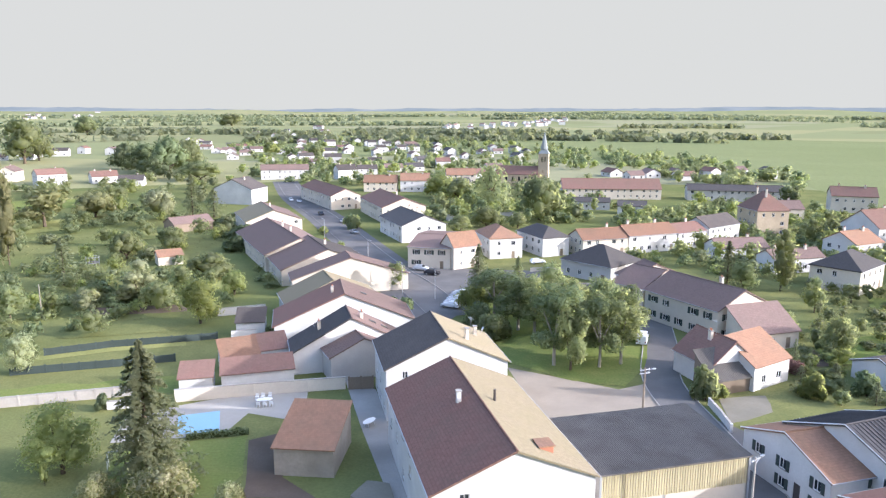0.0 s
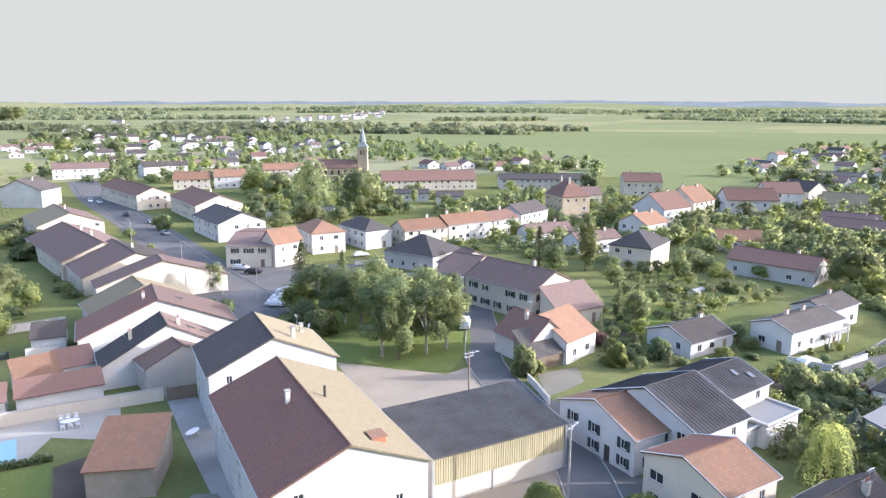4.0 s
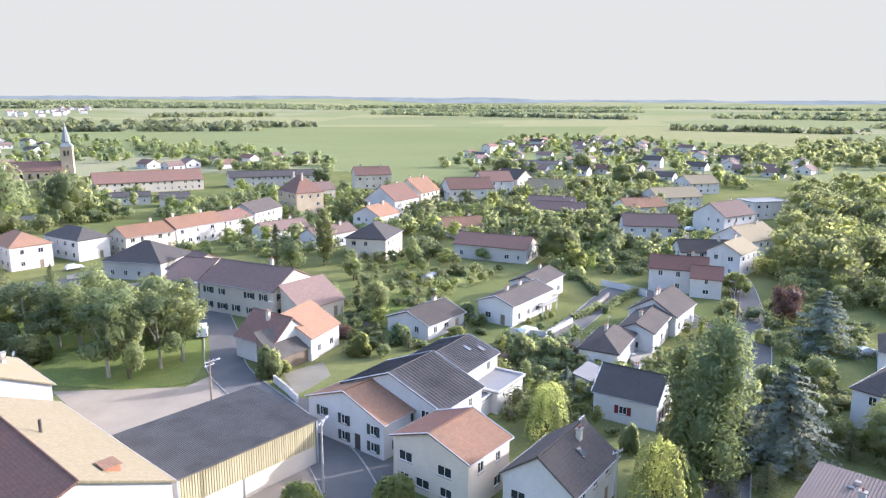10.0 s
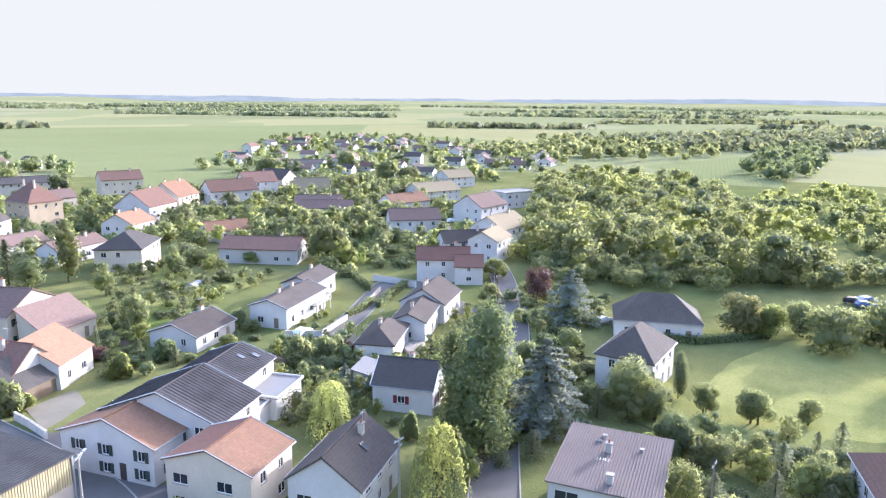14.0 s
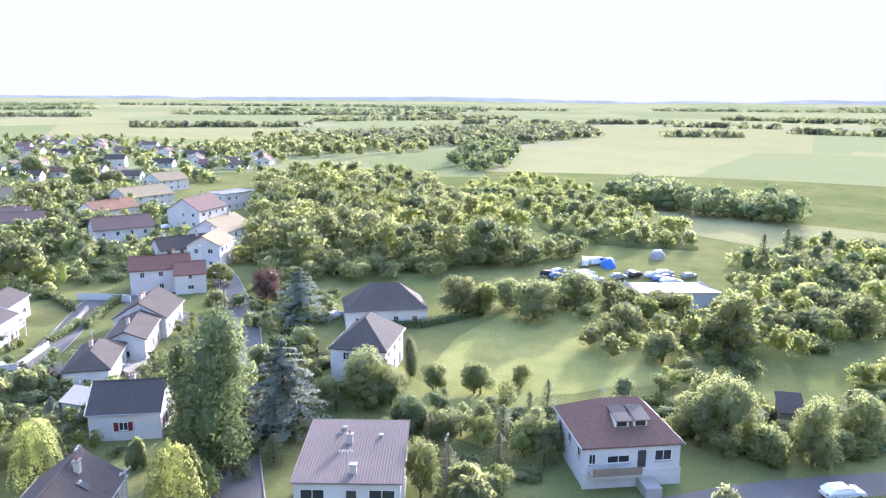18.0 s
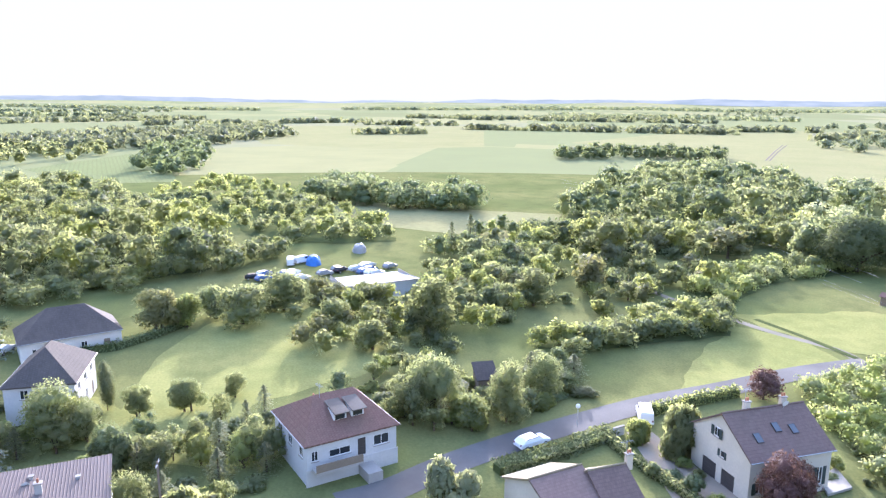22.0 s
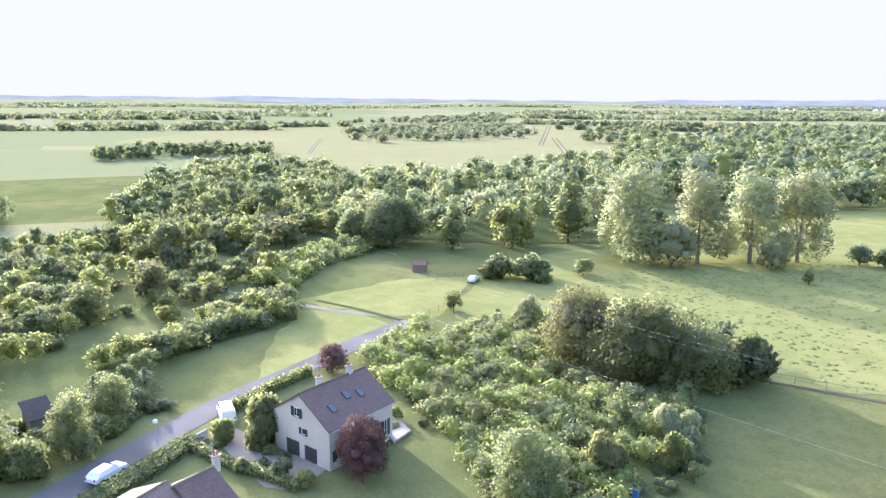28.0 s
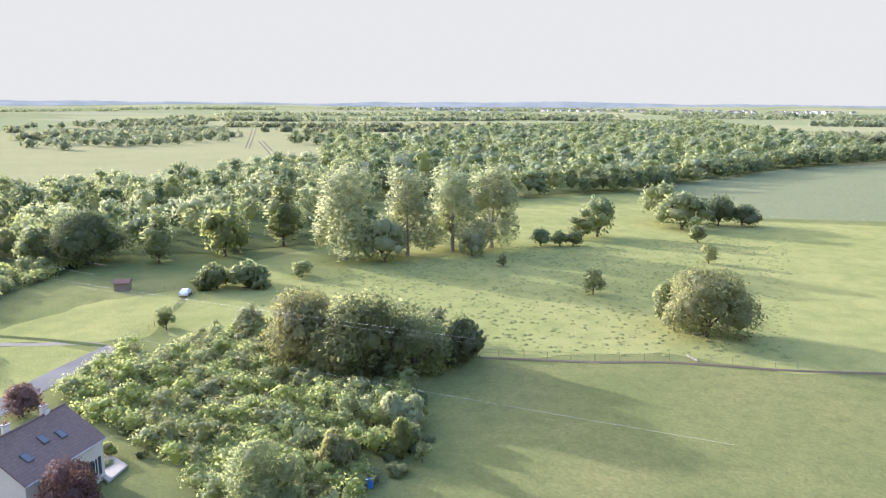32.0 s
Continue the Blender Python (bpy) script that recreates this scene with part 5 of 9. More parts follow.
ribbon("track", [(80.5, -98.7), (78.4, -104.3), (76.8, -115.5), (75.0, -125.9)], 3.0, GRAVEL, "pale farm track to the paddock", 0.04)
patch("driveway", [(79.9, -39.8), (79.5, -43.1), (68.8, -44.1), (62.8, -46.1), (60.6, -40.1), (64.1, -37.8)], PALE_ASPHALT, "pale driveway of the gabled house", 0.04, "driveway")
patch("lawn", [(88.8, 27.9), (121.6, 25.1), (137.6, 19.1), (146.7, 0.9), (126.5, -16.1), (106.5, -8.4), (97.0, 8.7), (79.8, 12.7)], PASTURE, "mown orchard lawn with long shadows", 0.03, "lawn")
patch("pasture", [(79.5, -91.2), (98.8, -103.7), (118.0, -145.7), (113.9, -171.9), (98.3, -192.5), (85.4, -312.1), (40.8, -361.2), (-6.9, -287.3), (-80.8, -297.0), (-39.2, -131.8), (-14.3, -121.1), (7.3, -123.3), (41.0, -105.4)], PASTURE, "open green pasture with tussocks", 0.02, "pasture")
patch("meadow", [(40.2, -103.5), (6.8, -117.2), (-14.3, -121.1), (-38.4, -128.6), (-26.2, -80.0), (24.8, -53.5), (34.8, -80.1), (38.7, -93.0)], HAY, "tall seeding meadow grass below the pasture", 0.05, "meadow")
ribbon("ditch", [(39.0, -108.3), (28.2, -111.3), (16.8, -114.4), (5.2, -118.9), (-14.4, -122.6), (-31.6, -127.8)], 0.9, SOIL, "narrow dark ditch along the pasture fence", 0.07, "ditch")
patch("paddock", [(125.3, -83.2), (122.9, -113.3), (112.4, -128.0), (95.5, -97.1), (104.1, -88.7)], PASTURE, "sunlit fenced paddock", 0.04, "paddock")
patch("meadow", [(119.0, -79.4), (110.0, -87.2), (96.3, -86.7), (91.5, -80.9), (91.4, -65.8), (88.5, -51.2), (102.4, -62.1)], PASTURE, "tall pale meadow grass beside the lane", 0.035, "meadow")
ribbon("ditch", [(121.8, -86.8), (110.7, -88.9), (98.7, -90.2)], 1.3, SCRUB, "overgrown dark ditch along the farm track", 0.075, "ditch")
patch("wheat_field", [(741.1, -283.3), (1188.9, -763.4), (1777.4, -1764.3), (1632.2, -3134.7), (406.6, -6727.5), (140.9, -2378.9), (462.0, -1360.9), (251.4, -389.5), (259.4, -280.3), (320.8, -235.2), (484.1, -266.8)], WHEAT, "broad pale wheat field", 0.06, "field")
patch("wheat_field", [(1353.4, -2369.6), (1073.9, -4098.6), (151.0, -7162.2), (53.5, -2678.6), (360.6, -1611.4), (529.5, -1018.4)], WHEAT, "pale wheat fields beyond the forest", 0.064, "field")
patch("field", [(61.6, -409.9), (-47.6, -540.3), (-170.6, -653.2), (-84.3, -310.7), (-6.9, -294.5), (27.9, -358.9)], CROP2, "blue-green crop field", 0.05, "field")
patch("wheat_field", [(2227.6, 233.6), (3266.5, -213.5), (4667.1, -1159.1), (671.3, -168.1), (655.0, -63.7), (745.6, 44.6)], WHEAT, "pale wheat on the far side of the valley", 0.052, "field")
patch("wheat_field", [(318.2, 9.6), (317.3, -10.6), (280.8, -50.4), (256.8, -95.6), (200.3, -70.0), (219.3, -50.5), (248.3, -16.3)], WHEAT, "pale wheat field in the valley", 0.06, "field")
patch("green_field", [(-273.3, 996.1), (13.2, 1374.4), (567.2, 1050.1), (975.5, 873.0), (1117.6, 556.4), (244.3, 271.7), (194.2, 300.1), (218.4, 493.5), (4.7, 712.0), (-168.2, 604.0)], CROP, "wide green crop field behind the village", 0.06, "field")
patch("wheat_field", [(716.0, 649.0), (1019.5, 896.1), (1406.0, 842.2), (1054.6, 487.8), (657.5, 336.5), (705.2, 528.6)], WHEAT, "pale field on the rise behind the houses", 0.08, "field")
patch("green_field", [(475.3, 171.2), (610.8, 139.2), (552.6, 98.1), (393.5, 68.4), (390.5, 103.0)], CROP, "green meadow in the valley", 0.07, "field")
patch("lawn", [(-67.8, 102.4), (-37.3, 109.8), (-35.0, 102.7), (-63.9, 96.1)], LAWN, "narrow strip of lawn", 0.035, "lawn")
patch("pool_terrace", [(-42.8, 84.7), (-44.1, 93.3), (-33.1, 99.4), (-29.8, 102.7), (-20.7, 102.7), (-19.2, 92.5), (-22.3, 92.2), (-27.5, 94.0), (-29.0, 87.2)], PAVING, "pale paved pool terrace", 0.06, "terrace")
patch("pool", [(-37.0, 93.0), (-31.7, 94.7), (-29.8, 88.2), (-35.1, 87.2)], POOL, "light blue swimming pool", 0.09, "pool")
patch("lawn", [(-41.3, 82.4), (-25.7, 87.2), (-23.5, 76.9), (-25.8, 69.6), (-36.7, 69.5)], LAWN, "shaded garden lawn below the pool", 0.035, "lawn")
patch("forecourt", [(-15.8, 107.5), (-10.3, 102.8), (-4.9, 82.6), (-3.4, 71.7), (-5.9, 71.7), (-10.9, 89.0)], CONCRETE, "grey concrete forecourt along the barn", 0.04, "yard")
patch("yard", [(37.9, 92.2), (41.4, 87.3), (40.8, 66.0), (40.2, 63.7), (36.0, 57.8), (29.4, 60.4), (32.6, 73.6)], ASPHALT, "grey asphalt drive along the white house", 0.035, "yard")
patch("court", [(179.2, 126.1), (210.7, 134.0), (224.9, 129.9), (207.3, 118.5), (178.3, 108.2), (160.5, 109.9)], ASPHALT, "asphalt court between the new houses", 0.042, "yard")
patch("drive", [(41.0, 99.6), (48.5, 100.8), (46.9, 94.8), (39.5, 91.1)], GRAVEL, "pale gravel drive beside the road", 0.045, "driveway")

# ---- woods and scrub ----
WOOD_EDGE = [(168.3, 95.3), (161.3, 69.5), (171.1, 45.1), (181.8, 26.4), (192.6, 21.6), (228.2, 33.2), (254.6, 51.8), (270.8, 64.1), (315.8, 77.3), (357.0, 105.2), (354.8, 159.5), (321.0, 167.2), (242.0, 125.7), (196.6, 108.6)]
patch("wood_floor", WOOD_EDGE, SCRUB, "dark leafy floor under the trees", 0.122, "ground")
wood("wood", WOOD_EDGE, 165, 10.5, 10.5, (LEAF_LIME, LEAF, LEAF, LEAF_DARK), "dense broadleaf wood beside the village", 11, per=520, size=0.42, gap=5.6)
wood("wood", [(163.8, 92.1), (157.0, 67.7), (168.0, 41.4), (177.6, 19.9), (198.2, 6.1), (204.0, 9.6), (184.5, 26.8), (175.6, 49.3), (166.9, 71.8), (173.5, 96.6)], 60, 5.5, 6, (LEAF, LEAF_LIME, LEAF, LEAF_DARK), "lower trees and scrub along the edge of the wood", 12, per=380, size=0.42, gap=3.2)
wood("wood", [(145.3, 75.7), (150.8, 61.4), (160.6, 38.6), (177.8, 43.3), (172.5, 61.5), (160.1, 83.8)], 42, 4.2, 5, (LEAF_DARK, LEAF, LEAF), "dark hedge trees behind the bungalow", 14, per=380, size=0.45, gap=2.8)
patch("wood_floor", [(313.8, 42.6), (325.7, 12.8), (268.4, -11.0), (244.0, -25.8), (213.7, -26.2), (212.6, -7.2), (220.6, 15.8)], SCRUB, "dark leafy floor under the trees", 0.126, "ground")
wood("wood", [(313.8, 42.6), (325.7, 12.8), (268.4, -11.0), (244.0, -25.8), (213.7, -26.2), (212.6, -7.2), (220.6, 15.8)], 60, 5.5, 7, (LEAF, LEAF_DARK, LEAF_LIME), "scattered scrub woodland", 13, per=260, size=0.6, gap=4)
thicket([(82.4, -83.4), (86.6, -98.0), (76.9, -107.9), (56.3, -94.3), (40.2, -92.2), (36.7, -75.4), (34.0, -61.6), (33.1, -51.1), (39.0, -50.0), (48.0, -55.9), (65.3, -63.3), (76.3, -66.8), (88.0, -72.7), (92.4, -89.7)], 330, 14, (2.0, 4.6), (3.0, 5.5), "dense young thicket beside the lane", 300, 0.31, 2.0, (LEAF, LEAF_LIME, LEAF_LIME, LEAF_TAN, LEAF_LIME))
patch("wood_floor", [(113.9, -37.5), (115.6, -50.3), (126.6, -67.9), (127.9, -82.5), (113.0, -75.7), (111.7, -60.0), (109.2, -45.3)], SCRUB, "dark leafy floor under the trees", 0.132, "ground")
wood("wood", [(113.9, -37.5), (115.6, -50.3), (126.6, -67.9), (127.9, -82.5), (113.0, -75.7), (111.7, -60.0), (109.2, -45.3)], 42, 4.2, 5, (LEAF, LEAF_DARK, LEAF_LIME), "long scrubby hedge across the meadow", 16, per=320, size=0.6, gap=2.5)
patch("wood_floor", [(143.2, -84.2), (160.0, -109.9), (171.0, -148.2), (153.9, -135.7), (146.5, -107.7), (131.4, -86.2)], SCRUB, "dark leafy floor under the trees", 0.134, "ground")
wood("wood", [(143.2, -84.2), (160.0, -109.9), (171.0, -148.2), (153.9, -135.7), (146.5, -107.7), (131.4, -86.2)], 50, 4, 5, (LEAF_LIME, LEAF), "bramble scrub by the paddock", 17, per=280, size=0.6, gap=3)
wood("wood", [(156.3, -22.6), (179.8, -39.3), (193.3, -65.7), (170.2, -64.1), (137.2, -46.6), (131.6, -28.4)], 40, 6, 6.5, (LEAF, LEAF_DARK, LEAF_LIME), "orchard scrub", 18, per=300, size=0.6, gap=4)
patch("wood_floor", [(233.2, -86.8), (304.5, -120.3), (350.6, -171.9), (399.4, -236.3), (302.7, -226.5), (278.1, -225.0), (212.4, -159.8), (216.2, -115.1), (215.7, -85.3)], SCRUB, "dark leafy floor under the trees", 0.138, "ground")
wood("wood", [(233.2, -86.8), (304.5, -120.3), (350.6, -171.9), (399.4, -236.3), (302.7, -226.5), (278.1, -225.0), (212.4, -159.8), (216.2, -115.1), (215.7, -85.3)], 110, 13, 12, (LEAF_DARK, LEAF), "dark wooded slope in the valley", 19, per=300, size=0.55, gap=6)
patch("wood_floor", [(206.3, -68.3), (227.0, -120.8), (210.2, -165.7), (174.8, -138.3), (181.4, -96.8), (192.1, -68.8)], SCRUB, "dark leafy floor under the trees", 0.140, "ground")
wood("wood", [(206.3, -68.3), (227.0, -120.8), (210.2, -165.7), (174.8, -138.3), (181.4, -96.8), (192.1, -68.8)], 70, 8, 9, (LEAF, LEAF_DARK, LEAF_LIME), "scrub along the valley", 20, per=240, size=0.6, gap=4)
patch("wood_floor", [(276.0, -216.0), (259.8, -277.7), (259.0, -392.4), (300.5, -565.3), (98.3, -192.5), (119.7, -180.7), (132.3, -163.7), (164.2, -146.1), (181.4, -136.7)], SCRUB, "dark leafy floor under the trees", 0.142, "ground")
wood("wood", [(276.0, -216.0), (259.8, -277.7), (259.0, -392.4), (300.5, -565.3), (98.3, -192.5), (119.7, -180.7), (132.3, -163.7), (164.2, -146.1), (181.4, -136.7)], 170, 13, 11, (LEAF, LEAF_DARK, LEAF_SILVER), "belt of broadleaf trees behind the pasture", 21, per=320, size=0.55, gap=5)
patch("wood_floor", [(247.4, -483.7), (360.2, -606.6), (343.1, -970.0), (385.2, -1033.6), (253.4, -1350.0), (35.1, -1834.2), (-147.2, -696.4), (-46.0, -553.1), (42.6, -375.8), (84.0, -326.6), (101.6, -370.3), (152.8, -299.0)], SCRUB, "dark leafy floor under the trees", 0.144, "ground")
wood("wood", [(247.4, -483.7), (360.2, -606.6), (343.1, -970.0), (385.2, -1033.6), (253.4, -1350.0), (35.1, -1834.2), (-147.2, -696.4), (-46.0, -553.1), (42.6, -375.8), (84.0, -326.6), (101.6, -370.3), (152.8, -299.0)], 900, 14, 17, (LEAF, LEAF_HAZED, LEAF_DARK, LEAF), "large broadleaf forest", 22, per=110, size=0.55, gap=7.5)
wood("wood", [(160.3, -307.5), (91.0, -332.3), (44.2, -388.9), (-47.9, -578.7), (-153.4, -726.5), (-141.6, -668.7), (-44.6, -534.1), (41.1, -363.6), (84.8, -310.2), (148.5, -284.9)], 190, 12, 11, (LEAF_DARK, LEAF, LEAF_DARK), "dark edge of the broadleaf forest", 61, per=170, size=0.6, gap=4.5)
wood("wood", [(612.5, -484.6), (846.3, -801.6), (776.9, -987.3), (528.6, -681.6), (539.1, -488.4)], 130, 9, 15, LEAF_HAZED, "copse in the wheat field", 23, per=90, size=0.95, gap=6)
wood("wood", [(1086.2, -812.5), (924.2, -1121.8), (1229.0, -1539.0), (1264.3, -1324.4)], 120, 9, 15, LEAF_HAZED, "narrow copse in the wheat field", 24, per=70, size=1.0, gap=6)
wood("wood", [(426.8, -647.4), (345.9, -663.1), (501.0, -979.1), (536.9, -828.8)], 40, 11, 14, LEAF_DARK, "copse at the field edge", 25, per=170, size=0.7, gap=6)
wood("wood", [(319.3, 2.9), (294.1, -15.9), (279.4, -36.9), (264.8, -62.2), (289.3, -68.7), (305.5, -42.4), (332.6, -15.2)], 48, 10, 12, (LEAF_DARK, LEAF), "loose row of trees along a valley field", 26, per=300, size=0.5, gap=6)
wood("wood", [(501.8, 239.8), (691.6, 363.6), (817.5, 329.7), (684.7, 198.0), (604.0, 145.5), (478.1, 168.6)], 90, 9, 11, LEAF, "trees round the edge of the estate", 27, per=100, size=1.1, gap=7)
wood("wood", [(412.8, 55.8), (359.8, 8.4), (279.9, 38.1), (263.9, 61.6), (311.5, 75.0)], 60, 4, 6, LEAF_LIME, "rows of bushes in the valley", 28, per=120, size=1.0, gap=5)
wood("wood", [(142.7, 486.0), (189.5, 497.0), (198.0, 433.7), (163.3, 378.5), (134.5, 406.5)], 30, 7, 9, LEAF, "garden trees by the school", 29, per=120, size=1.0, gap=6)
wood("wood", [(718.1, 337.2), (914.5, 238.8), (1150.3, 45.6), (921.1, 7.5), (691.4, 104.0), (642.4, 219.6)], 260, 10, 17, LEAF_HAZED, "wooded valley seen far off", 81, per=40, size=1.4, gap=8)
wood("wood", [(444.0, 102.6), (653.6, 129.6), (751.1, 101.0), (513.3, 65.2), (428.4, 71.6)], 60, 9, 11, LEAF_DARK, "dark copse in the valley", 82, per=90, size=1.1, gap=6)
wood("wood", [(487.7, 317.1), (626.7, 345.3), (669.6, 271.7), (644.8, 199.8), (499.2, 203.4), (450.0, 249.2)], 90, 9, 11, LEAF, "trees below the estate", 83, per=80, size=1.1, gap=7)
wood("wood", [(307.6, 76.5), (323.5, 43.9), (310.2, 39.6), (290.5, 70.0)], 50, 4, 5, LEAF_DARK, "dark hedge across the valley meadow", 84, per=90, size=1.0, gap=3)
wood("wood", [(561.9, -201.7), (567.2, -277.6), (521.1, -329.9), (477.5, -302.5), (512.8, -251.0), (505.4, -181.4)], 90, 9, 10, LEAF_DARK, "dark field-edge hedge", 85, per=60, size=1.1, gap=5)
wood("wood", [(1355.3, -715.3), (2116.5, -1333.7), (2736.8, -2056.4), (2099.5, -1578.3), (1607.6, -1013.5)], 50, 10, 14, LEAF_HAZED, "far copse on the plateau", 87, per=50, size=1.3, gap=8)
ribbon("tramline", [(825.1, -1139.3), (586.7, -802.1), (432.4, -583.3)], 1.4, SOIL, "dark tractor track through the wheat", 0.1, "track")
ribbon("tramline", [(820.4, -1144.1), (583.2, -805.3), (429.8, -585.5)], 1.4, SOIL, "dark tractor track through the wheat", 0.1, "track")
ribbon("tramline", [(512.6, -717.1), (347.0, -503.6), (250.6, -380.2)], 1.4, SOIL, "dark tractor track through the wheat", 0.1, "track")
ribbon("tramline", [(508.9, -720.3), (344.0, -506.1), (247.9, -382.2)], 1.4, SOIL, "dark tractor track through the wheat", 0.1, "track")
ribbon("tramline", [(674.2, -492.3), (579.4, -415.3), (488.0, -343.2)], 1.4, SOIL, "dark tractor track through the wheat", 0.1, "track")
ribbon("tramline", [(671.6, -494.6), (577.1, -417.2), (486.0, -344.8)], 1.4, SOIL, "dark tractor track through the wheat", 0.1, "track")

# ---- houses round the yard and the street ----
# both barns: sun-side slope in TAN, its sunlight and lichen painted as tile colour
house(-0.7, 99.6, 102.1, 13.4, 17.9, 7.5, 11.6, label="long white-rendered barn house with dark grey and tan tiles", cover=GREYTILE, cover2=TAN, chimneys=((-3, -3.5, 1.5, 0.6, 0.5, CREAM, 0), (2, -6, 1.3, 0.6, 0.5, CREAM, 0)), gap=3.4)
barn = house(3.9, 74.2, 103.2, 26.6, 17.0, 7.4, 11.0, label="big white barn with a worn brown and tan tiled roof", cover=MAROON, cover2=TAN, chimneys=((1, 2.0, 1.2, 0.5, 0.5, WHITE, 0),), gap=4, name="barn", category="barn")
part("flue_pipe", tube(bmesh.new(), (0.5, -2.06, 9.9), (0.5, -2.06, 11.4), 0.16, n=10), DARKTRIM, barn, "dark metal flue pipe")
hatch = part("roof_hatch", boxed((-10.8, -4.6, 8.7), (-9.2, -3.2, 9.75)), POT, barn, "small brick-red roof hatch")
part("hatch_lid", boxed((-10.95, -4.75, 9.75), (-9.05, -3.05, 9.87)), ORANGE, hatch)
tin_shed = house(23.1, 75.0, 14.4, 18.0, 13.0, 5.6, 6.2, "shed", label="open shed with grey corrugated roof and yellowed slatted front", wall=GREY_WALL, cover=SHEET, ribs=0.22, auto=False, name="shed", category="shed")
for k in range(58):
    put("slat", shared("slat", lambda: mesh_of(boxed((0, -6.3, 2.35), (0.2, -6.2, 5.35)), YELLOW_CLAD)), tin_shed, pose(-8.75 + k * 0.305, 0, 0.03 * math.sin(k * 1.7)))
part("backing_sheet", boxed((-8.8, -6.18, 2.35), (8.8, -6.1, 5.4)), CREAM, tin_shed)
part("sliding_door", boxed((-8.8, -6.24, 0.0), (-1.6, -6.16, 2.35)), CREAM, tin_shed)
part("sliding_door", boxed((-1.2, -6.24, 0.0), (8.8, -6.16, 2.35)), CREAM, tin_shed)
for u in (-8.85, 8.75):
    part("post", boxed((u - 0.12, -6.42, -0.2), (u + 0.12, -6.3, 5.45)), METAL, tin_shed)
house(41.9, 74.5, 15.9, 8.5, 13.9, 4.7, 7.2, holes={"W": [(4.0, 2.75, 1.0, 1.25, "window"), (0.1, 2.75, 1.0, 1.25, "window"), (-4.9, 2.75, 1.0, 1.25, "window"), (0.1, 0.6, 1.0, 1.2, "window"), (-2.2, 0.02, 1.0, 2.1, "darkdoor"), (-4.9, 0.6, 1.0, 1.2, "window")]}, wall=WHITE, cover=ORANGE, label="white house with orange tiles and dark shutters", shutters=SHUT_DARK, verge=True)
house(43.4, 58.4, 16.2, 8.2, 11.0, 5.8, 7.7, holes={"W": [(3.4, 3.2, 1.9, 1.2, "window"), (-2.0, 3.2, 1.9, 1.2, "window"), (1.0, 0.8, 1.9, 1.1, "window"), (-2.2, 0.8, 1.6, 1.1, "window"), (3.6, 0.8, 1.3, 1.0, "window")]}, wall=CREAM, cover=MAROON, cover2=ORANGE, label="cream house with broad red-brown tiled roof", verge=True, shutters=None)
house(48.2, 73.7, 20.0, 9.8, 16.5, 5.5, 8.7, cover=DARK_SHEET, ribs=0.55, verge=True, label="white house with ribbed grey roof")
house(58.8, 79.2, 22.3, 10.1, 10.7, 5.6, 7.5, cover=DARK_SHEET, ribs=0.55, verge=True, label="white house wing with ribbed grey roof", skylights=((1, -2), (3, -3.2)))
house(72.6, 106.0, 17.1, 11.5, 10.3, 2.8, 4.7, cover=GREYTILE, verge=True, label="low white bungalow with grey tiled roof", chimneys=((3, 0.4, 0.8),))
rockery_house = house(92.8, 103.4, 18.7, 16.6, 8.5, 4.1, 5.6, cover=GREYTILE, label="white house with grey-tan roof above terraced rockery", chimneys=((2, 0.4, 0.8), (-3, 0.5, 0.8)), verge=True)
part("balcony", boxed((1.5, -5.3, 1.9), (8.0, -3.85, 2.05)), CONCRETE, rockery_house)
for k in range(14):
    put("baluster", shared("baluster", lambda: mesh_of(boxed((-0.04, -0.04, 0), (0.04, 0.04, 0.85)), TRIM)), rockery_house, pose(1.6 + k * 0.49, -5.22, 2.05))
part("handrail", boxed((1.5, -5.28, 2.9), (8.0, -5.16, 2.98)), TRIM, rockery_house)
for u in (1.7, 4.8, 7.8):
    part("post", boxed((u - 0.1, -5.25, -0.1), (u + 0.1, -5.05, 1.9)), WHITE, rockery_house)
house(105.7, 111.1, 22.0, 12.7, 7.8, 4.2, 5.8, cover=GREYTILE, label="white house with brown-grey roof", chimneys=((2, 0.4, 0.8),))
house(87.7, 74.7, 26.0, 12.4, 6.9, 3.6, 5.5, "hip", cover=GREYTILE, label="low house with brown hipped roof", chimneys=((0, 0.5, 0.8),))
house(99.9, 77.1, 24.3, 13.0, 6.8, 4.0, 5.5, cover=GREYTILE, label="white house with brown roof and terrace", chimneys=((-2, 0.3, 0.8),))
house(111.0, 81.9, 19.1, 12.1, 9.6, 3.8, 6.7, cover=GREYTILE, label="white house with wide brown roof", chimneys=((-2, 0.3, 0.9), (-3.4, 0.3, 0.9)))
house(74.6, 58.7, -68.6, 9.1, 8.0, 3.7, 6.6, holes={"S": [(0.2, 1.3, 1.1, 1.1, "window")]}, cover=SLATE, shutters=SHUT_RED, label="white house with dark slate roof and wine-red shutters", verge=True, chimneys=((0, 1, 0.9),))
house(50.3, 48.3, 18.7, 10.9, 8.6, 4.8, 7.9, holes={"W": [(2.2, 2.2, 1.7, 1.1, "window"), (-1.4, 2.2, 1.8, 1.1, "window")]}, cover=GREYTILE, label="white house with steep dark grey roof and roof window", skylights=((0.5, -2),), chimneys=((2, -1.0, 1.0),))
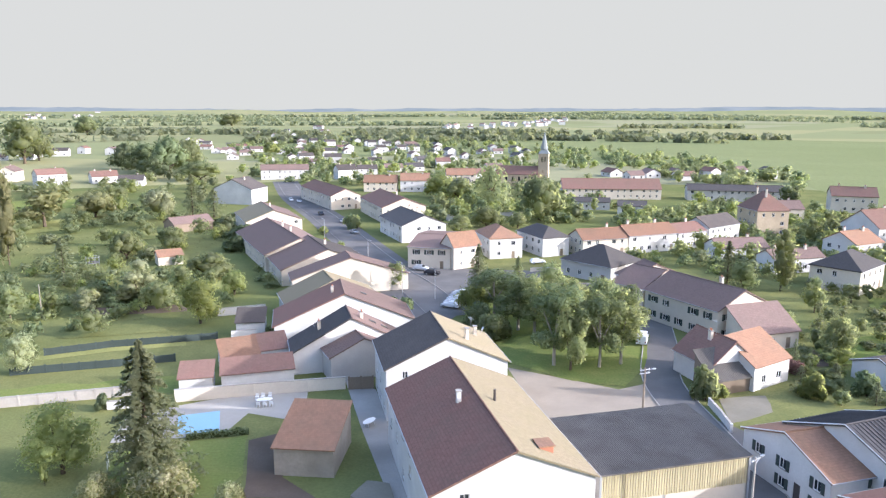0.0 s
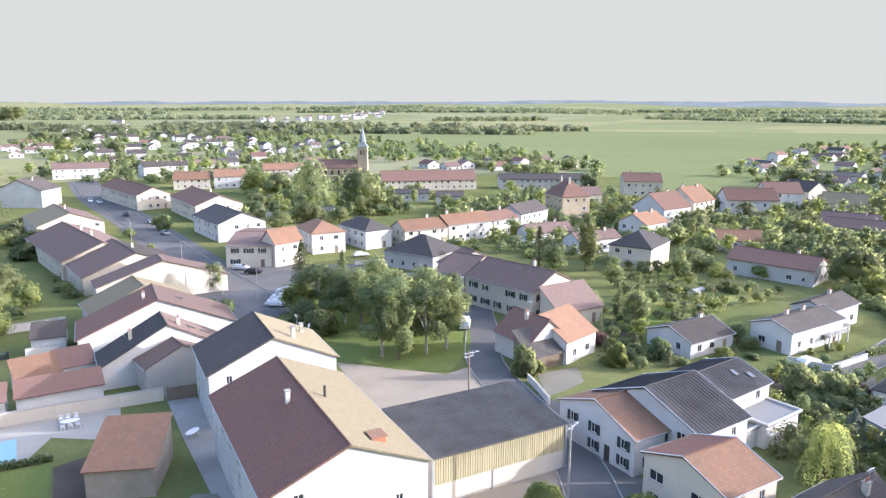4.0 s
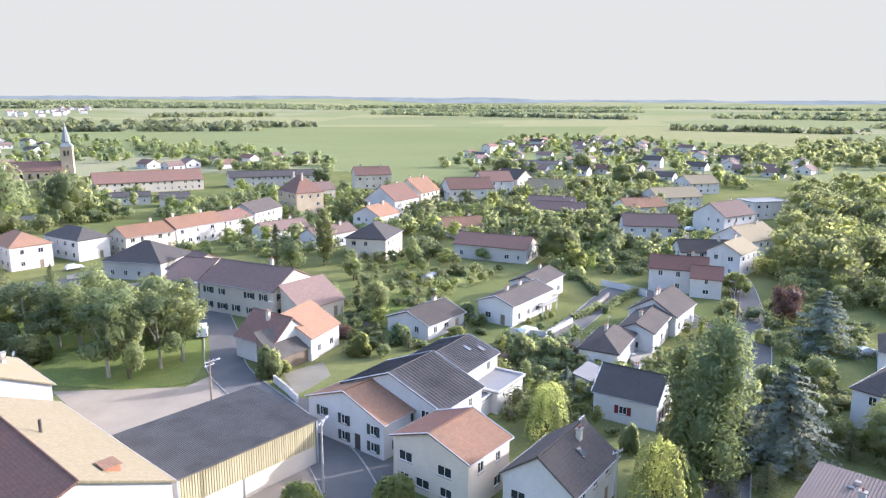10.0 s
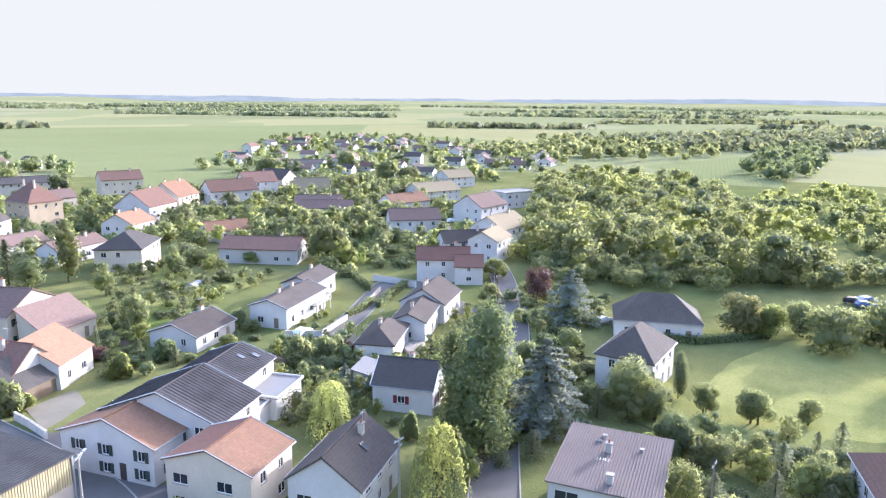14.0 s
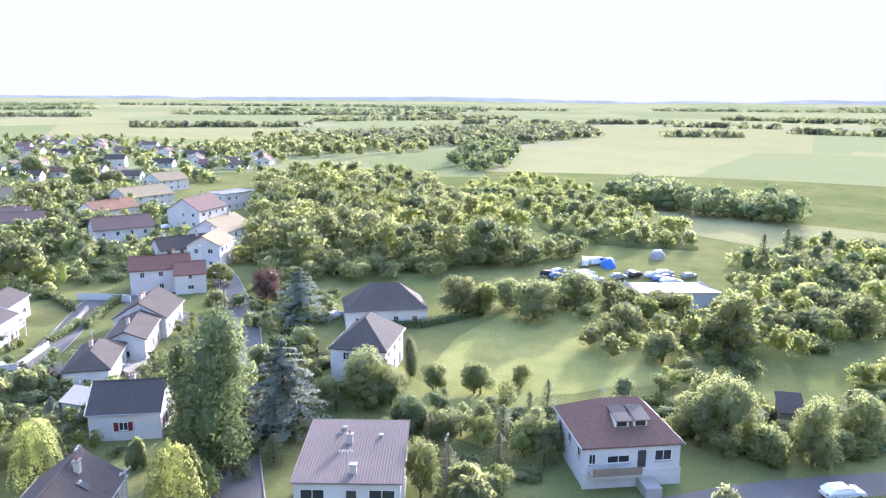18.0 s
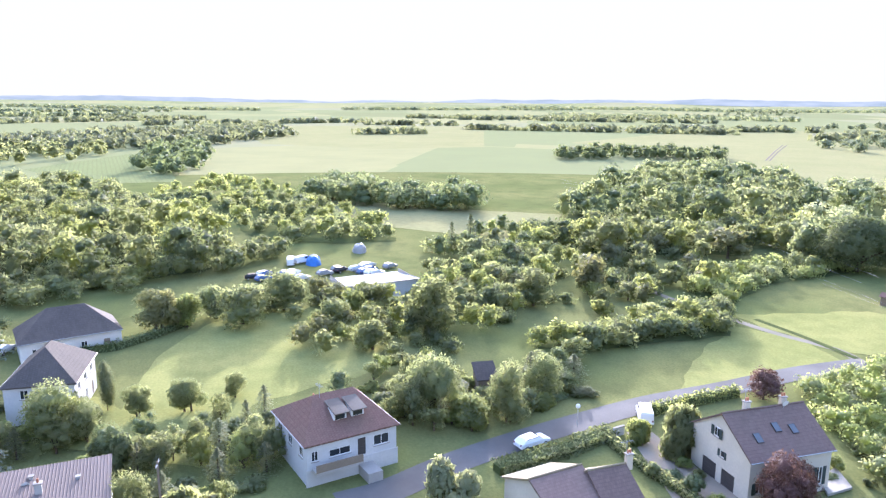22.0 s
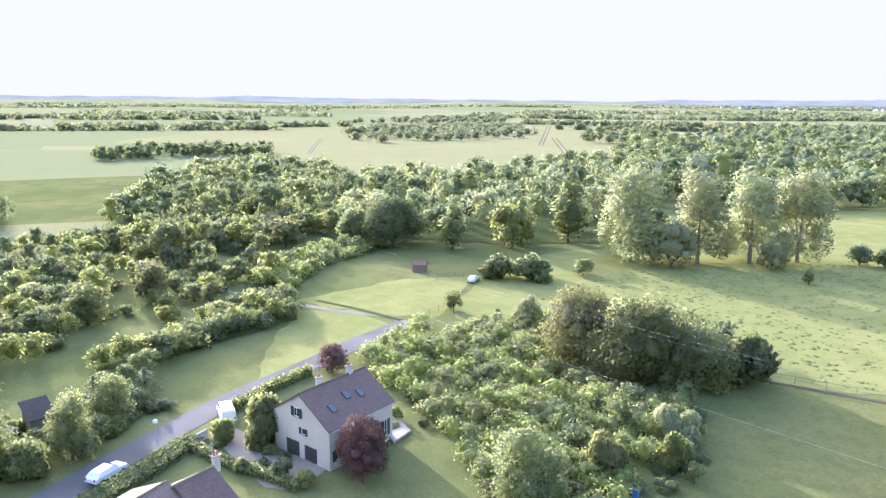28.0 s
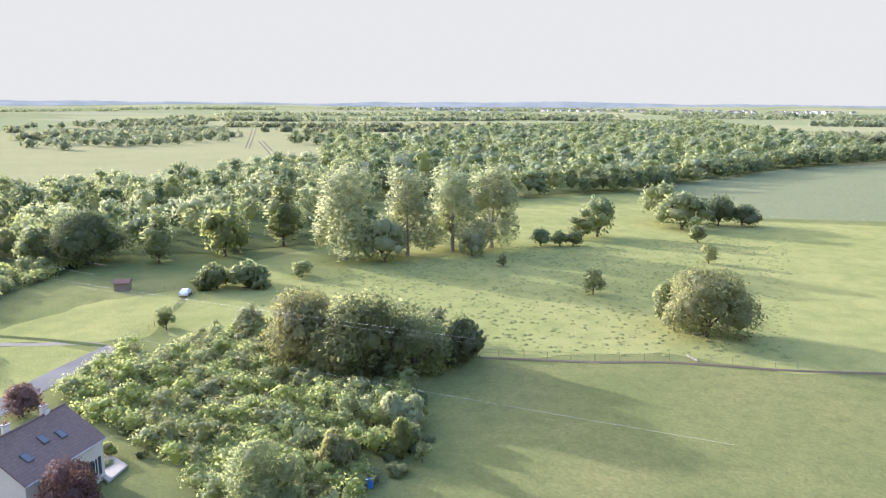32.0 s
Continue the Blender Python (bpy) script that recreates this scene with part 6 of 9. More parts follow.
house(64.6, 24.5, -77.3, 10.9, 12.3, 5.9, 6.7, "shed", cover=MAUVE, ribs=0.3, label="white house with low-pitched mauve corrugated roof", holes={"S": [(3.4, 3.9, 2.4, 1.1, "window"), (-0.4, 2.9, 1.0, 2.0, "darkdoor"), (-3.4, 3.9, 2.6, 1.1, "window")]}, chimneys=((0.5, -4.4, 0.8, 0.6, 0.5, GREY_WALL, 0), (-1.5, 4, 0.6, 0.35, 0.35, GREY_WALL, 0), (2.6, 2.5, 0.3, 0.3, 0.3, METAL, 0), (-0.6, 1.2, 0.8, 0.6, 0.5, GREY_WALL, 1)))
red_house = house(80.4, -2.2, 20.6, 11.3, 11.8, 5.0, 8.3, "hip", cut=0.6, cover=RED, label="white house with red-brown hipped roof and two dormers", chimneys=((0.2, 2.4, 0.9),), holes={"W": [(-3.6, 2.9, 2.0, 1.3, "window"), (-1.1, 2.2, 1.0, 2.1, "darkdoor"), (1.6, 2.9, 2.6, 0.9, "window"), (4.6, 2.9, 0.8, 1.2, "window")], "N": [(-3.5, 2.9, 1.2, 1.2, "window"), (0.0, 2.9, 1.2, 1.2, "window"), (3.5, 2.9, 1.2, 1.2, "window")]})
for y_ in (0.7, -1.5):
    dm = part("dormer", boxed((-3.5, y_ - 0.8, 6.0), (-0.6, y_ + 0.8, 7.25)), TRIM, red_house)
    part("dormer_roof", boxed((-3.65, -0.92, -0.06), (0.2, 0.92, 0.06)), SHEET, dm, m=pose(-0.6, y_, 7.75, 0, -8, 0))
    part("dormer_window", boxed((-3.53, y_ - 0.6, 6.3), (-3.51, y_ + 0.6, 7.1)), GLASS, dm)
part("plinth", boxed((-5.5, -5.7, -0.3), (-5.33, 5.7, 2.0)), GREY_WALL, red_house)
part("stair", boxed((-8.2, -2.4, -0.2), (-5.5, -0.6, 1.2)), CONCRETE, red_house)
part("balcony", boxed((-6.9, -0.6, 2.0), (-5.5, 5.0, 2.2)), CONCRETE, red_house)
part("railing", boxed((-6.9, -0.6, 2.2), (-6.8, 5.0, 3.1)), WOOD, red_house)
house(126.9, 41.4, -66.1, 15.8, 10.1, 3.4, 7.6, "hip", cover=GREYTILE, label="low house with taupe hipped roof")
house(101.5, 35.8, 3.1, 12.1, 9.2, 5.4, 9.2, "hip", cover=GREYTILE, label="white house with grey hipped roof above its basement")
house(67.1, -49.9, -84.0, 11.2, 10.5, 5.0, 8.4, holes={"W": [(1.6, 0.0, 2.4, 2.0, "darkdoor"), (-1.6, 0.0, 2.2, 2.0, "darkdoor"), (-0.4, 3.2, 0.7, 0.8, "window")], "S": [(3.9, 1.0, 1.0, 1.3, "window"), (-0.8, 0.9, 0.9, 2.1, "window"), (-2.6, 0.9, 0.9, 2.1, "window"), (-4.0, 0.9, 0.8, 2.1, "window")]}, attic=(("W", 0.6, 5.3, 0.9, 1.1),), cover=BROWN, wall=CREAM, label="cream gabled house with dark brown roof", skylights=((-3, -3), (0, -2.2), (2, -2.6)), chimneys=((-2, 0.4, 1.0), (3, 0.4, 1.0)), shutters=SHUT_DARK)
# house and wing: slope towards the sun painted lighter by using TAN
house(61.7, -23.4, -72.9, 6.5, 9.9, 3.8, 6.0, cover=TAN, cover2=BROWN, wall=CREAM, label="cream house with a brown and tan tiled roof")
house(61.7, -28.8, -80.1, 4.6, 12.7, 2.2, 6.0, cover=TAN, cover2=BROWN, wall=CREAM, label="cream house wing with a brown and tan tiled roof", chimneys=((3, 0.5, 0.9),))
house(98.3, 169.0, 40.7, 15.6, 12.1, 5.8, 9.3, "hip", cover=SLATE, wall=CREAM, label="square cream house with dark slate hipped roof")
house(52.0, 137.2, 118.2, 19.2, 14.2, 6.0, 9.3, cover=BROWN, wall=CREAM, shutters=SHUT_DARK, label="long cream farmhouse with brown tiled roof", chimneys=((-3, -1, 1.4),))
house(44.9, 150.8, 129.4, 8.4, 16.6, 6.0, 8.9, cover=BROWN, wall=CREAM, label="cream house in a row with brown tiled roof")
house(58.2, 124.5, 17.3, 11.7, 6.5, 3.2, 7.2, "shed", cover=BROWN, wall=CREAM, label="lean-to outbuilding with brown tiles")
house(41.0, 180.7, 132.6, 15.9, 14.4, 4.3, 8.3, "hip", cover=SLATE, wall=GREY_WALL, label="grey house with broad slate roof")
house(47.8, 160.8, 104.9, 5.9, 14.9, 5.0, 8.0, cover=BROWN, wall=CREAM, label="narrow cream house with brown roof")
house(43.5, 108.7, 108.6, 9.6, 9.1, 3.6, 7.4, cover=RED, label="white house with maroon tiled roof", chimneys=((0, 1, 1.2),))
house(49.6, 107.0, 32.6, 9.5, 6.1, 3.9, 7.5, "shed", cover=ORANGE, label="cream block with sloping orange tiled roof")
house(46.6, 210.9, 17.1, 15.4, 10.0, 5.0, 7.6, cover=ORANGE, wall=CREAM, label="cream terraced house with orange tiled roof", chimneys=((3, 0.5, 1.2),), gap=2.6, group="terrace above the green")
house(62.0, 216.4, 21.3, 18.0, 10.0, 5.4, 8.1, cover=ORANGE, wall=WHITE, label="white terraced house with orange-brown tiled roof", chimneys=((-6, 0.5, 1.3), (4, 0.5, 1.2)), gap=2.6, group="terrace above the green")
house(75.4, 222.3, 28.4, 12.6, 10.0, 5.2, 7.6, cover=RED, wall=WHITE, label="white terraced house with red-brown tiled roof", chimneys=((2, 0.5, 1.2),), gap=2.6, group="terrace above the green")
house(88.1, 231.0, 36.6, 17.6, 10.5, 5.8, 8.9, cover=GREYTILE, label="white house with grey roof")
house(111.7, 246.6, 95.3, 14.1, 12.0, 8.9, 14.9, "hip", cover=RED, wall=ASHLAR, label="tall stone manor house with red hipped roof", chimneys=((-3, 1, 1.8), (3, 1, 1.8)))
house(-1.4, 201.8, -10.8, 12.2, 27.8, 5.8, 7.2, cover=BROWN, wall=CREAM, shutters=SHUT_DARK, label="cream corner house on the square with brown roof")
house(4.7, 191.7, 32.6, 9.3, 7.3, 6.0, 9.6, cover=ORANGE, wall=CREAM, label="cream house on the square with orange roof")
house(16.3, 209.1, 104.5, 15.2, 10.6, 6.0, 8.9, "hip", cover=ORANGE, label="white house with red hipped roof")
house(30.1, 212.8, 112.4, 16.4, 9.6, 5.6, 8.3, "hip", cover=SLATE, label="white house with dark blue slate roof")

# ---- the row along the main street ----
house(-15.9, 115.1, -74.9, 8.0, 20.0, 3.6, 9.0, cover=BROWN, cover2=SLATE, label="deep white terraced house with brown and slate roof", skylights=((0, 4), (0, 6)), chimneys=((1, 2, 1.0), (0, -5, 1.2)), group="houses along the main street", auto=False)
house(-19.3, 131.8, -78.0, 12.3, 26.3, 3.6, 9.2, cover=BROWN, cover2=MAROON, label="deep terraced house with red tiled roof", skylights=((0, 4),), chimneys=((1, -2, 1.0),), group="houses along the main street", auto=False)
house(-24.2, 145.2, -68.8, 10.1, 20.0, 4.0, 8.2, cover=TAN, wall=GREY_WALL, label="deep terraced house with weathered roof", group="houses along the main street", auto=False)
house(-22.6, 165.4, -73.5, 8.5, 27.9, 4.0, 8.6, cover=BROWN, wall=CREAM, label="deep cream terraced house with brown roof", group="houses along the main street", auto=False)
house(-33.0, 182.6, -66.4, 22.4, 24.0, 4.0, 8.4, cover=GREYTILE, cover2=BROWN, wall=CREAM, label="terraced house with dark grey and brown roof", chimneys=((0, 2, 1.0),), group="houses along the main street")
house(-47.5, 206.5, -64.0, 41.6, 20.0, 4.5, 8.4, cover=BROWN, wall=CREAM, label="terraced houses with long brown roof", chimneys=((-4, 1, 1.2), (6, 1, 1.2)), group="houses along the main street")
house(-64.1, 256.2, -66.4, 27.3, 20.0, 4.5, 8.2, cover=BROWN, cover2=TAN, wall=CREAM, label="terraced house with brown roof", chimneys=((0, 1, 1.2),), group="houses along the main street")
house(-94.1, 328.8, -105.3, 14.9, 20.0, 7.0, 11.5, cover=GREYTILE, label="big white gabled house", auto=False, chimneys=((0, 2, 1.2),))
house(-21.1, 286.3, -69.9, 35.6, 18.0, 6.0, 9.4, cover=RED, wall=CREAM, label="white house with maroon tiled roof beside the street", chimneys=((6, 0.5, 1.6),), group="houses along the main street")
house(-10.8, 239.8, -68.4, 24.9, 16.0, 5.6, 8.8, cover=SLATE, label="white house with slate roof beside the street", chimneys=((-4, 0.5, 1.2), (4, 0.5, 1.4)), group="houses along the main street")
house(-52.9, 327.0, -63.5, 48.1, 14.0, 6.0, 9.0, cover=RED, wall=CREAM, label="pink-cream house with red roof beside the street", group="houses along the main street")

# ---- outbuildings and garden huts ----
house(-15.8, 81.0, -5.2, 7.6, 9.9, 3.6, 5.6, "shed", cover=ORANGE, wall=STONE, label="old stone hut with sloping orange tiled roof", auto=False, name="stone_hut", category="hut")
house(-29.0, 105.3, 16.4, 11.3, 4.5, 2.7, 4.0, "shed", cover=RED, label="low white garage row with red tiled roof", auto=False, name="garage", category="garage")
house(-37.7, 103.0, 12.9, 5.3, 4.5, 2.6, 3.9, "shed", cover=RED, label="low garage with red tiled roof", auto=False, name="garage", category="garage")
house(-29.3, 115.3, 24.7, 5.7, 4.5, 2.8, 4.6, "shed", cover=RED, label="low white annex with red tiles", auto=False, name="annex", category="annex")
house(-34.0, 112.5, 25.5, 6.5, 4.6, 2.6, 4.6, "shed", cover=ORANGE, label="white garden room with orange tiles", auto=False, name="garden_room", category="annex")
house(-36.6, 130.3, 7.8, 5.7, 4.5, 3.0, 4.8, "shed", cover=GREYTILE, label="small white hut with dark roof", auto=False, name="garden_hut", category="hut")
house(-13.8, 110.3, -65.6, 6.5, 11.5, 4.2, 6.8, cover=BROWN, wall=GREY_WALL, label="grey rendered outbuilding with brown roof", auto=False)

# ---- houses further off ----
house(-226.8, 409.1, 44, 16, 11, 6, 9, cover=RED, wall=WHITE, label="white house with red roof", near=False, chimneys=((3.5, 0.6, 1.0),))
house(-200.7, 419.5, 36, 15, 11, 4, 7, cover=RED, wall=WHITE, label="white bungalow with red roof", near=False, chimneys=((-4.5, 0.5, 1.1), (3.8, -0.5, 0.9)))
house(-177.2, 403.8, 14, 14, 10, 3.4, 6, cover=GREYTILE, wall=WHITE, label="white bungalow with grey roof", near=False, chimneys=((3.1, 0.6, 1.0),))
house(-260.9, 428.0, 101, 14, 11, 6, 9, cover=BROWN, wall=CREAM, label="cream gabled house with brown roof", near=False, chimneys=((3.1, 0.6, 1.0),))
house(-91.4, 251.7, 45, 15, 9, 3, 5, cover=BROWN, wall=WOOD, label="low wooden barn with brown roof", near=False, auto=False, name="garden_barn", category="barn")
house(-76.7, 194.3, 32, 7, 6, 2.6, 4, cover=ORANGE, wall=CREAM, label="garden house with orange roof", near=False)
house(-99.6, 446.4, 13, 29.5, 10, 6, 9, cover=BROWN, wall=WHITE, label="long white row house with brown roof", near=False, chimneys=((6.5, 0.6, 1.0),))
house(-61.7, 447.4, 28, 13, 10, 6, 9, cover=GREYTILE, wall=WHITE, label="white house with grey roof", near=False, chimneys=((-3.9, 0.5, 1.1), (3.2, -0.5, 0.9)))
house(-49.3, 458.7, 11, 13, 9, 5.6, 8, cover=GREYTILE, wall=WHITE, label="white house with grey roof", near=False, chimneys=((-3.9, 0.5, 1.1), (3.2, -0.5, 0.9)))
house(-33.4, 379.3, 0, 18.0, 11, 5, 8.5, cover=ORANGE, wall=CREAM, label="cream house with orange roof", near=False, chimneys=((-5.4, 0.5, 1.1), (4.5, -0.5, 0.9)))
house(-15.2, 379.7, 2, 16, 11, 6, 9.5, cover=ORANGE, wall=WHITE, label="white house with orange roof", near=False, chimneys=((-4.8, 0.5, 1.1), (4.0, -0.5, 0.9)))
house(10.1, 425.1, 4, 18.0, 11, 5, 8.5, cover=ORANGE, wall=CREAM, label="cream hall with orange roof", near=False, chimneys=((4.0, 0.6, 1.0),))
house(82.0, 350.7, -3, 48, 14, 5, 9.5, cover=RED, wall=CREAM, label="long school building with red roof", near=False, chimneys=((10.6, 0.6, 1.0),))
house(81.0, 355.2, 85, 7, 7, 3.6, 6.6, cover=RED, wall=WHITE, label="white gabled wing of the school", near=False)
house(87.9, 354.0, 84, 7, 7, 3.6, 6.6, cover=RED, wall=WHITE, label="white gabled wing of the school", near=False)
house(94.5, 352.9, 83, 7, 7, 3.6, 6.6, cover=RED, wall=WHITE, label="white gabled wing of the school", near=False)
house(139.9, 341.9, -12, 44, 12, 5, 7.5, cover=SLATE, wall=GREY_WALL, label="long blue-grey school building", near=False, chimneys=((9.7, 0.6, 1.0),))
house(175.7, 304.5, -20, 18.0, 13, 7, 10.5, cover=RED, wall=CREAM, label="cream hall with red hipped roof", near=False, chimneys=((-5.4, 0.5, 1.1), (4.5, -0.5, 0.9)))
house(135.8, 285.1, -0, 16, 10, 4, 7, cover=BROWN, wall=CREAM, label="cream house with brown roof", near=False, chimneys=((3.5, 0.6, 1.0),))
house(137.3, 222.8, 23, 16, 14, 7, 12, cover=RED, wall=WHITE, label="tall pale house with red roof", near=False, chimneys=((3.5, 0.6, 1.0),))
house(116.9, 199.7, 25, 12, 11, 6, 9, cover=ORANGE, wall=WHITE, label="pale house with orange roof", near=False, chimneys=((-3.6, 0.5, 1.1), (3.0, -0.5, 0.9)))
house(153.0, 230.1, 26, 14.8, 13, 8, 13, cover=ORANGE, wall=CREAM, label="tall pink house with tan roof", near=False, chimneys=((-4.4, 0.5, 1.1), (3.7, -0.5, 0.9)))
house(181.4, 234.6, -18, 19.7, 13, 7, 11, cover=RED, wall=WHITE, label="white house with many roof windows", near=False, chimneys=((4.3, 0.6, 1.0),))
house(202.7, 243.4, -20, 14.8, 13, 8, 12, cover=RED, wall=WHITE, label="tall white house with red roof", near=False, chimneys=((3.3, 0.6, 1.0),))
house(223.8, 253.9, -81, 15, 12, 7, 11, cover=GREYTILE, wall=CREAM, label="cream house with grey roof", near=False, chimneys=((3.3, 0.6, 1.0),))
house(137.4, 180.9, -17, 14, 9, 3, 5.6, cover=ORANGE, wall=CREAM, label="low house with orange roof", near=False, chimneys=((3.1, 0.6, 1.0),))
house(123.9, 147.0, -60, 21.3, 11, 4, 6.5, cover=RED, wall=GREY_WALL, label="long low house with wine-red roof", near=False, chimneys=((4.7, 0.6, 1.0),))
house(191.1, 194.2, -50, 18.0, 10, 4, 7, cover=BROWN, wall=WHITE, label="white house with brown roof", near=False, chimneys=((-5.4, 0.5, 1.1), (4.5, -0.5, 0.9)))
house(219.6, 227.1, -49, 16, 10, 5, 9, cover=TAN, wall=CREAM, label="cream house with tan roof", near=False, chimneys=((3.5, 0.6, 1.0),))
house(93.5, 187.7, 14, 16, 8, 4, 6, cover=BROWN, wall=WHITE, label="white low house with brown roof", near=False, chimneys=((-4.8, 0.5, 1.1), (4.0, -0.5, 0.9)))
house(86.0, 205.1, 7, 16, 9, 3.5, 5.8, cover=BROWN, wall=WHITE, label="low white house with brown roof", near=False, chimneys=((3.5, 0.6, 1.0),))
house(78.8, 295.2, -15, 12, 8, 3.6, 5.5, cover=SLATE, wall=WHITE, label="low house with slate roof", near=False, chimneys=((2.6, 0.6, 1.0),))
house(64.8, 310.3, -12, 16.4, 9, 3.5, 5.0, cover=SLATE, wall=WHITE, label="low white hall with grey roof", near=False, chimneys=((3.6, 0.6, 1.0),))
house(175.7, 136.8, -42, 16.4, 10, 6, 9, cover=BROWN, wall=WHITE, label="white house with brown roof", near=False, chimneys=((3.6, 0.6, 1.0),))
house(248.1, 182.7, -19, 21.3, 14, 4.5, 8, cover=TAN, wall=WHITE, label="white house with wide tan roof", near=False, chimneys=((4.7, 0.6, 1.0),))
house(216.3, 172.9, -16, 18.0, 11, 4, 7, cover=ORANGE, wall=WHITE, label="white house with orange roof", near=False, chimneys=((-5.4, 0.5, 1.1), (4.5, -0.5, 0.9)))
house(296.9, 204.7, -20, 16.4, 14, 5, 8.5, cover=TAN, wall=WHITE, label="white house with tan roof", near=False, chimneys=((3.6, 0.6, 1.0),))
house(160.3, 106.9, -41, 14, 10, 5, 7.5, cover=GREYTILE, wall=WHITE, label="white house with grey roof", near=False, chimneys=((-4.2, 0.5, 1.1), (3.5, -0.5, 0.9)))
house(161.8, 99.7, 12, 12, 9, 6, 8.5, cover=TAN, wall=WHITE, label="white gabled house with tan roof", near=False, chimneys=((2.6, 0.6, 1.0),))
house(181.0, 107.9, 1, 16, 12, 6, 9.5, cover=TAN, wall=WHITE, label="white gabled house with pale roof", near=False, chimneys=((-4.8, 0.5, 1.1), (4.0, -0.5, 0.9)))
house(214.2, 136.2, -3, 16.4, 13, 6, 10, cover=BROWN, wall=WHITE, label="white modern house with dark roof", near=False, chimneys=((3.6, 0.6, 1.0),))
house(137.0, 97.4, -55, 13, 9, 5.4, 7.8, cover=MAROON, wall=WHITE, label="cream house with a gabled porch and maroon roof", near=False, chimneys=((2.9, 0.6, 1.0),))
house(137.8, 90.5, -57, 7, 8, 4.4, 6.6, cover=MAROON, wall=WHITE, label="cream garage wing with maroon roof", near=False)
house(188.1, 187.2, -50, 19.7, 10, 3.5, 6, cover=BROWN, wall=CREAM, label="cream house with brown roof", near=False, chimneys=((4.3, 0.6, 1.0),))
house(317.4, 333.8, -54, 24.6, 16, 4, 5.5, cover=SLATE, wall=WHITE, label="wide white house with dark roof", near=False, chimneys=((5.4, 0.6, 1.0),))
house(155.4, -13.9, -74.2, 17.2, 12.3, 3.6, 2.6, "shed", cover=PALE_SHEET, ribs=0.6, label="long white hangar in the breakers yard", auto=False, name="hangar", category="hangar")
house(61.3, 74.2, 21, 8.0, 8.5, 3.2, 3.4, "flat", cover=GREY_SHEET, label="white annex with a flat grey roof", auto=False, name="annex", category="annex")
house(56.8, 72.3, 21, 6.5, 6.0, 2.8, 3.0, "flat", cover=GREY_SHEET, label="low white annex with a grey sheet roof", auto=False, name="annex", category="annex")
house(96.4, -24.9, -87.9, 3.4, 3.5, 2.4, 4.0, "shed", cover=GREYTILE, wall=WOOD, label="grey wooden garden shed", auto=False, name="garden_shed", category="shed")
house(76.2, 68.1, 21, 6.0, 3.2, 2.5, 3.2, "shed", cover=GREY_SHEET, label="white glazed conservatory against the house wall", name="conservatory", category="conservatory")
house(42.9, 103.7, 19.4, 7.5, 5.0, 2.3, 5.9, "shed", cover=SHEET, ribs=0.3, wall=WOOD, label="corrugated carport lean-to against the wall", auto=False, name="carport", category="carport")
house(252.4, 144.8, -20, 16.0, 10, 6.4, 6.6, "flat", cover=GREY_SHEET, wall=WHITE, label="white flat-roofed modern cube house", near=False)

# ---- church ----
church(55.7, 397.0, -15)

# ---- vehicles ----
car(-6.0, 185.9, -20, "silver", 4.2, "car", group="cars parked on the square")
car(-2.9, 180.6, -18, "black", 4.2, "car", group="cars parked on the square")
car(1.6, 149.2, 151, "white", 4.2, "car", group="cars parked on the square")
car(2.3, 151.8, 151, "white", 4.2, "car", group="cars parked on the square")
car(2.9, 154.4, 151, "white", 4.2, "car", group="cars parked on the square")
car(3.5, 157.0, 151, "silver", 4.2, "car", group="cars parked on the square")
car(4.2, 159.6, 151, "white", 4.2, "car", group="cars parked on the square")
car(-16.3, 165.8, -74, "white", 4.2, "car", group="cars parked on the square")
car(-13.9, 167.8, -71, "red", 4.2, "car", group="cars parked on the square")
car(-72.2, 334.8, -73, "white", 4.2, "car", group="cars parked along the street")
car(-67.2, 328.7, -72, "silver", 4.2, "car", group="cars parked along the street")
car(-50.3, 288.5, -68, "black", 4.2, "car", group="cars parked along the street")
car(-38.8, 269.2, -76, "grey", 4.2, "car", group="cars parked along the street")
car(-31.1, 243.7, -57, "grey", 4.2, "car", group="cars parked along the street")
car(26.4, 194.9, 9, "white", 4.2, "car")
car(36.8, 125.8, 70, "white", 4.9, "van")
car(44.7, 143.0, -100, "black", 4.2, "car")
car(78.5, -26.5, -69, "white", 4.6, "car")
car(83.1, -43.9, -20, "white", 4.9, "van")
car(109.5, -123.3, -65, "white", 4.2, "car")
car(205.0, 147.6, 0, "grey", 4.2, "car", group="cars parked on the estate lane")
car(204.5, 142.0, -5, "white", 4.2, "car", group="cars parked on the estate lane")
car(214.5, 146.8, 0, "silver", 4.2, "car", group="cars parked on the estate lane")
car(227.9, 157.5, 8, "white", 4.2, "car", group="cars parked on the estate lane")
car(279.1, 170.6, 3, "white", 4.2, "car", group="cars parked on the estate lane")
car(152.6, 91.9, -102, "silver", 4.2, "car", group="cars parked on the estate lane")
car(125.9, 51.4, -14, "white", 4.2, "car")
car(86.1, 92.6, 11, "white", 4.2, "car")
car(139.1, 186.8, 9, "white", 4.2, "car")
car(173.9, 6.3, -45, "grey", 4.2, "old", group="wrecks in the breakers yard")
car(174.1, 11.3, -52, "silver", 4.2, "old", group="wrecks in the breakers yard")
car(173.0, -12.9, -41, "blue", 4.2, "old", group="wrecks in the breakers yard")
car(168.7, 2.0, -73, "silver", 4.2, "old", group="wrecks in the breakers yard")
car(167.5, 6.8, -73, "silver", 4.2, "old", group="wrecks in the breakers yard")
car(177.8, -13.3, -44, "silver", 4.2, "old", group="wrecks in the breakers yard")
car(169.7, 11.1, -61, "blue", 4.2, "old", group="wrecks in the breakers yard")
car(173.1, 5.8, -40, "blue", 4.2, "old", group="wrecks in the breakers yard")
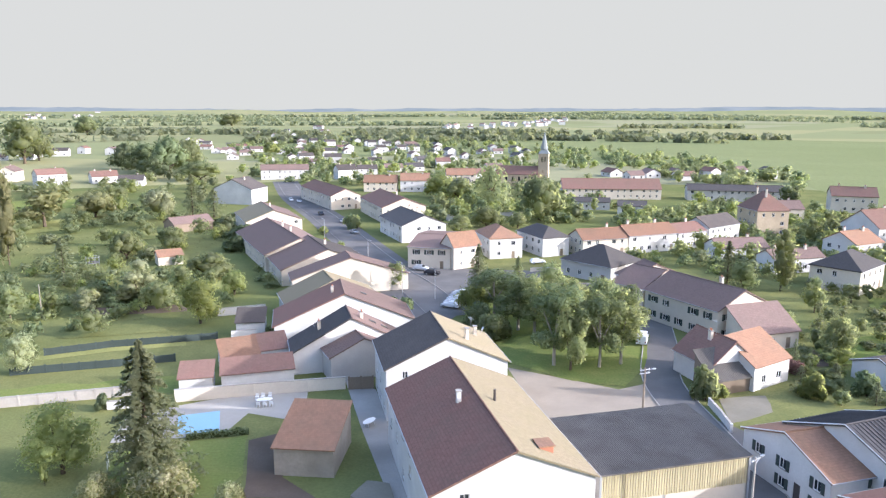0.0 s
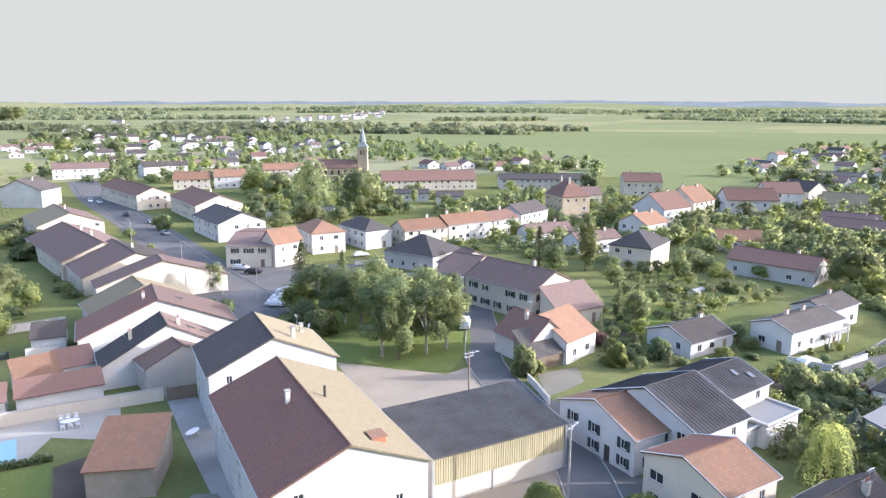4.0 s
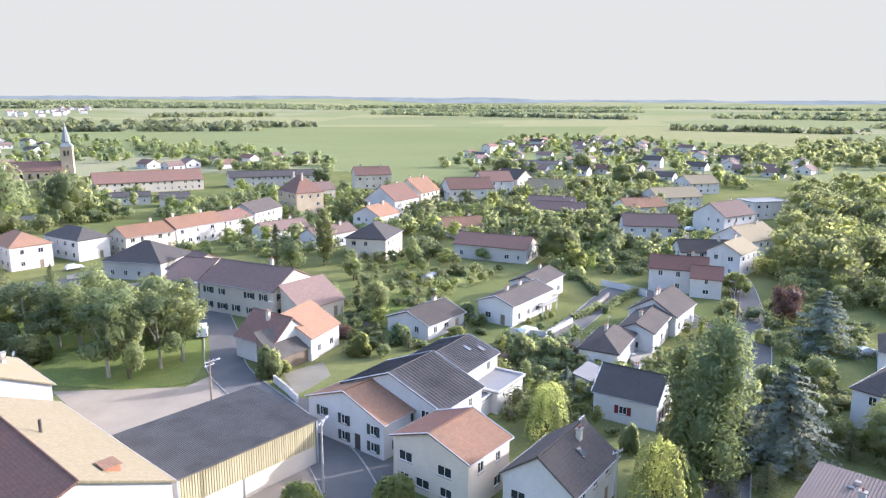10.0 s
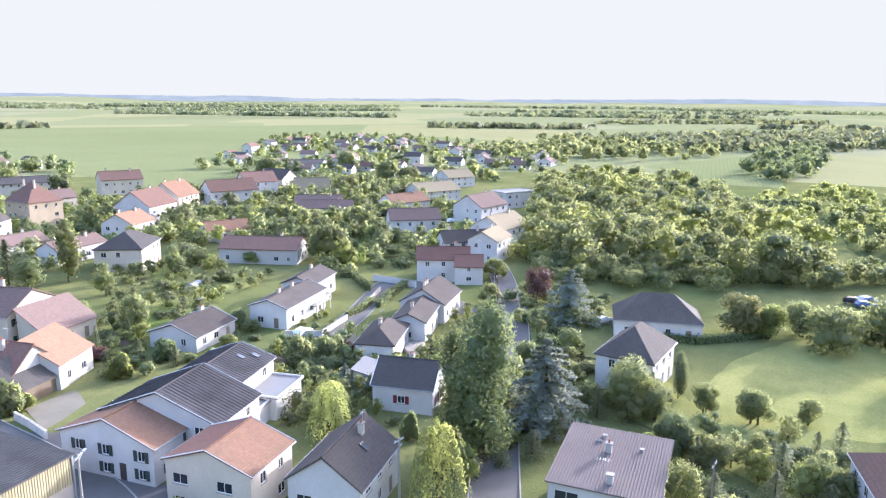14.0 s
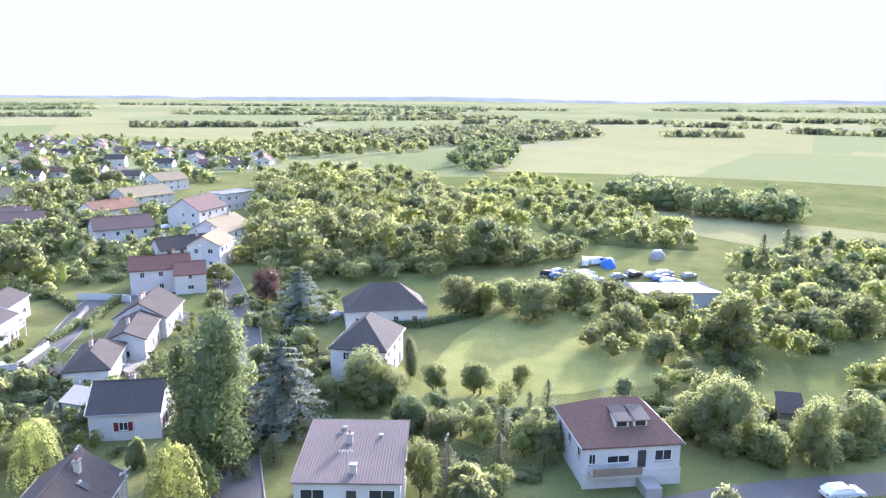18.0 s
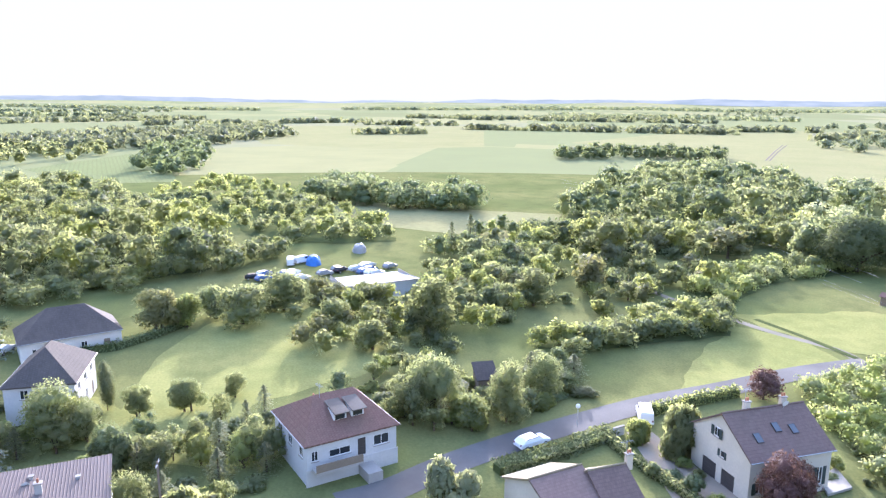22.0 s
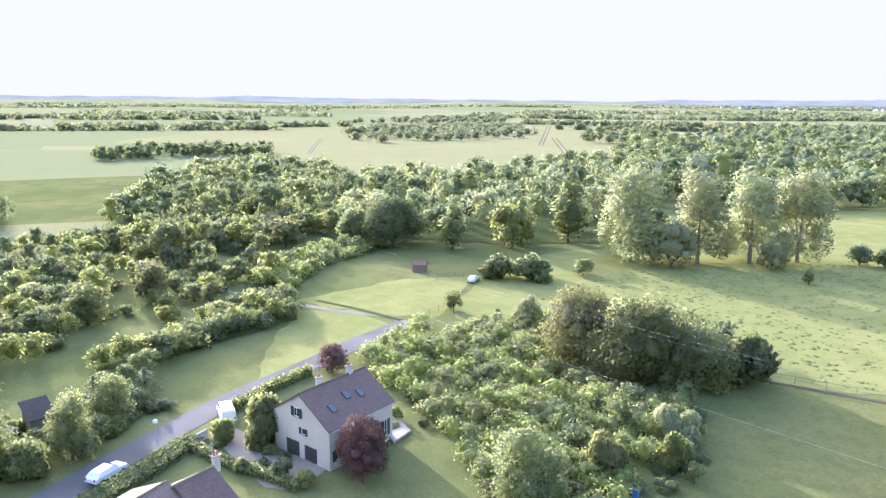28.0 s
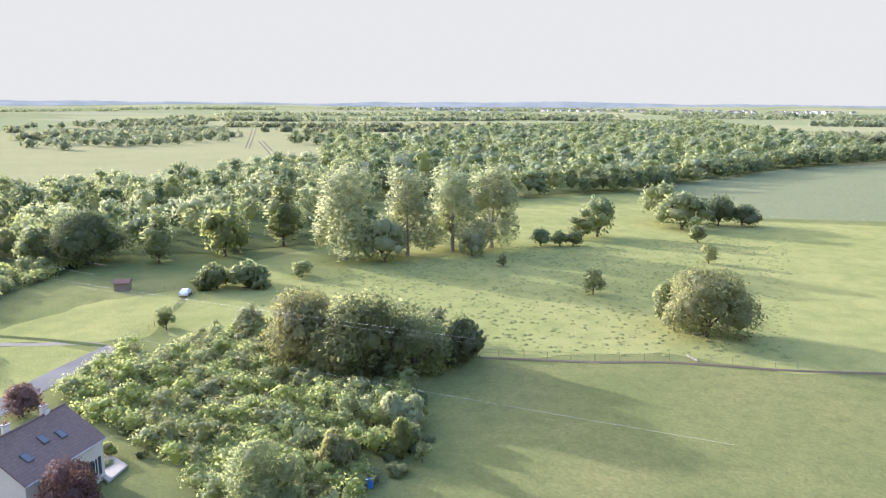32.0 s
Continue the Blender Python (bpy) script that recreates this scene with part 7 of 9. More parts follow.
car(179.6, -14.8, -43, "silver", 4.2, "old", group="wrecks in the breakers yard")
car(175.0, -14.7, -49, "blue", 4.2, "old", group="wrecks in the breakers yard")
car(171.8, 4.4, -39, "silver", 4.2, "old", group="wrecks in the breakers yard")
car(179.6, -13.8, -36, "silver", 4.2, "old", group="wrecks in the breakers yard")
car(172.8, -3.4, -64, "grey", 4.2, "old", group="wrecks in the breakers yard")
car(178.0, -20.1, -49, "grey", 4.2, "old", group="wrecks in the breakers yard")
car(175.6, -7.4, -39, "black", 4.2, "old", group="wrecks in the breakers yard")
car(176.2, -11.3, -55, "silver", 4.2, "old", group="wrecks in the breakers yard")
car(174.3, 10.9, -37, "blue", 4.2, "old", group="wrecks in the breakers yard")
car(177.1, -6.8, -44, "grey", 4.2, "old", group="wrecks in the breakers yard")
car(174.7, 4.4, -43, "white", 4.2, "old", group="wrecks in the breakers yard")
car(170.9, -16.0, -67, "silver", 4.2, "old", group="wrecks in the breakers yard")
car(171.4, 13.5, -84, "black", 4.2, "old", group="wrecks in the breakers yard")
car(171.6, -14.9, -63, "white", 4.2, "old", group="wrecks in the breakers yard")
car(186.6, 5.2, 3, "white", 6.5, "van", group="wrecks in the breakers yard")
car(187.7, 2.1, -51, "white", 5, "van", group="wrecks in the breakers yard")

# ---- poles, lamps and lines ----
utility_pole(27.3, 91.2, 8.0, "wooden utility pole at the edge of the yard", 20, lamp=True)
utility_pole(30.8, 64.8, 8.6, "pierced concrete utility pole with a street lamp", 40, lamp=True, mat=CONCRETE, arms=1)
utility_pole(-82.8, 141.1, 7.0, "bare pale wooden post in the garden", 10, mat=BARK_PALE, arms=0)
utility_pole(119.8, 71.6, 8.0, "wooden pole beside the lane", 0, arms=1)
utility_pole(66.8, 15.1, 8.0, "wooden pole beside the house", 0, arms=1)
utility_pole(52.7, 42.9, 8.0, "concrete pole beside the white house", 0, mat=CONCRETE, arms=1)
street_lamp(-39.3, 231.4, 7.0, 150)
street_lamp(-20.8, 192.1, 7.0, 316)
street_lamp(-9.6, 161.2, 7.0, 98)
street_lamp(39.9, 137.7, 7.0, 227)
street_lamp(128.3, 77.6, 7.0, 149)
street_lamp(150.9, 95.4, 7.0, 69)
street_lamp(-1.9, 156.2, 7.0, 128)
wire((279.9, -174.9, -15.2), (23.4, -71.2, 16.2), 1.2)
wire((281.5, -176.0, -14.4), (23.8, -72.2, 16.4), 1.2)
wire((274.0, -165.4, -24.8), (-2.7, -54.9, 16.7), 1.5)
wire((309.9, -113.4, 8.1), (265.9, -138.9, 9.8), 2.0, r=0.025)
wire((309.5, -114.4, 6.3), (262.8, -144.7, 10.9), 2.0, r=0.025)
wire((309.0, -115.9, 4.4), (258.4, -152.5, 10.1), 2.0, r=0.025)
wire((265.9, -138.9, 9.8), (133.6, -120.6, 3.2), 2.0, r=0.015)
wire((258.4, -152.5, 10.1), (131.5, -122.9, 4.9), 2.0, r=0.015)

# ---- walls, fences and hedges ----
garden_wall([(-70.7, 91.9), (-63.7, 95.7), (-46.6, 100.4)], 1.5, CONCRETE, "long garden wall of concrete panels and pillars", posts=2.5)
garden_wall([(-39.3, 97.9), (-28.4, 100.5), (-20.6, 102.1), (-15.0, 103.2)], 1.9, CREAM, "rendered garden wall behind the pool")
garden_wall([(-48.0, 95.2), (-45.0, 95.8), (-42.8, 96.2)], 1.2, WHITE, "low white wall by the pool")
garden_wall([(-69.6, 108.3), (-55.0, 112.3), (-45.7, 115.1)], 1.3, SHUT_DARK, "dark mesh garden fence panels", cap=False, thick=0.06, posts=2.5)
garden_wall([(-69.3, 117.7), (-59.6, 122.3), (-47.5, 125.6), (-42.3, 127.3)], 1.3, SHUT_DARK, "dark mesh garden fence panels", cap=False, thick=0.06, posts=2.5)
garden_wall([(-47.0, 142.2), (-41.1, 144.4), (-37.8, 145.7)], 1.6, WHITE, "white rendered garden wall")
garden_wall([(-39.0, 125.1), (-34.6, 126.4)], 2.2, WHITE, "white rendered garden wall")
garden_wall([(38.7, 97.1), (38.7, 93.0), (38.4, 88.4)], 1.1, WHITE, "low white garden wall at the drive", posts=2)
garden_wall([(124.3, 109.0), (125.4, 103.2), (125.2, 96.7)], 1.4, WHITE, "white garden wall at the bend of the lane")
garden_wall([(35.9, 181.3), (28.4, 185.5), (23.2, 184.7)], 1.0, CREAM, "low wall beside the street")
garden_wall([(1.1, 274.9), (9.9, 275.8), (20.3, 279.2), (34.8, 286.3)], 2.2, GREY_WALL, "old grey garden wall behind the square")
garden_wall([(132.2, 162.2), (130.1, 169.8), (131.4, 178.6)], 1.8, CREAM, "cream rendered garden wall")
garden_wall([(186.9, 184.7), (193.6, 174.2), (196.3, 169.9)], 2.0, CREAM, "pale rendered garden wall")
garden_wall([(83.8, 94.5), (87.6, 89.4), (97.6, 92.5)], 1.0, WHITE, "white balustrade below the rockery", posts=1.2)
garden_wall([(101.5, 93.9), (111.8, 98.3), (118.4, 101.6)], 0.9, CREAM, "low garden wall along the lane")
garden_wall([(78.9, -37.5), (79.5, -39.2)], 1.2, WHITE, "white gate pillar wall")
fence([(36.7, -110.2), (28.4, -112.1), (17.0, -115.2), (5.3, -120.0), (-14.5, -123.7)], 1.3, 3.2, WOOD, "wire pasture fence on wooden posts", 2)
fence([(97.1, -90.9), (97.8, -99.7), (106.1, -120.1)], 1.3, 2.5, WOOD, "weathered wooden paddock fence", 2)
fence([(116.5, -117.9), (116.5, -124.5), (111.3, -124.9)], 1.3, 2.5, WOOD, "weathered wooden paddock fence", 2)
hedge([(72.8, -20.4), (76.0, -30.1), (79.5, -37.5)], 1.3, 2.6, LEAF_DARK, "low spreading dark green hedge along the lane", 90)
hedge([(84.1, -45.5), (86.2, -52.3), (88.0, -61.0)], 1.8, 1.4, LEAF_LIME, "sunlit clipped hedge along the lane")
hedge([(77.7, -36.3), (71.5, -37.3), (65.0, -39.1), (60.6, -40.1)], 1.2, 1.2, LEAF, "green hedge beside the drive")
hedge([(113.4, 56.8), (114.3, 54.4), (105.1, 46.4)], 1.7, 1.3, LEAF_DARK, "dark clipped garden hedge")
hedge([(121.8, 117.4), (124.2, 114.9), (116.6, 103.5)], 1.5, 1.4, LEAF_DARK, "clipped hedge round a garden")
hedge([(110.1, 96.9), (103.8, 94.4), (99.0, 93.8)], 1.4, 1.2, LEAF, "clipped hedge along the lane")
hedge([(107.7, 93.2), (118.7, 97.7), (125.1, 99.6)], 1.6, 1.4, LEAF_DARK, "dark clipped hedge along the lane")
hedge([(122.6, 39.4), (124.3, 33.4), (130.3, 27.9), (136.9, 23.2)], 1.6, 1.3, LEAF_DARK, "long dark hedge behind the bungalow")
hedge([(90.8, 142.0), (94.7, 134.0), (93.4, 128.0)], 1.6, 1.6, LEAF_DARK, "dark clipped garden hedge")
hedge([(101.1, 138.7), (103.2, 133.9)], 1.6, 1.6, LEAF, "dark clipped garden hedge")
hedge([(-33.4, 85.9), (-25.7, 87.6)], 0.9, 0.8, LEAF_DARK, "low clipped hedge beside the pool")
hedge([(-37.0, 129.1), (-32.0, 130.9)], 1.6, 2.0, LEAF_DARK, "rounded dark garden hedge")
hedge([(-75.4, 236.2), (-66.3, 231.0), (-63.0, 247.9)], 2.2, 3, LEAF_DARK, "high dark garden hedge")
hedge([(-67.5, 216.2), (-58.6, 209.2), (-55.8, 226.0)], 2.2, 3, LEAF_DARK, "high dark garden hedge")
hedge([(109.0, 56.6), (109.3, 47.8)], 1.6, 1.6, LEAF_DARK, "dark hedge beside the road")

# ---- small things ----
swing_set(-38.4, 78.4, 20)
garden_table(-26.0, 97.2, 15, "white garden table on the pool terrace")
garden_chair(-27.5, 98.8, 0)
garden_chair(-26.7, 99.0, 0)
garden_chair(-25.7, 99.2, 0)
garden_chair(-26.6, 96.0, 180)
garden_chair(-25.7, 96.2, 180)
garden_chair(-24.8, 96.4, 180)
garden_table(-10.0, 90.0, 60, "white plastic table on the grass by the barn")
poly_tunnel(93.3, 134.8, 25)
trampoline(-96.6, 191.2)
wheelie_bin(34.5, -64.5, 10)
wheelie_bin(33.6, -64.9, 15)
globe_lamp(82.7, -34.1)
tarp_heap(185.7, -0.8, "blue")
tarp_heap(199.6, -13.8, "white")
log(1.7, -121.9, 130)
log(0.9, -136.5, 200)
field_hut(125.8, -121.4, 30)
patch("terrace", [(64.7, -56.1), (66.5, -59.8), (62.2, -58.4), (61.4, -54.7)], PAVING, "pale terrace of the gabled house", 0.1, "terrace", 0.3)
patch("terrace", [(93.9, 74.5), (100.9, 76.1), (99.1, 73.4), (88.3, 68.2), (90.2, 72.1)], PAVING, "pale roof terrace beside the brown-roofed house", 0.1, "terrace", 0.5)
patch("rubble_heap", [(-10.2, 71.7), (-8.7, 75.0), (-6.1, 74.4), (-5.2, 70.8), (-7.5, 69.1)], GRAVEL, "heap of pale rubble", 0.04, "rubble", 0.3)
tufts([(89.8, -117.9), (91.8, -160.1), (52.6, -207.6), (-24.1, -260.1), (-14.3, -128.9), (33.4, -112.5)], 2600, 71, TUSSOCK, "tussocks of pasture grass")
tufts([(-82.9, 127.0), (-45.2, 142.2), (-73.5, 236.3), (-149.3, 235.2)], 900, 74, ROUGH_GRASS, "rough grass in the gardens")
patch("bare_ground", [(-25.2, 85.6), (-21.9, 87.6), (-18.7, 76.2), (-14.0, 71.7), (-22.1, 71.7)], SOIL, "bare dark earth beside the stone hut", 0.05, "ground")
garden_wall([(-14.4, 102.8), (-10.8, 103.3)], 2.0, WOOD, "brown wooden yard gate", 0.1, 1.4, False, "yard_gate")


def simple_house(x, y, rot, L, W, ze, zr, cover, label, group):
    """A small far-off house."""
    h = thing("house", label, "house", group, pose(x, y, rise(x, y), 0, 0, rot))
    bm = bmesh.new()
    hx, hy = L / 2 - 0.3, W / 2 - 0.4
    fr = side_frames(hx, hy)
    for s, (m, half) in fr.items():
        wall_with_holes(bm, m, half, -3.0, ze, [])
        if s in "EW":
            face(bm, *(m @ Vector(p) for p in ((half, 0, ze), (-half, 0, ze), (0, 0, zr - 0.2))))
    part("wall", bm, WHITE, h)
    for side in (1, -1):
        part("roof_slope", roof_slope(L, W, ze, zr, side), cover, h)
    for s in "NSEW":
        m, half = fr[s]
        way = (pose(0, 0, 0, 0, 0, rot) @ m).to_3x3() @ Vector((0, 1, 0))
        if way.x * x + way.y * y > 0:
            continue
        for u in ((-0.5, 0.5) if half > 4.5 else (0,)):
            put("window", shared("farwin", lambda: mesh_of(boxed((-0.6, -0.05, 1.0), (0.6, 0.03, 2.2)), GLASS)), h, m @ Matrix.Translation((u * half, 0, 0)))
    return h


def far_village(poly, n, seed, gap, label):
    """The roofs of a village far off, too small to tell apart."""
    rng = random.Random(seed)
    bm = bmesh.new()
    for x, y in sprinkle(poly, n, seed, gap):
        L, W, ze = rng.uniform(11, 24), rng.uniform(8, 12), rng.uniform(4, 8)
        m = pose(x, y, rise(x, y), 0, 0, rng.uniform(0, 180))
        for a, b, c, d, e, mt in ((-1, -1, 1, -1, ze, 0), (1, -1, 1, 1, ze, 0), (1, 1, -1, 1, ze, 0), (-1, 1, -1, -1, ze, 0)):
            face(bm, *(m @ Vector(p) for p in ((a * L / 2, b * W / 2, -4), (c * L / 2, d * W / 2, -4), (c * L / 2, d * W / 2, e), (a * L / 2, b * W / 2, e))), mat=mt)
        zr = ze + W * 0.3
        for s in (-1, 1):
            face(bm, *(m @ Vector(p) for p in ((-L / 2, s * W / 2, ze), (L / 2, s * W / 2, ze), (L / 2, 0, zr), (-L / 2, 0, zr))), mat=1)
            face(bm, *(m @ Vector(p) for p in ((s * L / 2, -W / 2, ze), (s * L / 2, W / 2, ze), (s * L / 2, 0, zr))), mat=0)
    return tagged(put("distant_village", mesh_of(bm, WHITE, BROWN)), label, "village", kind="stuff")


def estate(poly, n, seed, gap, turn, group):
    rng = random.Random(seed)
    for x, y in sprinkle(poly, n, seed, gap, FOOTPRINTS):
        L, W = rng.uniform(10, 15), rng.uniform(8.5, 10.5)
        ze = rng.choice((2.9, 3.0, 5.2))
        cover, word = rng.choice(((BROWN, "brown"), (GREYTILE, "grey"), (SLATE, "dark slate"), (RED, "red"), (BROWN, "brown")))
        simple_house(x, y, turn + rng.choice((0, 90)) + rng.gauss(0, 8), L, W, ze, ze + W * 0.27, cover, f"white detached house with {word} roof", group)
        FOOTPRINTS.append((x, y, L * 0.55))


estate([(-262.6, 820.9), (-116.4, 1016.6), (26.9, 763.2), (105.7, 766.5), (80.7, 582.7), (-2.4, 567.6), (-66.5, 577.9), (-125.8, 519.3), (-190.0, 606.9)], 66, 31, 15, 15, "houses at the back of the village")
estate([(301.5, 420.4), (503.7, 569.1), (600.1, 526.9), (555.5, 353.6), (449.1, 216.9), (380.5, 225.7), (303.8, 241.6), (286.0, 271.1), (299.3, 338.2)], 60, 32, 17, 20, "houses of the estate on the rise")
estate([(-320.2, 513.5), (-317.6, 602.5), (-206.9, 573.3), (-251.2, 784.9), (-321.0, 1005.0), (-376.9, 815.6), (-420.4, 676.8)], 16, 33, 20, 10, "houses beyond the orchards")
estate([(71.2, 459.5), (225.7, 495.0), (223.8, 452.4), (139.1, 435.9)], 9, 34, 20, 15, "houses by the school")
far_village([(-1735.9, 2892.9), (-2103.4, 4364.1), (-1458.0, 3124.6), (-1317.0, 2192.9)], 14, 35, 30, "white houses of a distant village")
far_village([(-7.5, 1752.1), (445.7, 2650.6), (361.6, 2052.6), (16.4, 1430.5)], 40, 36, 24, "white houses of a distant village")
far_village([(1437, -3301), (814, -3507), (312, -3586), (-101, -3599), (-542, -3559), (-474, -3114), (-88, -3149), (273, -3138), (712, -3068), (1258, -2888)], 130, 37, 24, "white houses of a village on the skyline")
wood("wood", [(1445, -3319), (818, -3526), (314, -3606), (-101, -3619), (-545, -3579), (-467, -3065), (-87, -3099), (269, -3088), (701, -3020), (1238, -2842)], 70, 7, 18, LEAF_HAZED, "trees among the skyline village", 38, per=30, size=1.5, gap=20)
estate([(-336.6, 1109.4), (-337.0, 1905.1), (-162.8, 1251.2), (-204.3, 908.1)], 14, 38, 20, 0, "houses at the edge of the village")
estate([(-62.1, 505.7), (16.6, 549.1), (61.6, 363.4), (2.2, 348.7)], 8, 93, 16, 15, "houses among the gardens")


# ---- gardens full of trees and shrubs ----
GREENS = [("round", LEAF, "leafy green garden tree"), ("round", LEAF_LIME, "bright green garden tree"), ("bush", LEAF, "leafy green garden shrub"), ("round", LEAF_DARK, "dark green garden tree"), ("bush", LEAF_DARK, "dark green garden shrub"),
          ("bush", LEAF_LIME, "bright green garden shrub"), ("spruce", NEEDLE, "dark garden conifer tree"), ("open", LEAF, "spreading green fruit tree")]
thicket([(-75.4, 114.9), (-149.3, 235.2), (-115.6, 273.6), (-69.7, 236.3), (-45.2, 142.2), (-61.8, 127.2)], 52, 41, (3,7.5), (4,8), "garden trees and shrubs of many greens", 330, 0.36, 4.4)
thicket([(-163.9, 258.9), (-268.9, 430.0), (-146.6, 433.0), (-108.5, 372.2), (-101.6, 259.9)], 62, 42, (4,8), (4,8), "garden trees and shrubs among the houses", 110, 0.75, 4.0)
thicket([(-139.8, 433.2), (-130.2, 575.8), (80.7, 582.7), (61.0, 438.2), (-52.9, 402.0)], 190, 43, (4, 8.5), (5, 9), "garden trees and shrubs among the houses", 70, 0.88, 4.8)
thicket([(-8.2, 262.8), (2.7, 384.4), (84.1, 416.7), (77.8, 310.9), (53.5, 267.1), (35.4, 259.6)], 150, 44, (3,7.5), (4,8), "garden trees and shrubs among the houses", 90, 0.75, 4.0)
thicket([(66.3, 130.0), (92.7, 175.3), (110.8, 168.5), (132.4, 145.1), (84.0, 114.5), (66.0, 106.4), (53.8, 98.8)], 78, 45, (2,5), (2,5), "garden trees and shrubs of many greens", 150, 0.45, 2.8)
thicket([(69.2, 277.0), (137.7, 336.3), (159.5, 281.3), (194.6, 215.4), (219.6, 178.8), (142.3, 111.0), (123.1, 118.2), (137.2, 167.2), (86.3, 169.8), (52.8, 198.7)], 330, 46, (2.5, 7.5), (3.5, 7.5), "garden trees and shrubs among the houses", 150, 0.6, 4.0)
thicket([(260.6, 369.5), (558.8, 631.5), (647.8, 568.9), (613.9, 391.1), (458.1, 209.7), (327.9, 194.0), (268.5, 213.3), (255.6, 288.8)], 300, 47, (5, 9), (6, 10), "garden trees and shrubs among the houses", 40, 1.0, 4.6)
thicket([(-262.6, 820.9), (-128.4, 1122.4), (146.7, 866.7), (228.5, 621.3), (194.9, 528.7), (72.8, 525.1), (-125.8, 519.3)], 280, 48, (4, 9), (6, 11), "garden trees and shrubs among the houses", 40, 1.0, 4.6)
thicket([(68.9, 89.0), (81.6, 92.1), (87.7, 81.1), (111.0, 81.0), (115.7, 76.0), (82.7, 53.8), (61.1, 56.4), (59.7, 67.6)], 125, 49, (1.5,4.5), (2,4), "garden trees and shrubs of many greens", 160, 0.44, 2.4)
bushes_between([(100.8, 54.8), (107.2, 47.9), (102.0, 33.0), (89.4, 25.6), (82.1, 38.3), (72.4, 35.6), (60.4, 41.1), (85.0, 51.4)], 56, 50, GREENS, (2, 5), (2.5, 5), 900, 0.4, 3)
bushes_between([(89.0, 20.3), (93.1, 6.8), (80.0, 4.5), (69.5, 8.8), (69.3, 14.9), (85.5, 24.0)], 44, 51, GREENS, (2.5, 5), (2.5, 5), 1000, 0.38, 3)
bushes_between([(97.4, -1.2), (111.7, -14.4), (98.2, -24.4), (107.8, -42.7), (91.1, -38.2), (82.4, -20.9), (83.5, -11.1)], 40, 52, GREENS, (2.5, 6), (3, 6), 1000, 0.42, 3)
thicket([(135.5, 23.3), (153.9, -6.7), (137.4, -21.9), (112.1, -23.8), (123.2, -15.7), (148.9, 0.9), (135.8, 16.6)], 31, 53, (3,6), (3.5,6), "garden trees and shrubs of many greens", 200, 0.50, 3.4)
thicket([(176.6, -27.7), (208.0, -82.4), (187.3, -114.7), (140.2, -87.2), (124.6, -48.8), (137.7, -28.8)], 78, 54, (3,7), (4,7.5), "garden trees and shrubs among the houses", 170, 0.62, 3.6)
thicket([(219.0, -48.1), (230.0, -78.3), (200.1, -71.7), (175.6, -50.3), (184.1, -28.3)], 28, 55, (4,8), (4,8), "garden trees and shrubs among the houses", 100, 0.75, 4.0)
bushes_between([(52.6, -88.2), (38.6, -90.7), (29.2, -76.0), (29.6, -63.9), (39.5, -58.7), (43.7, -65.2)], 30, 56, GREENS, (1.5, 4), (2.5, 4.5), 1000, 0.38, 2.6)
bushes_between([(70.7, -35.4), (59.6, -39.5), (62.3, -45.7), (59.9, -55.1), (65.3, -69.2), (75.4, -73.7), (79.3, -69.7)], 22, 57, GREENS, (1.2, 3), (1.5, 3), 900, 0.3, 2.4)
thicket([(80.3, -105.2), (70.8, -118.8), (45.3, -116.3), (35.9, -108.1), (38.8, -95.5), (55.0, -92.2)], 31, 58, (4,7), (5,8), "garden trees and shrubs of many greens", 260, 0.50, 3.0)
thicket([(102.8, 745.2), (216.1, 587.1), (226.9, 442.3), (188.2, 365.5), (158.3, 480.3), (72.8, 525.1)], 90, 59, (5, 9), (6, 10), "garden trees and shrubs among the houses", 50, 1.00, 4.8)
thicket([(-75.4, 114.9), (-117.9, 183.9), (-95.4, 215.9), (-60.1, 191.7), (-45.2, 142.2), (-61.8, 127.2)], 36, 61, (2,5), (3,6), "garden trees and shrubs of many greens", 170, 0.55, 3.4)
bushes_between([(53.8, 98.8), (62.6, 122.6), (77.6, 125.7), (84.0, 114.5), (83.2, 96.6), (59.9, 96.4)], 26, 62, GREENS, (1.5, 4), (2, 4.5), 800, 0.42, 3)
thicket([(76.6, 90.0), (90.8, 84.6), (96.2, 67.5), (72.7, 49.6), (71.0, 58.8), (67.9, 72.2)], 52, 63, (1.5,4.5), (2,4.5), "garden trees and shrubs of many greens", 150, 0.40, 2.4)
thicket([(111.0, 218.8), (159.5, 281.3), (237.5, 264.0), (248.0, 181.4), (177.5, 128.2), (139.5, 142.5), (124.6, 171.9)], 150, 64, (4, 9.5), (5, 9), "garden trees and shrubs among the houses", 170, 0.5, 4.5)
thicket([(150.6, 192.2), (239.4, 268.2), (288.6, 220.0), (232.7, 144.4), (155.9, 99.5), (147.6, 108.1), (137.0, 139.7)], 110, 65, (4, 9), (5, 9), "garden trees and shrubs among the houses", 170, 0.5, 4.5)
patch("garden_plot", [(-69.7, 114.9), (-58.6, 120.2), (-46.7, 123.4), (-48.1, 127.3), (-60.6, 124.6), (-71.6, 120.1)], PASTURE, "sunlit yellow-green garden grass", 0.052, "garden")
patch("garden_plot", [(-92.0, 141.8), (-81.3, 148.4), (-87.6, 160.5), (-100.2, 155.3)], PASTURE, "sunlit yellow-green garden grass", 0.057, "garden")
patch("garden_plot", [(-74.5, 142.0), (-54.6, 145.6), (-55.3, 150.9), (-76.5, 148.4)], SOIL, "bare dug vegetable plot", 0.062, "garden")
patch("garden_plot", [(-149.3, 235.2), (-133.7, 253.0), (-136.6, 280.7), (-168.0, 265.6)], PASTURE, "sunlit yellow-green garden grass", 0.067, "garden")
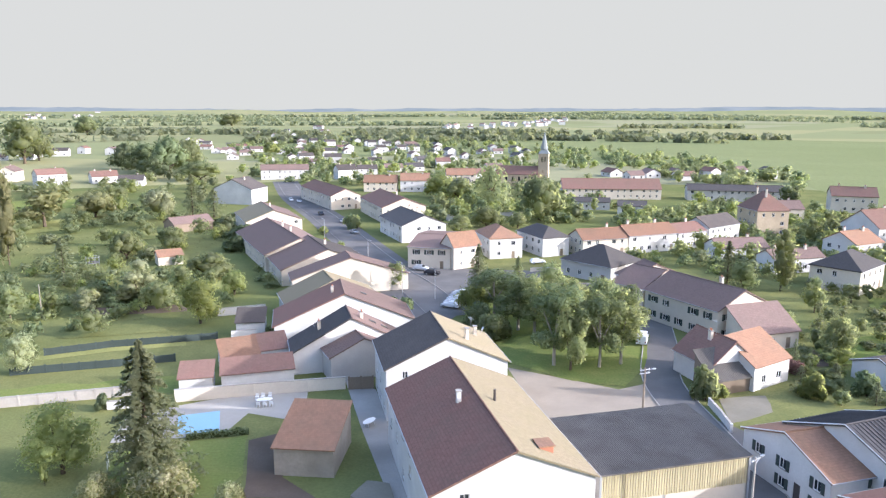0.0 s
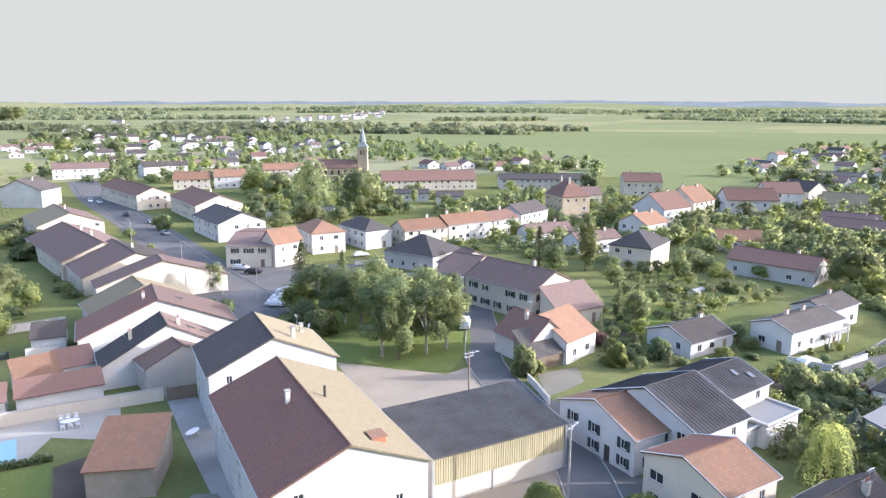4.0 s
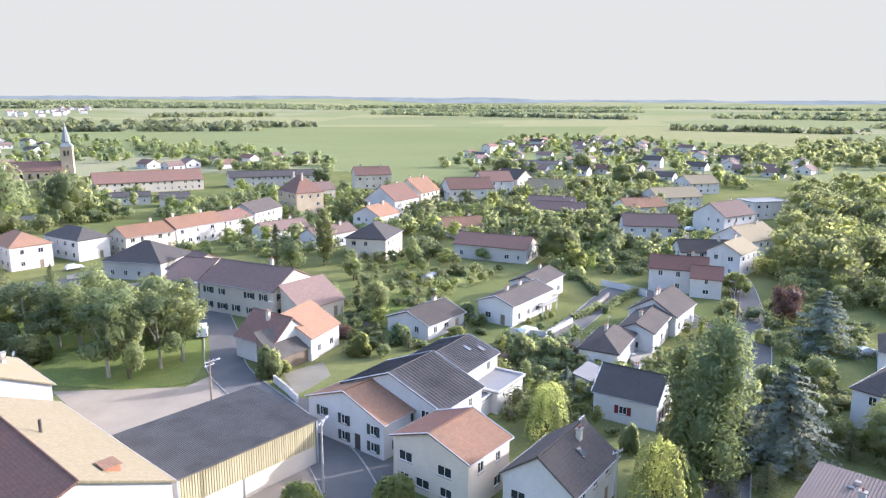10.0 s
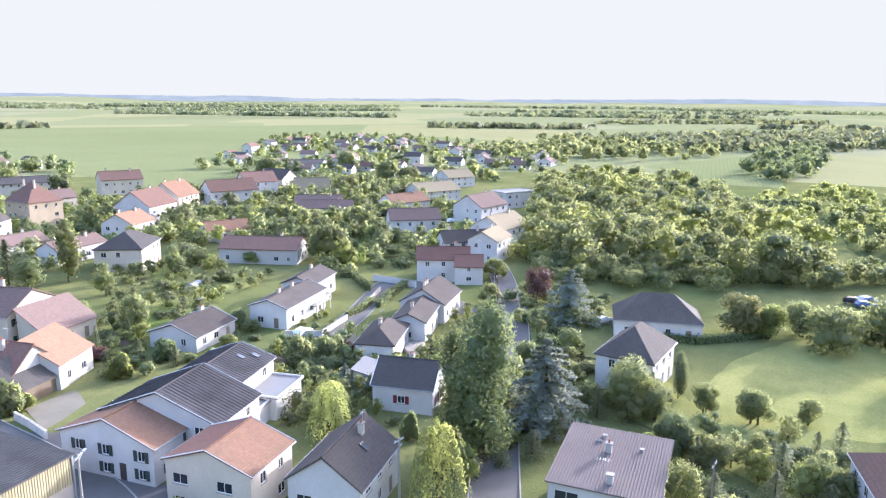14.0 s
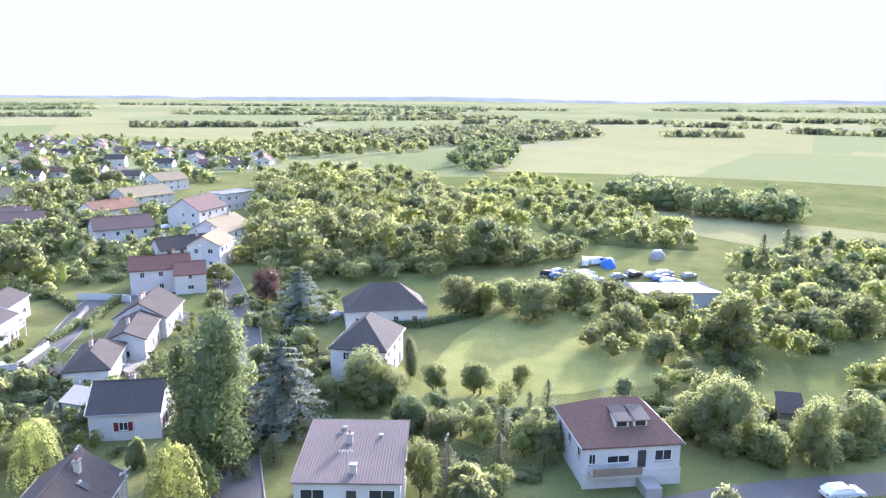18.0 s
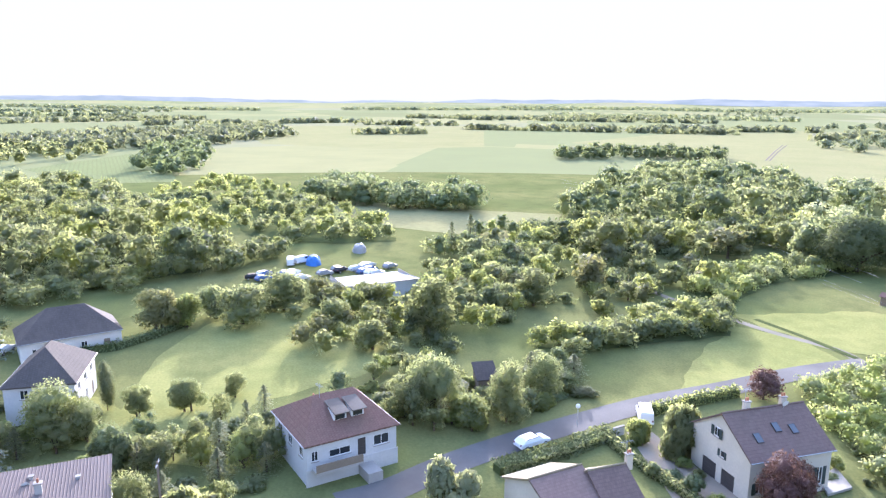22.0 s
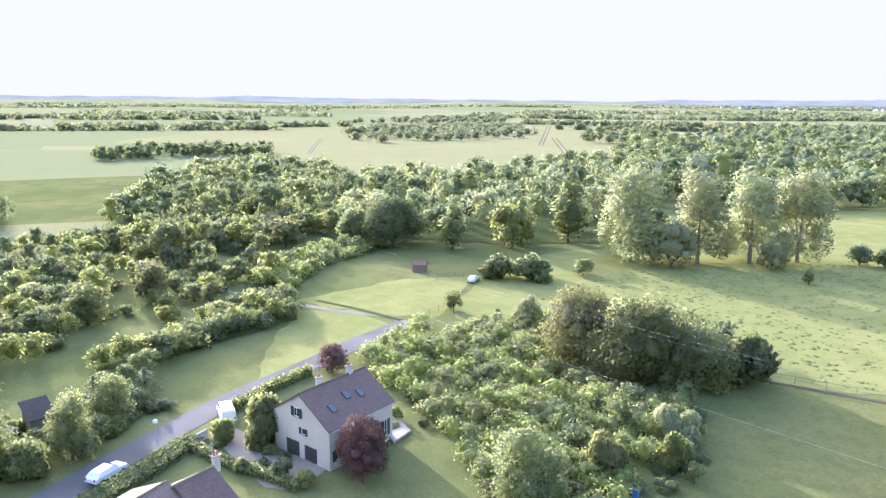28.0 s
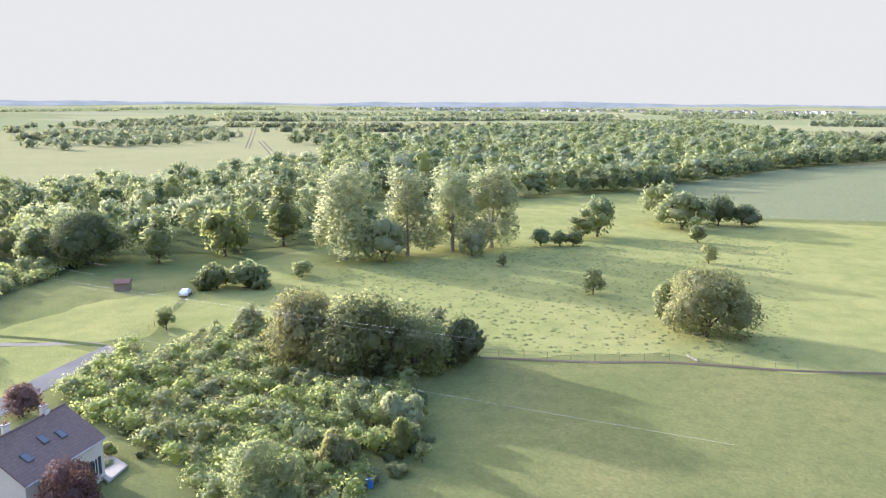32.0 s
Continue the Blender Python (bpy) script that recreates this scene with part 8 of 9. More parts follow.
patch("garden_plot", [(-183.6, 291.1), (-157.7, 314.7), (-168.1, 341.6), (-206.2, 327.8)], LAWN, "mown garden lawn patch", 0.072, "garden")
patch("garden_plot", [(-72.4, 127.1), (-52.9, 131.4), (-54.7, 136.2), (-74.1, 132.3)], ROUGH_GRASS, "rough unmown garden grass", 0.077, "garden")
patch("garden_plot", [(-64.0, 160.7), (-53.1, 166.2), (-56.7, 178.1), (-66.8, 171.8)], PASTURE, "sunlit yellow-green garden grass", 0.082, "garden")
patch("garden_plot", [(-106.7, 225.3), (-92.5, 236.0), (-99.2, 253.5), (-113.7, 244.8)], PASTURE, "sunlit yellow-green garden grass", 0.087, "garden")
patch("garden_plot", [(77.0, 135.7), (93.8, 137.4), (93.1, 129.6), (76.5, 123.8)], PASTURE, "sunlit yellow-green garden grass", 0.092, "garden")
patch("garden_plot", [(99.2, 138.3), (109.1, 140.6), (108.4, 129.1), (96.4, 125.8)], PASTURE, "sunlit yellow-green garden grass", 0.097, "garden")
patch("garden_plot", [(65.8, 121.4), (73.7, 122.7), (69.3, 114.1), (62.6, 113.0)], SOIL, "bare dug vegetable plot", 0.102, "garden")
patch("garden_plot", [(152.8, 170.6), (171.1, 168.7), (162.5, 157.8), (145.4, 159.8)], PASTURE, "sunlit yellow-green garden grass", 0.107, "garden")
patch("garden_plot", [(97.2, 158.3), (107.6, 158.1), (103.3, 149.1), (92.6, 148.0)], LAWN, "mown garden lawn patch", 0.112, "garden")
patch("garden_plot", [(92.5, 111.3), (104.3, 113.3), (102.9, 105.3), (90.6, 102.3)], PAVING, "pale paved garden terrace", 0.117, "garden")
patch("garden_plot", [(78.9, 123.8), (89.2, 122.3), (86.8, 115.4), (76.7, 114.7)], PASTURE, "sunlit yellow-green garden grass", 0.122, "garden")
patch("garden_plot", [(75.0, 90.5), (80.3, 89.1), (78.4, 82.8), (73.4, 84.3)], SOIL, "bare dug vegetable plot", 0.127, "garden")
patch("garden_plot", [(87.2, 86.1), (92.3, 85.3), (86.3, 78.4), (81.6, 79.3)], GRAVEL, "pale gravel garden yard", 0.132, "garden")
patch("garden_plot", [(96.3, 39.1), (103.7, 31.1), (95.8, 23.4), (93.0, 17.3), (85.8, 25.1), (88.1, 31.7)], PASTURE, "sunlit yellow-green garden grass", 0.137, "garden")
patch("garden_plot", [(99.7, -8.0), (111.9, -18.2), (109.5, -23.3), (93.8, -12.3)], PASTURE, "sunlit yellow-green garden grass", 0.142, "garden")
patch("garden_plot", [(66.5, 121.8), (85.7, 131.8), (76.0, 116.0), (65.9, 113.2)], LAWN, "mown garden lawn patch", 0.147, "garden")
patch("garden_plot", [(81.9, 238.4), (99.9, 250.3), (97.1, 233.2), (80.3, 222.9)], PASTURE, "sunlit yellow-green garden grass", 0.152, "garden")
far_strips(5, 36, 950, 2000, 9, "belts of hedgerow trees in the farmland")
far_strips(6, 44, 1800, 3600, 11, "distant belts of woodland on the hills")

for ob in [o for o in bpy.data.objects if o.name.split(".")[0] == "house" and o.parent is None and math.hypot(*o.location.xy) < 130]:
    stacks = [c for c in ob.children if c.name.startswith("chimney")]
    if stacks:
        v = max((w.co for w in stacks[0].data.vertices), key=lambda c: c.z)
        antenna(ob, v.x - 0.3, v.y - 0.2, v.z)
        if len(stacks) > 1:
            v = max((w.co for w in stacks[1].data.vertices), key=lambda c: c.z)
            dish(ob, v.x - 0.2, v.y - 0.5, v.z - 0.6)

wood("wood", [(-220.6, 468.3), (-169.8, 436.3), (-134.1, 427.6), (-163.3, 517.7), (-236.0, 586.9), (-274.1, 588.8)], 22, 13, 15, (LEAF_DARK, LEAF_DARK, LEAF), "dark clump of tall trees beside the orchards", 39, per=320, size=0.42, gap=6)
thicket([(-83.7, 263.1), (-80.2, 283.7), (-52.9, 218.0), (-35.7, 173.3), (-32.4, 150.2), (-40.7, 162.6), (-61.3, 205.7)], 46, 40, (1.8, 4.0), (2.5, 5), "dark hedges and shrubs behind the terraced row", 200, 0.4, 2.6, (LEAF_DARK, LEAF, LEAF_DARK))

thicket([(149.5, 5.4), (160.8, -18.0), (147.4, -44.1), (130.4, -41.4), (119.9, -27.3), (109.9, -15.6), (110.4, -4.8), (116.3, 2.1)], 52, 66, (2.5, 6), (3.5, 6.5), "orchard scrub between the meadows", 300, 0.36, 3.0, (LEAF, LEAF_LIME, LEAF, LEAF_TAN))
thicket([(132.1, 75.5), (141.8, 55.2), (122.4, 48.9), (107.2, 61.0)], 24, 67, (2, 5), (3, 5.5), "dark shrubs along the road by the bungalow", 300, 0.34, 2.6, (LEAF_DARK, LEAF, LEAF_DARK))

# ---- trees and bushes that stand alone ----
tree(-33.8, 75.2, 17.0, 10.8, "spruce", NEEDLE, "tall ragged spruce with hanging branches beside the pool", n=11000, size=0.25)
tree(-44.7, 77.0, 8.8, 8.3, "round", LEAF_LIME, "bright green rounded garden tree", n=6500, size=0.22)
tree(-29.2, 69.0, 6.0, 7.5, "bush", BLOSSOM, "flowering elder bush beside the pool", n=3000, size=0.16, name="bush", category="bush")
tree(-36.8, 69.5, 4.6, 5.2, "bush", BLOSSOM, "flowering elder bush beside the pool", n=3000, size=0.16, name="bush", category="bush")
tree(-22.2, 68.0, 4.5, 5.1, "bush", BLOSSOM, "flowering elder bush beside the pool", n=3000, size=0.16, name="bush", category="bush")
tree(-45.3, 74.2, 3.7, 1.2, "tall", LEAF_LIME, "small narrow garden conifer tree", n=900, size=0.2)
tree(-48.7, 137.0, 9.6, 8.5, "round", LEAF_LIME)
tree(-92.5, 168.6, 11.8, 10.4, "spruce", NEEDLE)
tree(-91.3, 200.5, 8.2, 10.6, "round", LEAF)
tree(-69.1, 155.6, 9.7, 8.3, "round", LEAF_SILVER)
tree(-48.5, 159.8, 5.9, 6.3, "round", LEAF_LIME)
tree(-59.9, 176.8, 6.9, 12.3, "round", LEAF)
tree(-145.9, 256.6, 14.9, 18.6, "open", LEAF_TAN)
tree(-138.8, 280.7, 11.3, 16.9, "round", LEAF_TAN)
tree(-229.6, 516.2, 20.3, 20.5, "round", LEAF_DARK)
tree(-206.4, 492.6, 21.3, 19.6, "round", LEAF_DARK)
tree(-181.8, 471.1, 25.9, 26.2, "round", LEAF_DARK)
tree(-176.5, 493.4, 24.4, 23.5, "round", LEAF)
tree(-148.3, 433.0, 12.0, 27.6, "round", LEAF)
tree(-110.1, 273.6, 13.2, 15.4, "round", LEAF_SILVER)
tree(-100.2, 281.3, 17.4, 10.2, "spruce", NEEDLE)
tree(-142.3, 305.6, 12.2, 11.0, "round", LEAF)
tree(-91.7, 281.4, 11.3, 11.3, "spruce", NEEDLE)
tree(-334.1, 569.2, 37.7, 33.8, "round", LEAF)
tree(-341.0, 601.7, 23.5, 28.6, "round", LEAF)
tree(-605.4, 1220.4, 34.9, 38.4, "round", LEAF)
tree(-119.4, 191.0, 26.3, 6.2, "tall", LEAF_TAN)
tree(-84.1, 216.0, 7.1, 10.5, "round", LEAF)
tree(-87.3, 137.8, 9.3, 6.8, "round", LEAF)
tree(-68.5, 109.6, 6.8, 5.1, "round", LEAF_SILVER)
tree(-78.0, 155.5, 3.9, 7.7, "bush", LEAF)
tree(-69.9, 153.1, 3.9, 7.6, "bush", LEAF)
tree(-63.0, 153.2, 4.5, 6.9, "bush", LEAF)
tree(-77.7, 148.4, 4.4, 6.1, "bush", LEAF_SILVER)
tree(-64.5, 231.0, 5.7, 11.2, "bush", LEAF_DARK)
tree(-62.7, 211.8, 5.2, 9.5, "bush", LEAF_DARK)
tree(-81.8, 260.2, 3.2, 10.5, "bush", LEAF_DARK)
tree(-48.8, 95.2, 2.5, 2.4, "bush", LEAF_DARK)
tree(-11.5, 165.5, 6.9, 4.6, "round", LEAF)
tree(-8.6, 142.6, 4.9, 6.5, "bush", LEAF_DARK)
tree(-8.7, 131.1, 4.5, 4.9, "bush", LEAF_SILVER)
tree(-29.2, 199.6, 5.8, 2.9, "open", LEAF_LIME)
tree(-41.7, 242.3, 3.0, 3.9, "round", LEAF_LIME)
tree(-32.8, 254.5, 5.2, 7.2, "bush", LEAF)
tree(-115.3, 646.6, 12.7, 17.9, "round", LEAF)
tree(-165.8, 686.6, 13.4, 19.0, "round", LEAF_LIME)
tree(-554.6, 1882.0, 36.3, 73.9, "round", LEAF)
tree(-3.4, 282.9, 5.7, 9.1, "round", LEAF)

# ---- the grove on the green ----
tree(7.9, 155.8, 12.9, 7.9, "spruce", NEEDLE, group="trees of the grove", n=3600, size=0.32)
tree(10.6, 142.4, 10.6, 10.2, "pine", LEAF_DARK, group="trees of the grove", n=3600, size=0.32)
tree(17.1, 158.3, 9.7, 5.1, "spruce", LEAF, group="trees of the grove", n=3600, size=0.32)
tree(17.4, 130.2, 12.5, 9.6, "pine", LEAF, group="trees of the grove", n=3600, size=0.32)
tree(18.6, 113.6, 14.3, 9.1, "pine", LEAF_DARK, group="trees of the grove", n=3600, size=0.32)
tree(23.3, 126.2, 13.4, 9.4, "round", LEAF, group="trees of the grove", n=3600, size=0.32)
tree(24.2, 117.5, 13.2, 10.1, "pine", LEAF, group="trees of the grove", n=3600, size=0.32)
tree(30.8, 134.7, 10.4, 10.9, "round", LEAF, group="trees of the grove", n=3600, size=0.32)
tree(26.1, 112.8, 12.7, 8.1, "pine", LEAF_DARK, group="trees of the grove", n=3600, size=0.32)
tree(30.0, 114.3, 13.7, 8.3, "pine", LEAF, group="trees of the grove", n=3600, size=0.32)
tree(22.4, 137.9, 12.7, 9.5, "round", LEAF, group="trees of the grove", n=3600, size=0.32)
tree(34.6, 127.3, 10.9, 7.2, "pine", LEAF_DARK, group="trees of the grove", n=3600, size=0.32)
tree(14.6, 133.1, 11.0, 9.0, "pine", LEAF_DARK, group="trees of the grove", n=3600, size=0.32)
tree(6.1, 144.1, 6.4, 8.1, "round", LEAF_LIME, group="trees of the grove", n=3600, size=0.32)
tree(6.4, 132.6, 5.9, 8.2, "bush", LEAF_DARK, group="trees of the grove", n=3600, size=0.32)
tree(9.6, 126.9, 5.6, 9.5, "bush", LEAF, group="trees of the grove", n=3600, size=0.32)
tree(21.0, 111.3, 11.6, 6.2, "open", LEAF, group="trees of the grove", n=3600, size=0.32)
tree(13.6, 147.7, 9.0, 8.5, "round", LEAF_DARK, group="trees of the grove", n=3600, size=0.32)

# ---- trees among the houses ----
tree(20.9, 315.7, 18.3, 19.3, "willow", LEAF)
tree(37.7, 275.9, 18.4, 18.5, "round", LEAF)
tree(-1.5, 350.0, 11.7, 18.2, "round", LEAF_LIME)
tree(7.9, 336.1, 11.3, 15.2, "round", LEAF)
tree(15.6, 256.5, 8.5, 11.8, "round", LEAF)
tree(5.9, 245.9, 6.6, 10.3, "round", LEAF)
tree(27.0, 256.1, 6.0, 9.0, "round", LEAF)
tree(-0.7, 294.5, 6.6, 8.8, "round", LEAF)
tree(155.6, 317.0, 12.0, 10.1, "round", LEAF_DARK)
tree(80.4, 164.6, 14.3, 6.7, "tall", LEAF)
tree(69.2, 168.8, 11.3, 7.4, "spruce", NEEDLE)
tree(71.4, 164.5, 7.5, 6.6, "round", LEAF)
tree(172.9, 310.8, 4.2, 5.6, "round", LEAF_LIME)
tree(78.9, 145.9, 8.3, 4.7, "round", LEAF)
tree(100.0, 151.8, 7.8, 5.1, "round", LEAF)
tree(91.1, 153.7, 5.2, 4.3, "round", LEAF)
tree(109.7, 157.2, 4.6, 6.8, "round", LEAF)
tree(109.3, 150.3, 3.7, 5.1, "round", LEAF_LIME)
tree(132.8, 131.6, 10.6, 12.6, "round", LEAF)
tree(130.2, 123.7, 7.5, 6.7, "round", LEAF_LIME)
tree(156.5, 136.1, 6.8, 8.3, "round", LEAF_LIME)
tree(319.4, 300.6, 13.2, 15.2, "round", LEAF)
tree(231.5, 217.9, 10.4, 12.7, "round", LEAF_TAN)
tree(291.0, 244.8, 12.0, 16.1, "round", LEAF)
tree(294.5, 232.6, 9.0, 14.3, "round", LEAF)
tree(386.3, 310.8, 6.1, 17.1, "round", LEAF)
tree(272.6, 317.2, 10.9, 17.3, "round", LEAF)
tree(254.0, 258.1, 8.0, 13.3, "round", LEAF_DARK)
tree(163.8, 181.9, 6.5, 5.6, "spruce", NEEDLE)
tree(38.8, 99.1, 5.6, 4.9, "bush", LEAF)
tree(41.0, 99.6, 2.4, 2.7, "bush", LEAF_LIME)
tree(54.9, 99.8, 4.3, 4.3, "bush", LEAF_LIME)
tree(65.2, 130.4, 4.9, 4.8, "round", LEAF)
tree(69.6, 120.0, 7.0, 6.8, "round", LEAF)
tree(56.8, 109.9, 2.7, 5.1, "bush", LEAF_PURPLE)
tree(63.7, 100.8, 4.1, 4.9, "bush", LEAF_DARK)
tree(188.0, 162.5, 5.4, 10.7, "bush", LEAF_DARK)
tree(119.0, 146.6, 3.7, 5.9, "round", LEAF_LIME)
tree(26.9, 61.9, 4.1, 5.0, "bush", LEAF_LIME)
tree(35.5, 57.5, 4.5, 5.9, "bush", LEAF_LIME)
tree(62.1, 62.2, 5.9, 6.6, "willow", LEAF_LIME)
tree(75.9, 77.6, 2.7, 7.6, "bush", LEAF)
tree(81.2, 77.9, 3.6, 5.2, "bush", LEAF_PURPLE)
tree(66.5, 41.0, 19.4, 8.7, "tall", LEAF_DARK)
tree(67.1, 45.4, 15.6, 5.6, "tall", LEAF_DARK)
tree(78.5, 39.3, 12.2, 13.5, "cedar", NEEDLE_BLUE, n=9000, size=0.34)
tree(130.9, 68.6, 9.1, 6.5, "round", LEAF_PURPLE)
tree(122.6, 56.9, 10.4, 12.4, "cedar", NEEDLE_BLUE, n=9000, size=0.34)
tree(55.1, 39.5, 9.3, 7.1, "willow", LEAF_LIME)
tree(59.2, 59.5, 7.3, 6.1, "willow", LEAF_LIME)
tree(71.8, 68.6, 4.4, 3.8, "spruce", NEEDLE_BLUE)
tree(90.7, 32.7, 7.4, 6.9, "round", LEAF_LIME)
tree(92.4, 29.5, 4.8, 4.6, "round", LEAF)
tree(133.8, 27.4, 8.1, 7.4, "open", LEAF_TAN)
tree(135.6, 23.4, 6.5, 5.9, "open", LEAF_LIME)
tree(95.8, 23.4, 4.3, 3.7, "open", LEAF)
tree(96.4, 16.8, 4.9, 4.3, "open", LEAF)
tree(82.0, 23.2, 4.9, 5.3, "bush", LEAF_DARK)
tree(82.5, 26.6, 1.6, 3.4, "bush", LEAF_LIME)
tree(82.4, 18.9, 3.4, 3.9, "open", LEAF)
tree(143.4, 86.6, 5.3, 6.8, "round", LEAF_LIME)
tree(124.0, 75.9, 4.9, 5.3, "round", LEAF)
tree(65.4, 51.6, 4.2, 2.9, "bush", LEAF)
tree(79.9, 60.0, 3.6, 3.4, "bush", LEAF_DARK)
tree(72.3, 74.6, 2.8, 4.4, "bush", LEAF)
tree(75.6, 81.9, 4.9, 5.6, "bush", LEAF)
tree(79.1, 78.1, 5.4, 5.6, "bush", LEAF)

# ---- the orchard and the valley ----
tree(89.5, 32.3, 8.0, 7.3, "round", LEAF)
tree(89.6, 28.5, 5.3, 4.6, "round", LEAF)
tree(95.5, 23.7, 4.3, 3.7, "open", LEAF)
tree(96.3, 17.7, 5.1, 4.5, "open", LEAF)
tree(100.1, 11.3, 4.0, 3.8, "open", LEAF)
tree(84.2, 14.1, 4.7, 4.0, "open", LEAF)
tree(81.0, 18.2, 4.1, 4.9, "open", LEAF)
tree(81.4, 7.3, 6.0, 4.9, "round", LEAF)
tree(90.3, -15.8, 8.5, 9.2, "round", LEAF)
tree(89.3, -11.8, 6.0, 6.1, "open", LEAF)
tree(85.4, -20.1, 5.0, 6.6, "bush", LEAF_LIME)
tree(85.6, -25.2, 8.5, 5.8, "round", LEAF)
tree(92.7, -32.6, 6.6, 6.3, "open", LEAF)
tree(135.9, 13.2, 8.1, 12.4, "round", LEAF)
tree(144.3, 5.6, 8.6, 10.7, "round", LEAF)
tree(141.6, 19.6, 6.6, 7.0, "round", LEAF)
tree(135.3, 28.9, 7.9, 8.4, "open", LEAF_TAN)
tree(135.5, 23.3, 6.4, 5.6, "open", LEAF_LIME)
tree(143.0, -11.5, 5.5, 8.3, "open", LEAF)
tree(129.3, -3.6, 6.1, 7.5, "open", LEAF)
tree(117.0, -10.1, 5.6, 6.8, "open", LEAF)
tree(123.5, -20.9, 11.6, 11.3, "open", LEAF)
tree(138.4, -45.9, 8.2, 9.1, "open", LEAF)
tree(138.1, -39.0, 5.8, 8.0, "round", LEAF)
tree(145.1, -61.0, 9.1, 8.3, "open", LEAF_TAN)
tree(139.3, -67.8, 4.1, 6.3, "open", LEAF)
tree(198.2, -46.0, 10.5, 6.4, "spruce", NEEDLE)
tree(197.9, -40.4, 8.4, 5.1, "spruce", NEEDLE)
tree(98.4, 28.1, 7.0, 2.5, "tall", NEEDLE)
tree(66.7, 17.9, 7.3, 4.1, "round", LEAF)
tree(65.9, 11.8, 5.4, 8.2, "bush", LEAF)
tree(65.2, -13.3, 6.5, 6.3, "bush", LEAF_SILVER)
tree(82.4, 23.9, 5.3, 4.3, "round", LEAF_DARK)
tree(86.3, -64.0, 4.8, 6.2, "round", LEAF_PURPLE)
tree(56.9, -46.1, 8.4, 5.8, "round", LEAF_PURPLE)
tree(73.0, -43.7, 6.9, 5.8, "bush", LEAF)
tree(77.0, -40.1, 3.2, 3.7, "bush", LEAF_LIME)
tree(151.3, -63.4, 7.6, 8.1, "open", LEAF_TAN)
tree(178.9, -81.1, 11.3, 9.6, "round", LEAF)
tree(95.3, -101.5, 4.9, 3.7, "open", LEAF)
tree(78.0, -105.0, 6.3, 4.2, "tall", LEAF_SILVER)
tree(106.6, -130.6, 6.9, 9.8, "bush", LEAF)
tree(100.3, -134.7, 6.7, 9.6, "bush", LEAF)
tree(174.8, -114.0, 8.4, 11.7, "open", LEAF_TAN)
tree(94.7, -169.9, 24.6, 19.8, "poplar", LEAF_SILVER, n=6500, size=0.45)
tree(80.6, -181.0, 22.8, 17.7, "poplar", LEAF_SILVER, n=6500, size=0.45)
tree(83.0, -171.2, 12.8, 14.0, "round", LEAF_SILVER)
tree(71.3, -192.5, 23.2, 19.1, "poplar", LEAF_SILVER, n=6500, size=0.45)
tree(62.3, -202.2, 23.6, 18.6, "poplar", LEAF_SILVER, n=6500, size=0.45)
tree(128.3, -161.2, 14.0, 16.4, "round", LEAF_LIME)
tree(154.9, -137.7, 15.0, 22.0, "round", LEAF_DARK, n=8000, size=0.26)
tree(165.1, -132.1, 11.8, 12.5, "round", LEAF)
tree(138.5, -146.7, 13.5, 9.5, "tall", LEAF)
tree(121.2, -179.8, 19.2, 13.1, "tall", LEAF)
tree(60.9, -94.8, 13.1, 14.1, "round", LEAF_TAN, n=8000, size=0.26)
tree(50.2, -94.7, 14.0, 16.3, "round", LEAF, n=8000, size=0.26)
tree(43.1, -98.5, 10.8, 12.7, "round", LEAF, n=8000, size=0.26)
tree(38.0, -105.5, 8.3, 8.4, "bush", LEAF_DARK)
tree(78.3, -102.5, 6.0, 3.7, "tall", LEAF_SILVER)
tree(51.6, -178.2, 3.8, 3.7, "open", LEAF)
tree(35.4, -232.6, 14.0, 13.6, "round", LEAF)
tree(39.3, -225.1, 10.7, 8.9, "round", LEAF)
tree(18.5, -273.1, 17.2, 16.3, "round", LEAF)
tree(10.3, -258.2, 13.3, 20.9, "round", LEAF)
tree(-1.5, -271.0, 11.7, 11.7, "round", LEAF_DARK)
tree(-9.4, -275.3, 8.2, 13.6, "round", LEAF_DARK)
tree(4.3, -234.2, 6.0, 6.8, "open", LEAF)
tree(48.9, -209.6, 6.0, 7.6, "round", LEAF_DARK)
tree(43.6, -212.5, 5.2, 7.6, "open", LEAF_DARK)
tree(39.9, -214.6, 4.8, 6.8, "open", LEAF_DARK)
tree(0.5, -202.4, 6.0, 5.2, "open", LEAF)
tree(24.4, -158.3, 6.4, 5.6, "open", LEAF)
tree(63.6, -187.8, 8.1, 8.8, "round", LEAF_SILVER)
tree(5.6, -137.5, 6.4, 4.2, "open", LEAF_SILVER)
tree(7.9, -142.0, 8.8, 6.0, "open", LEAF)
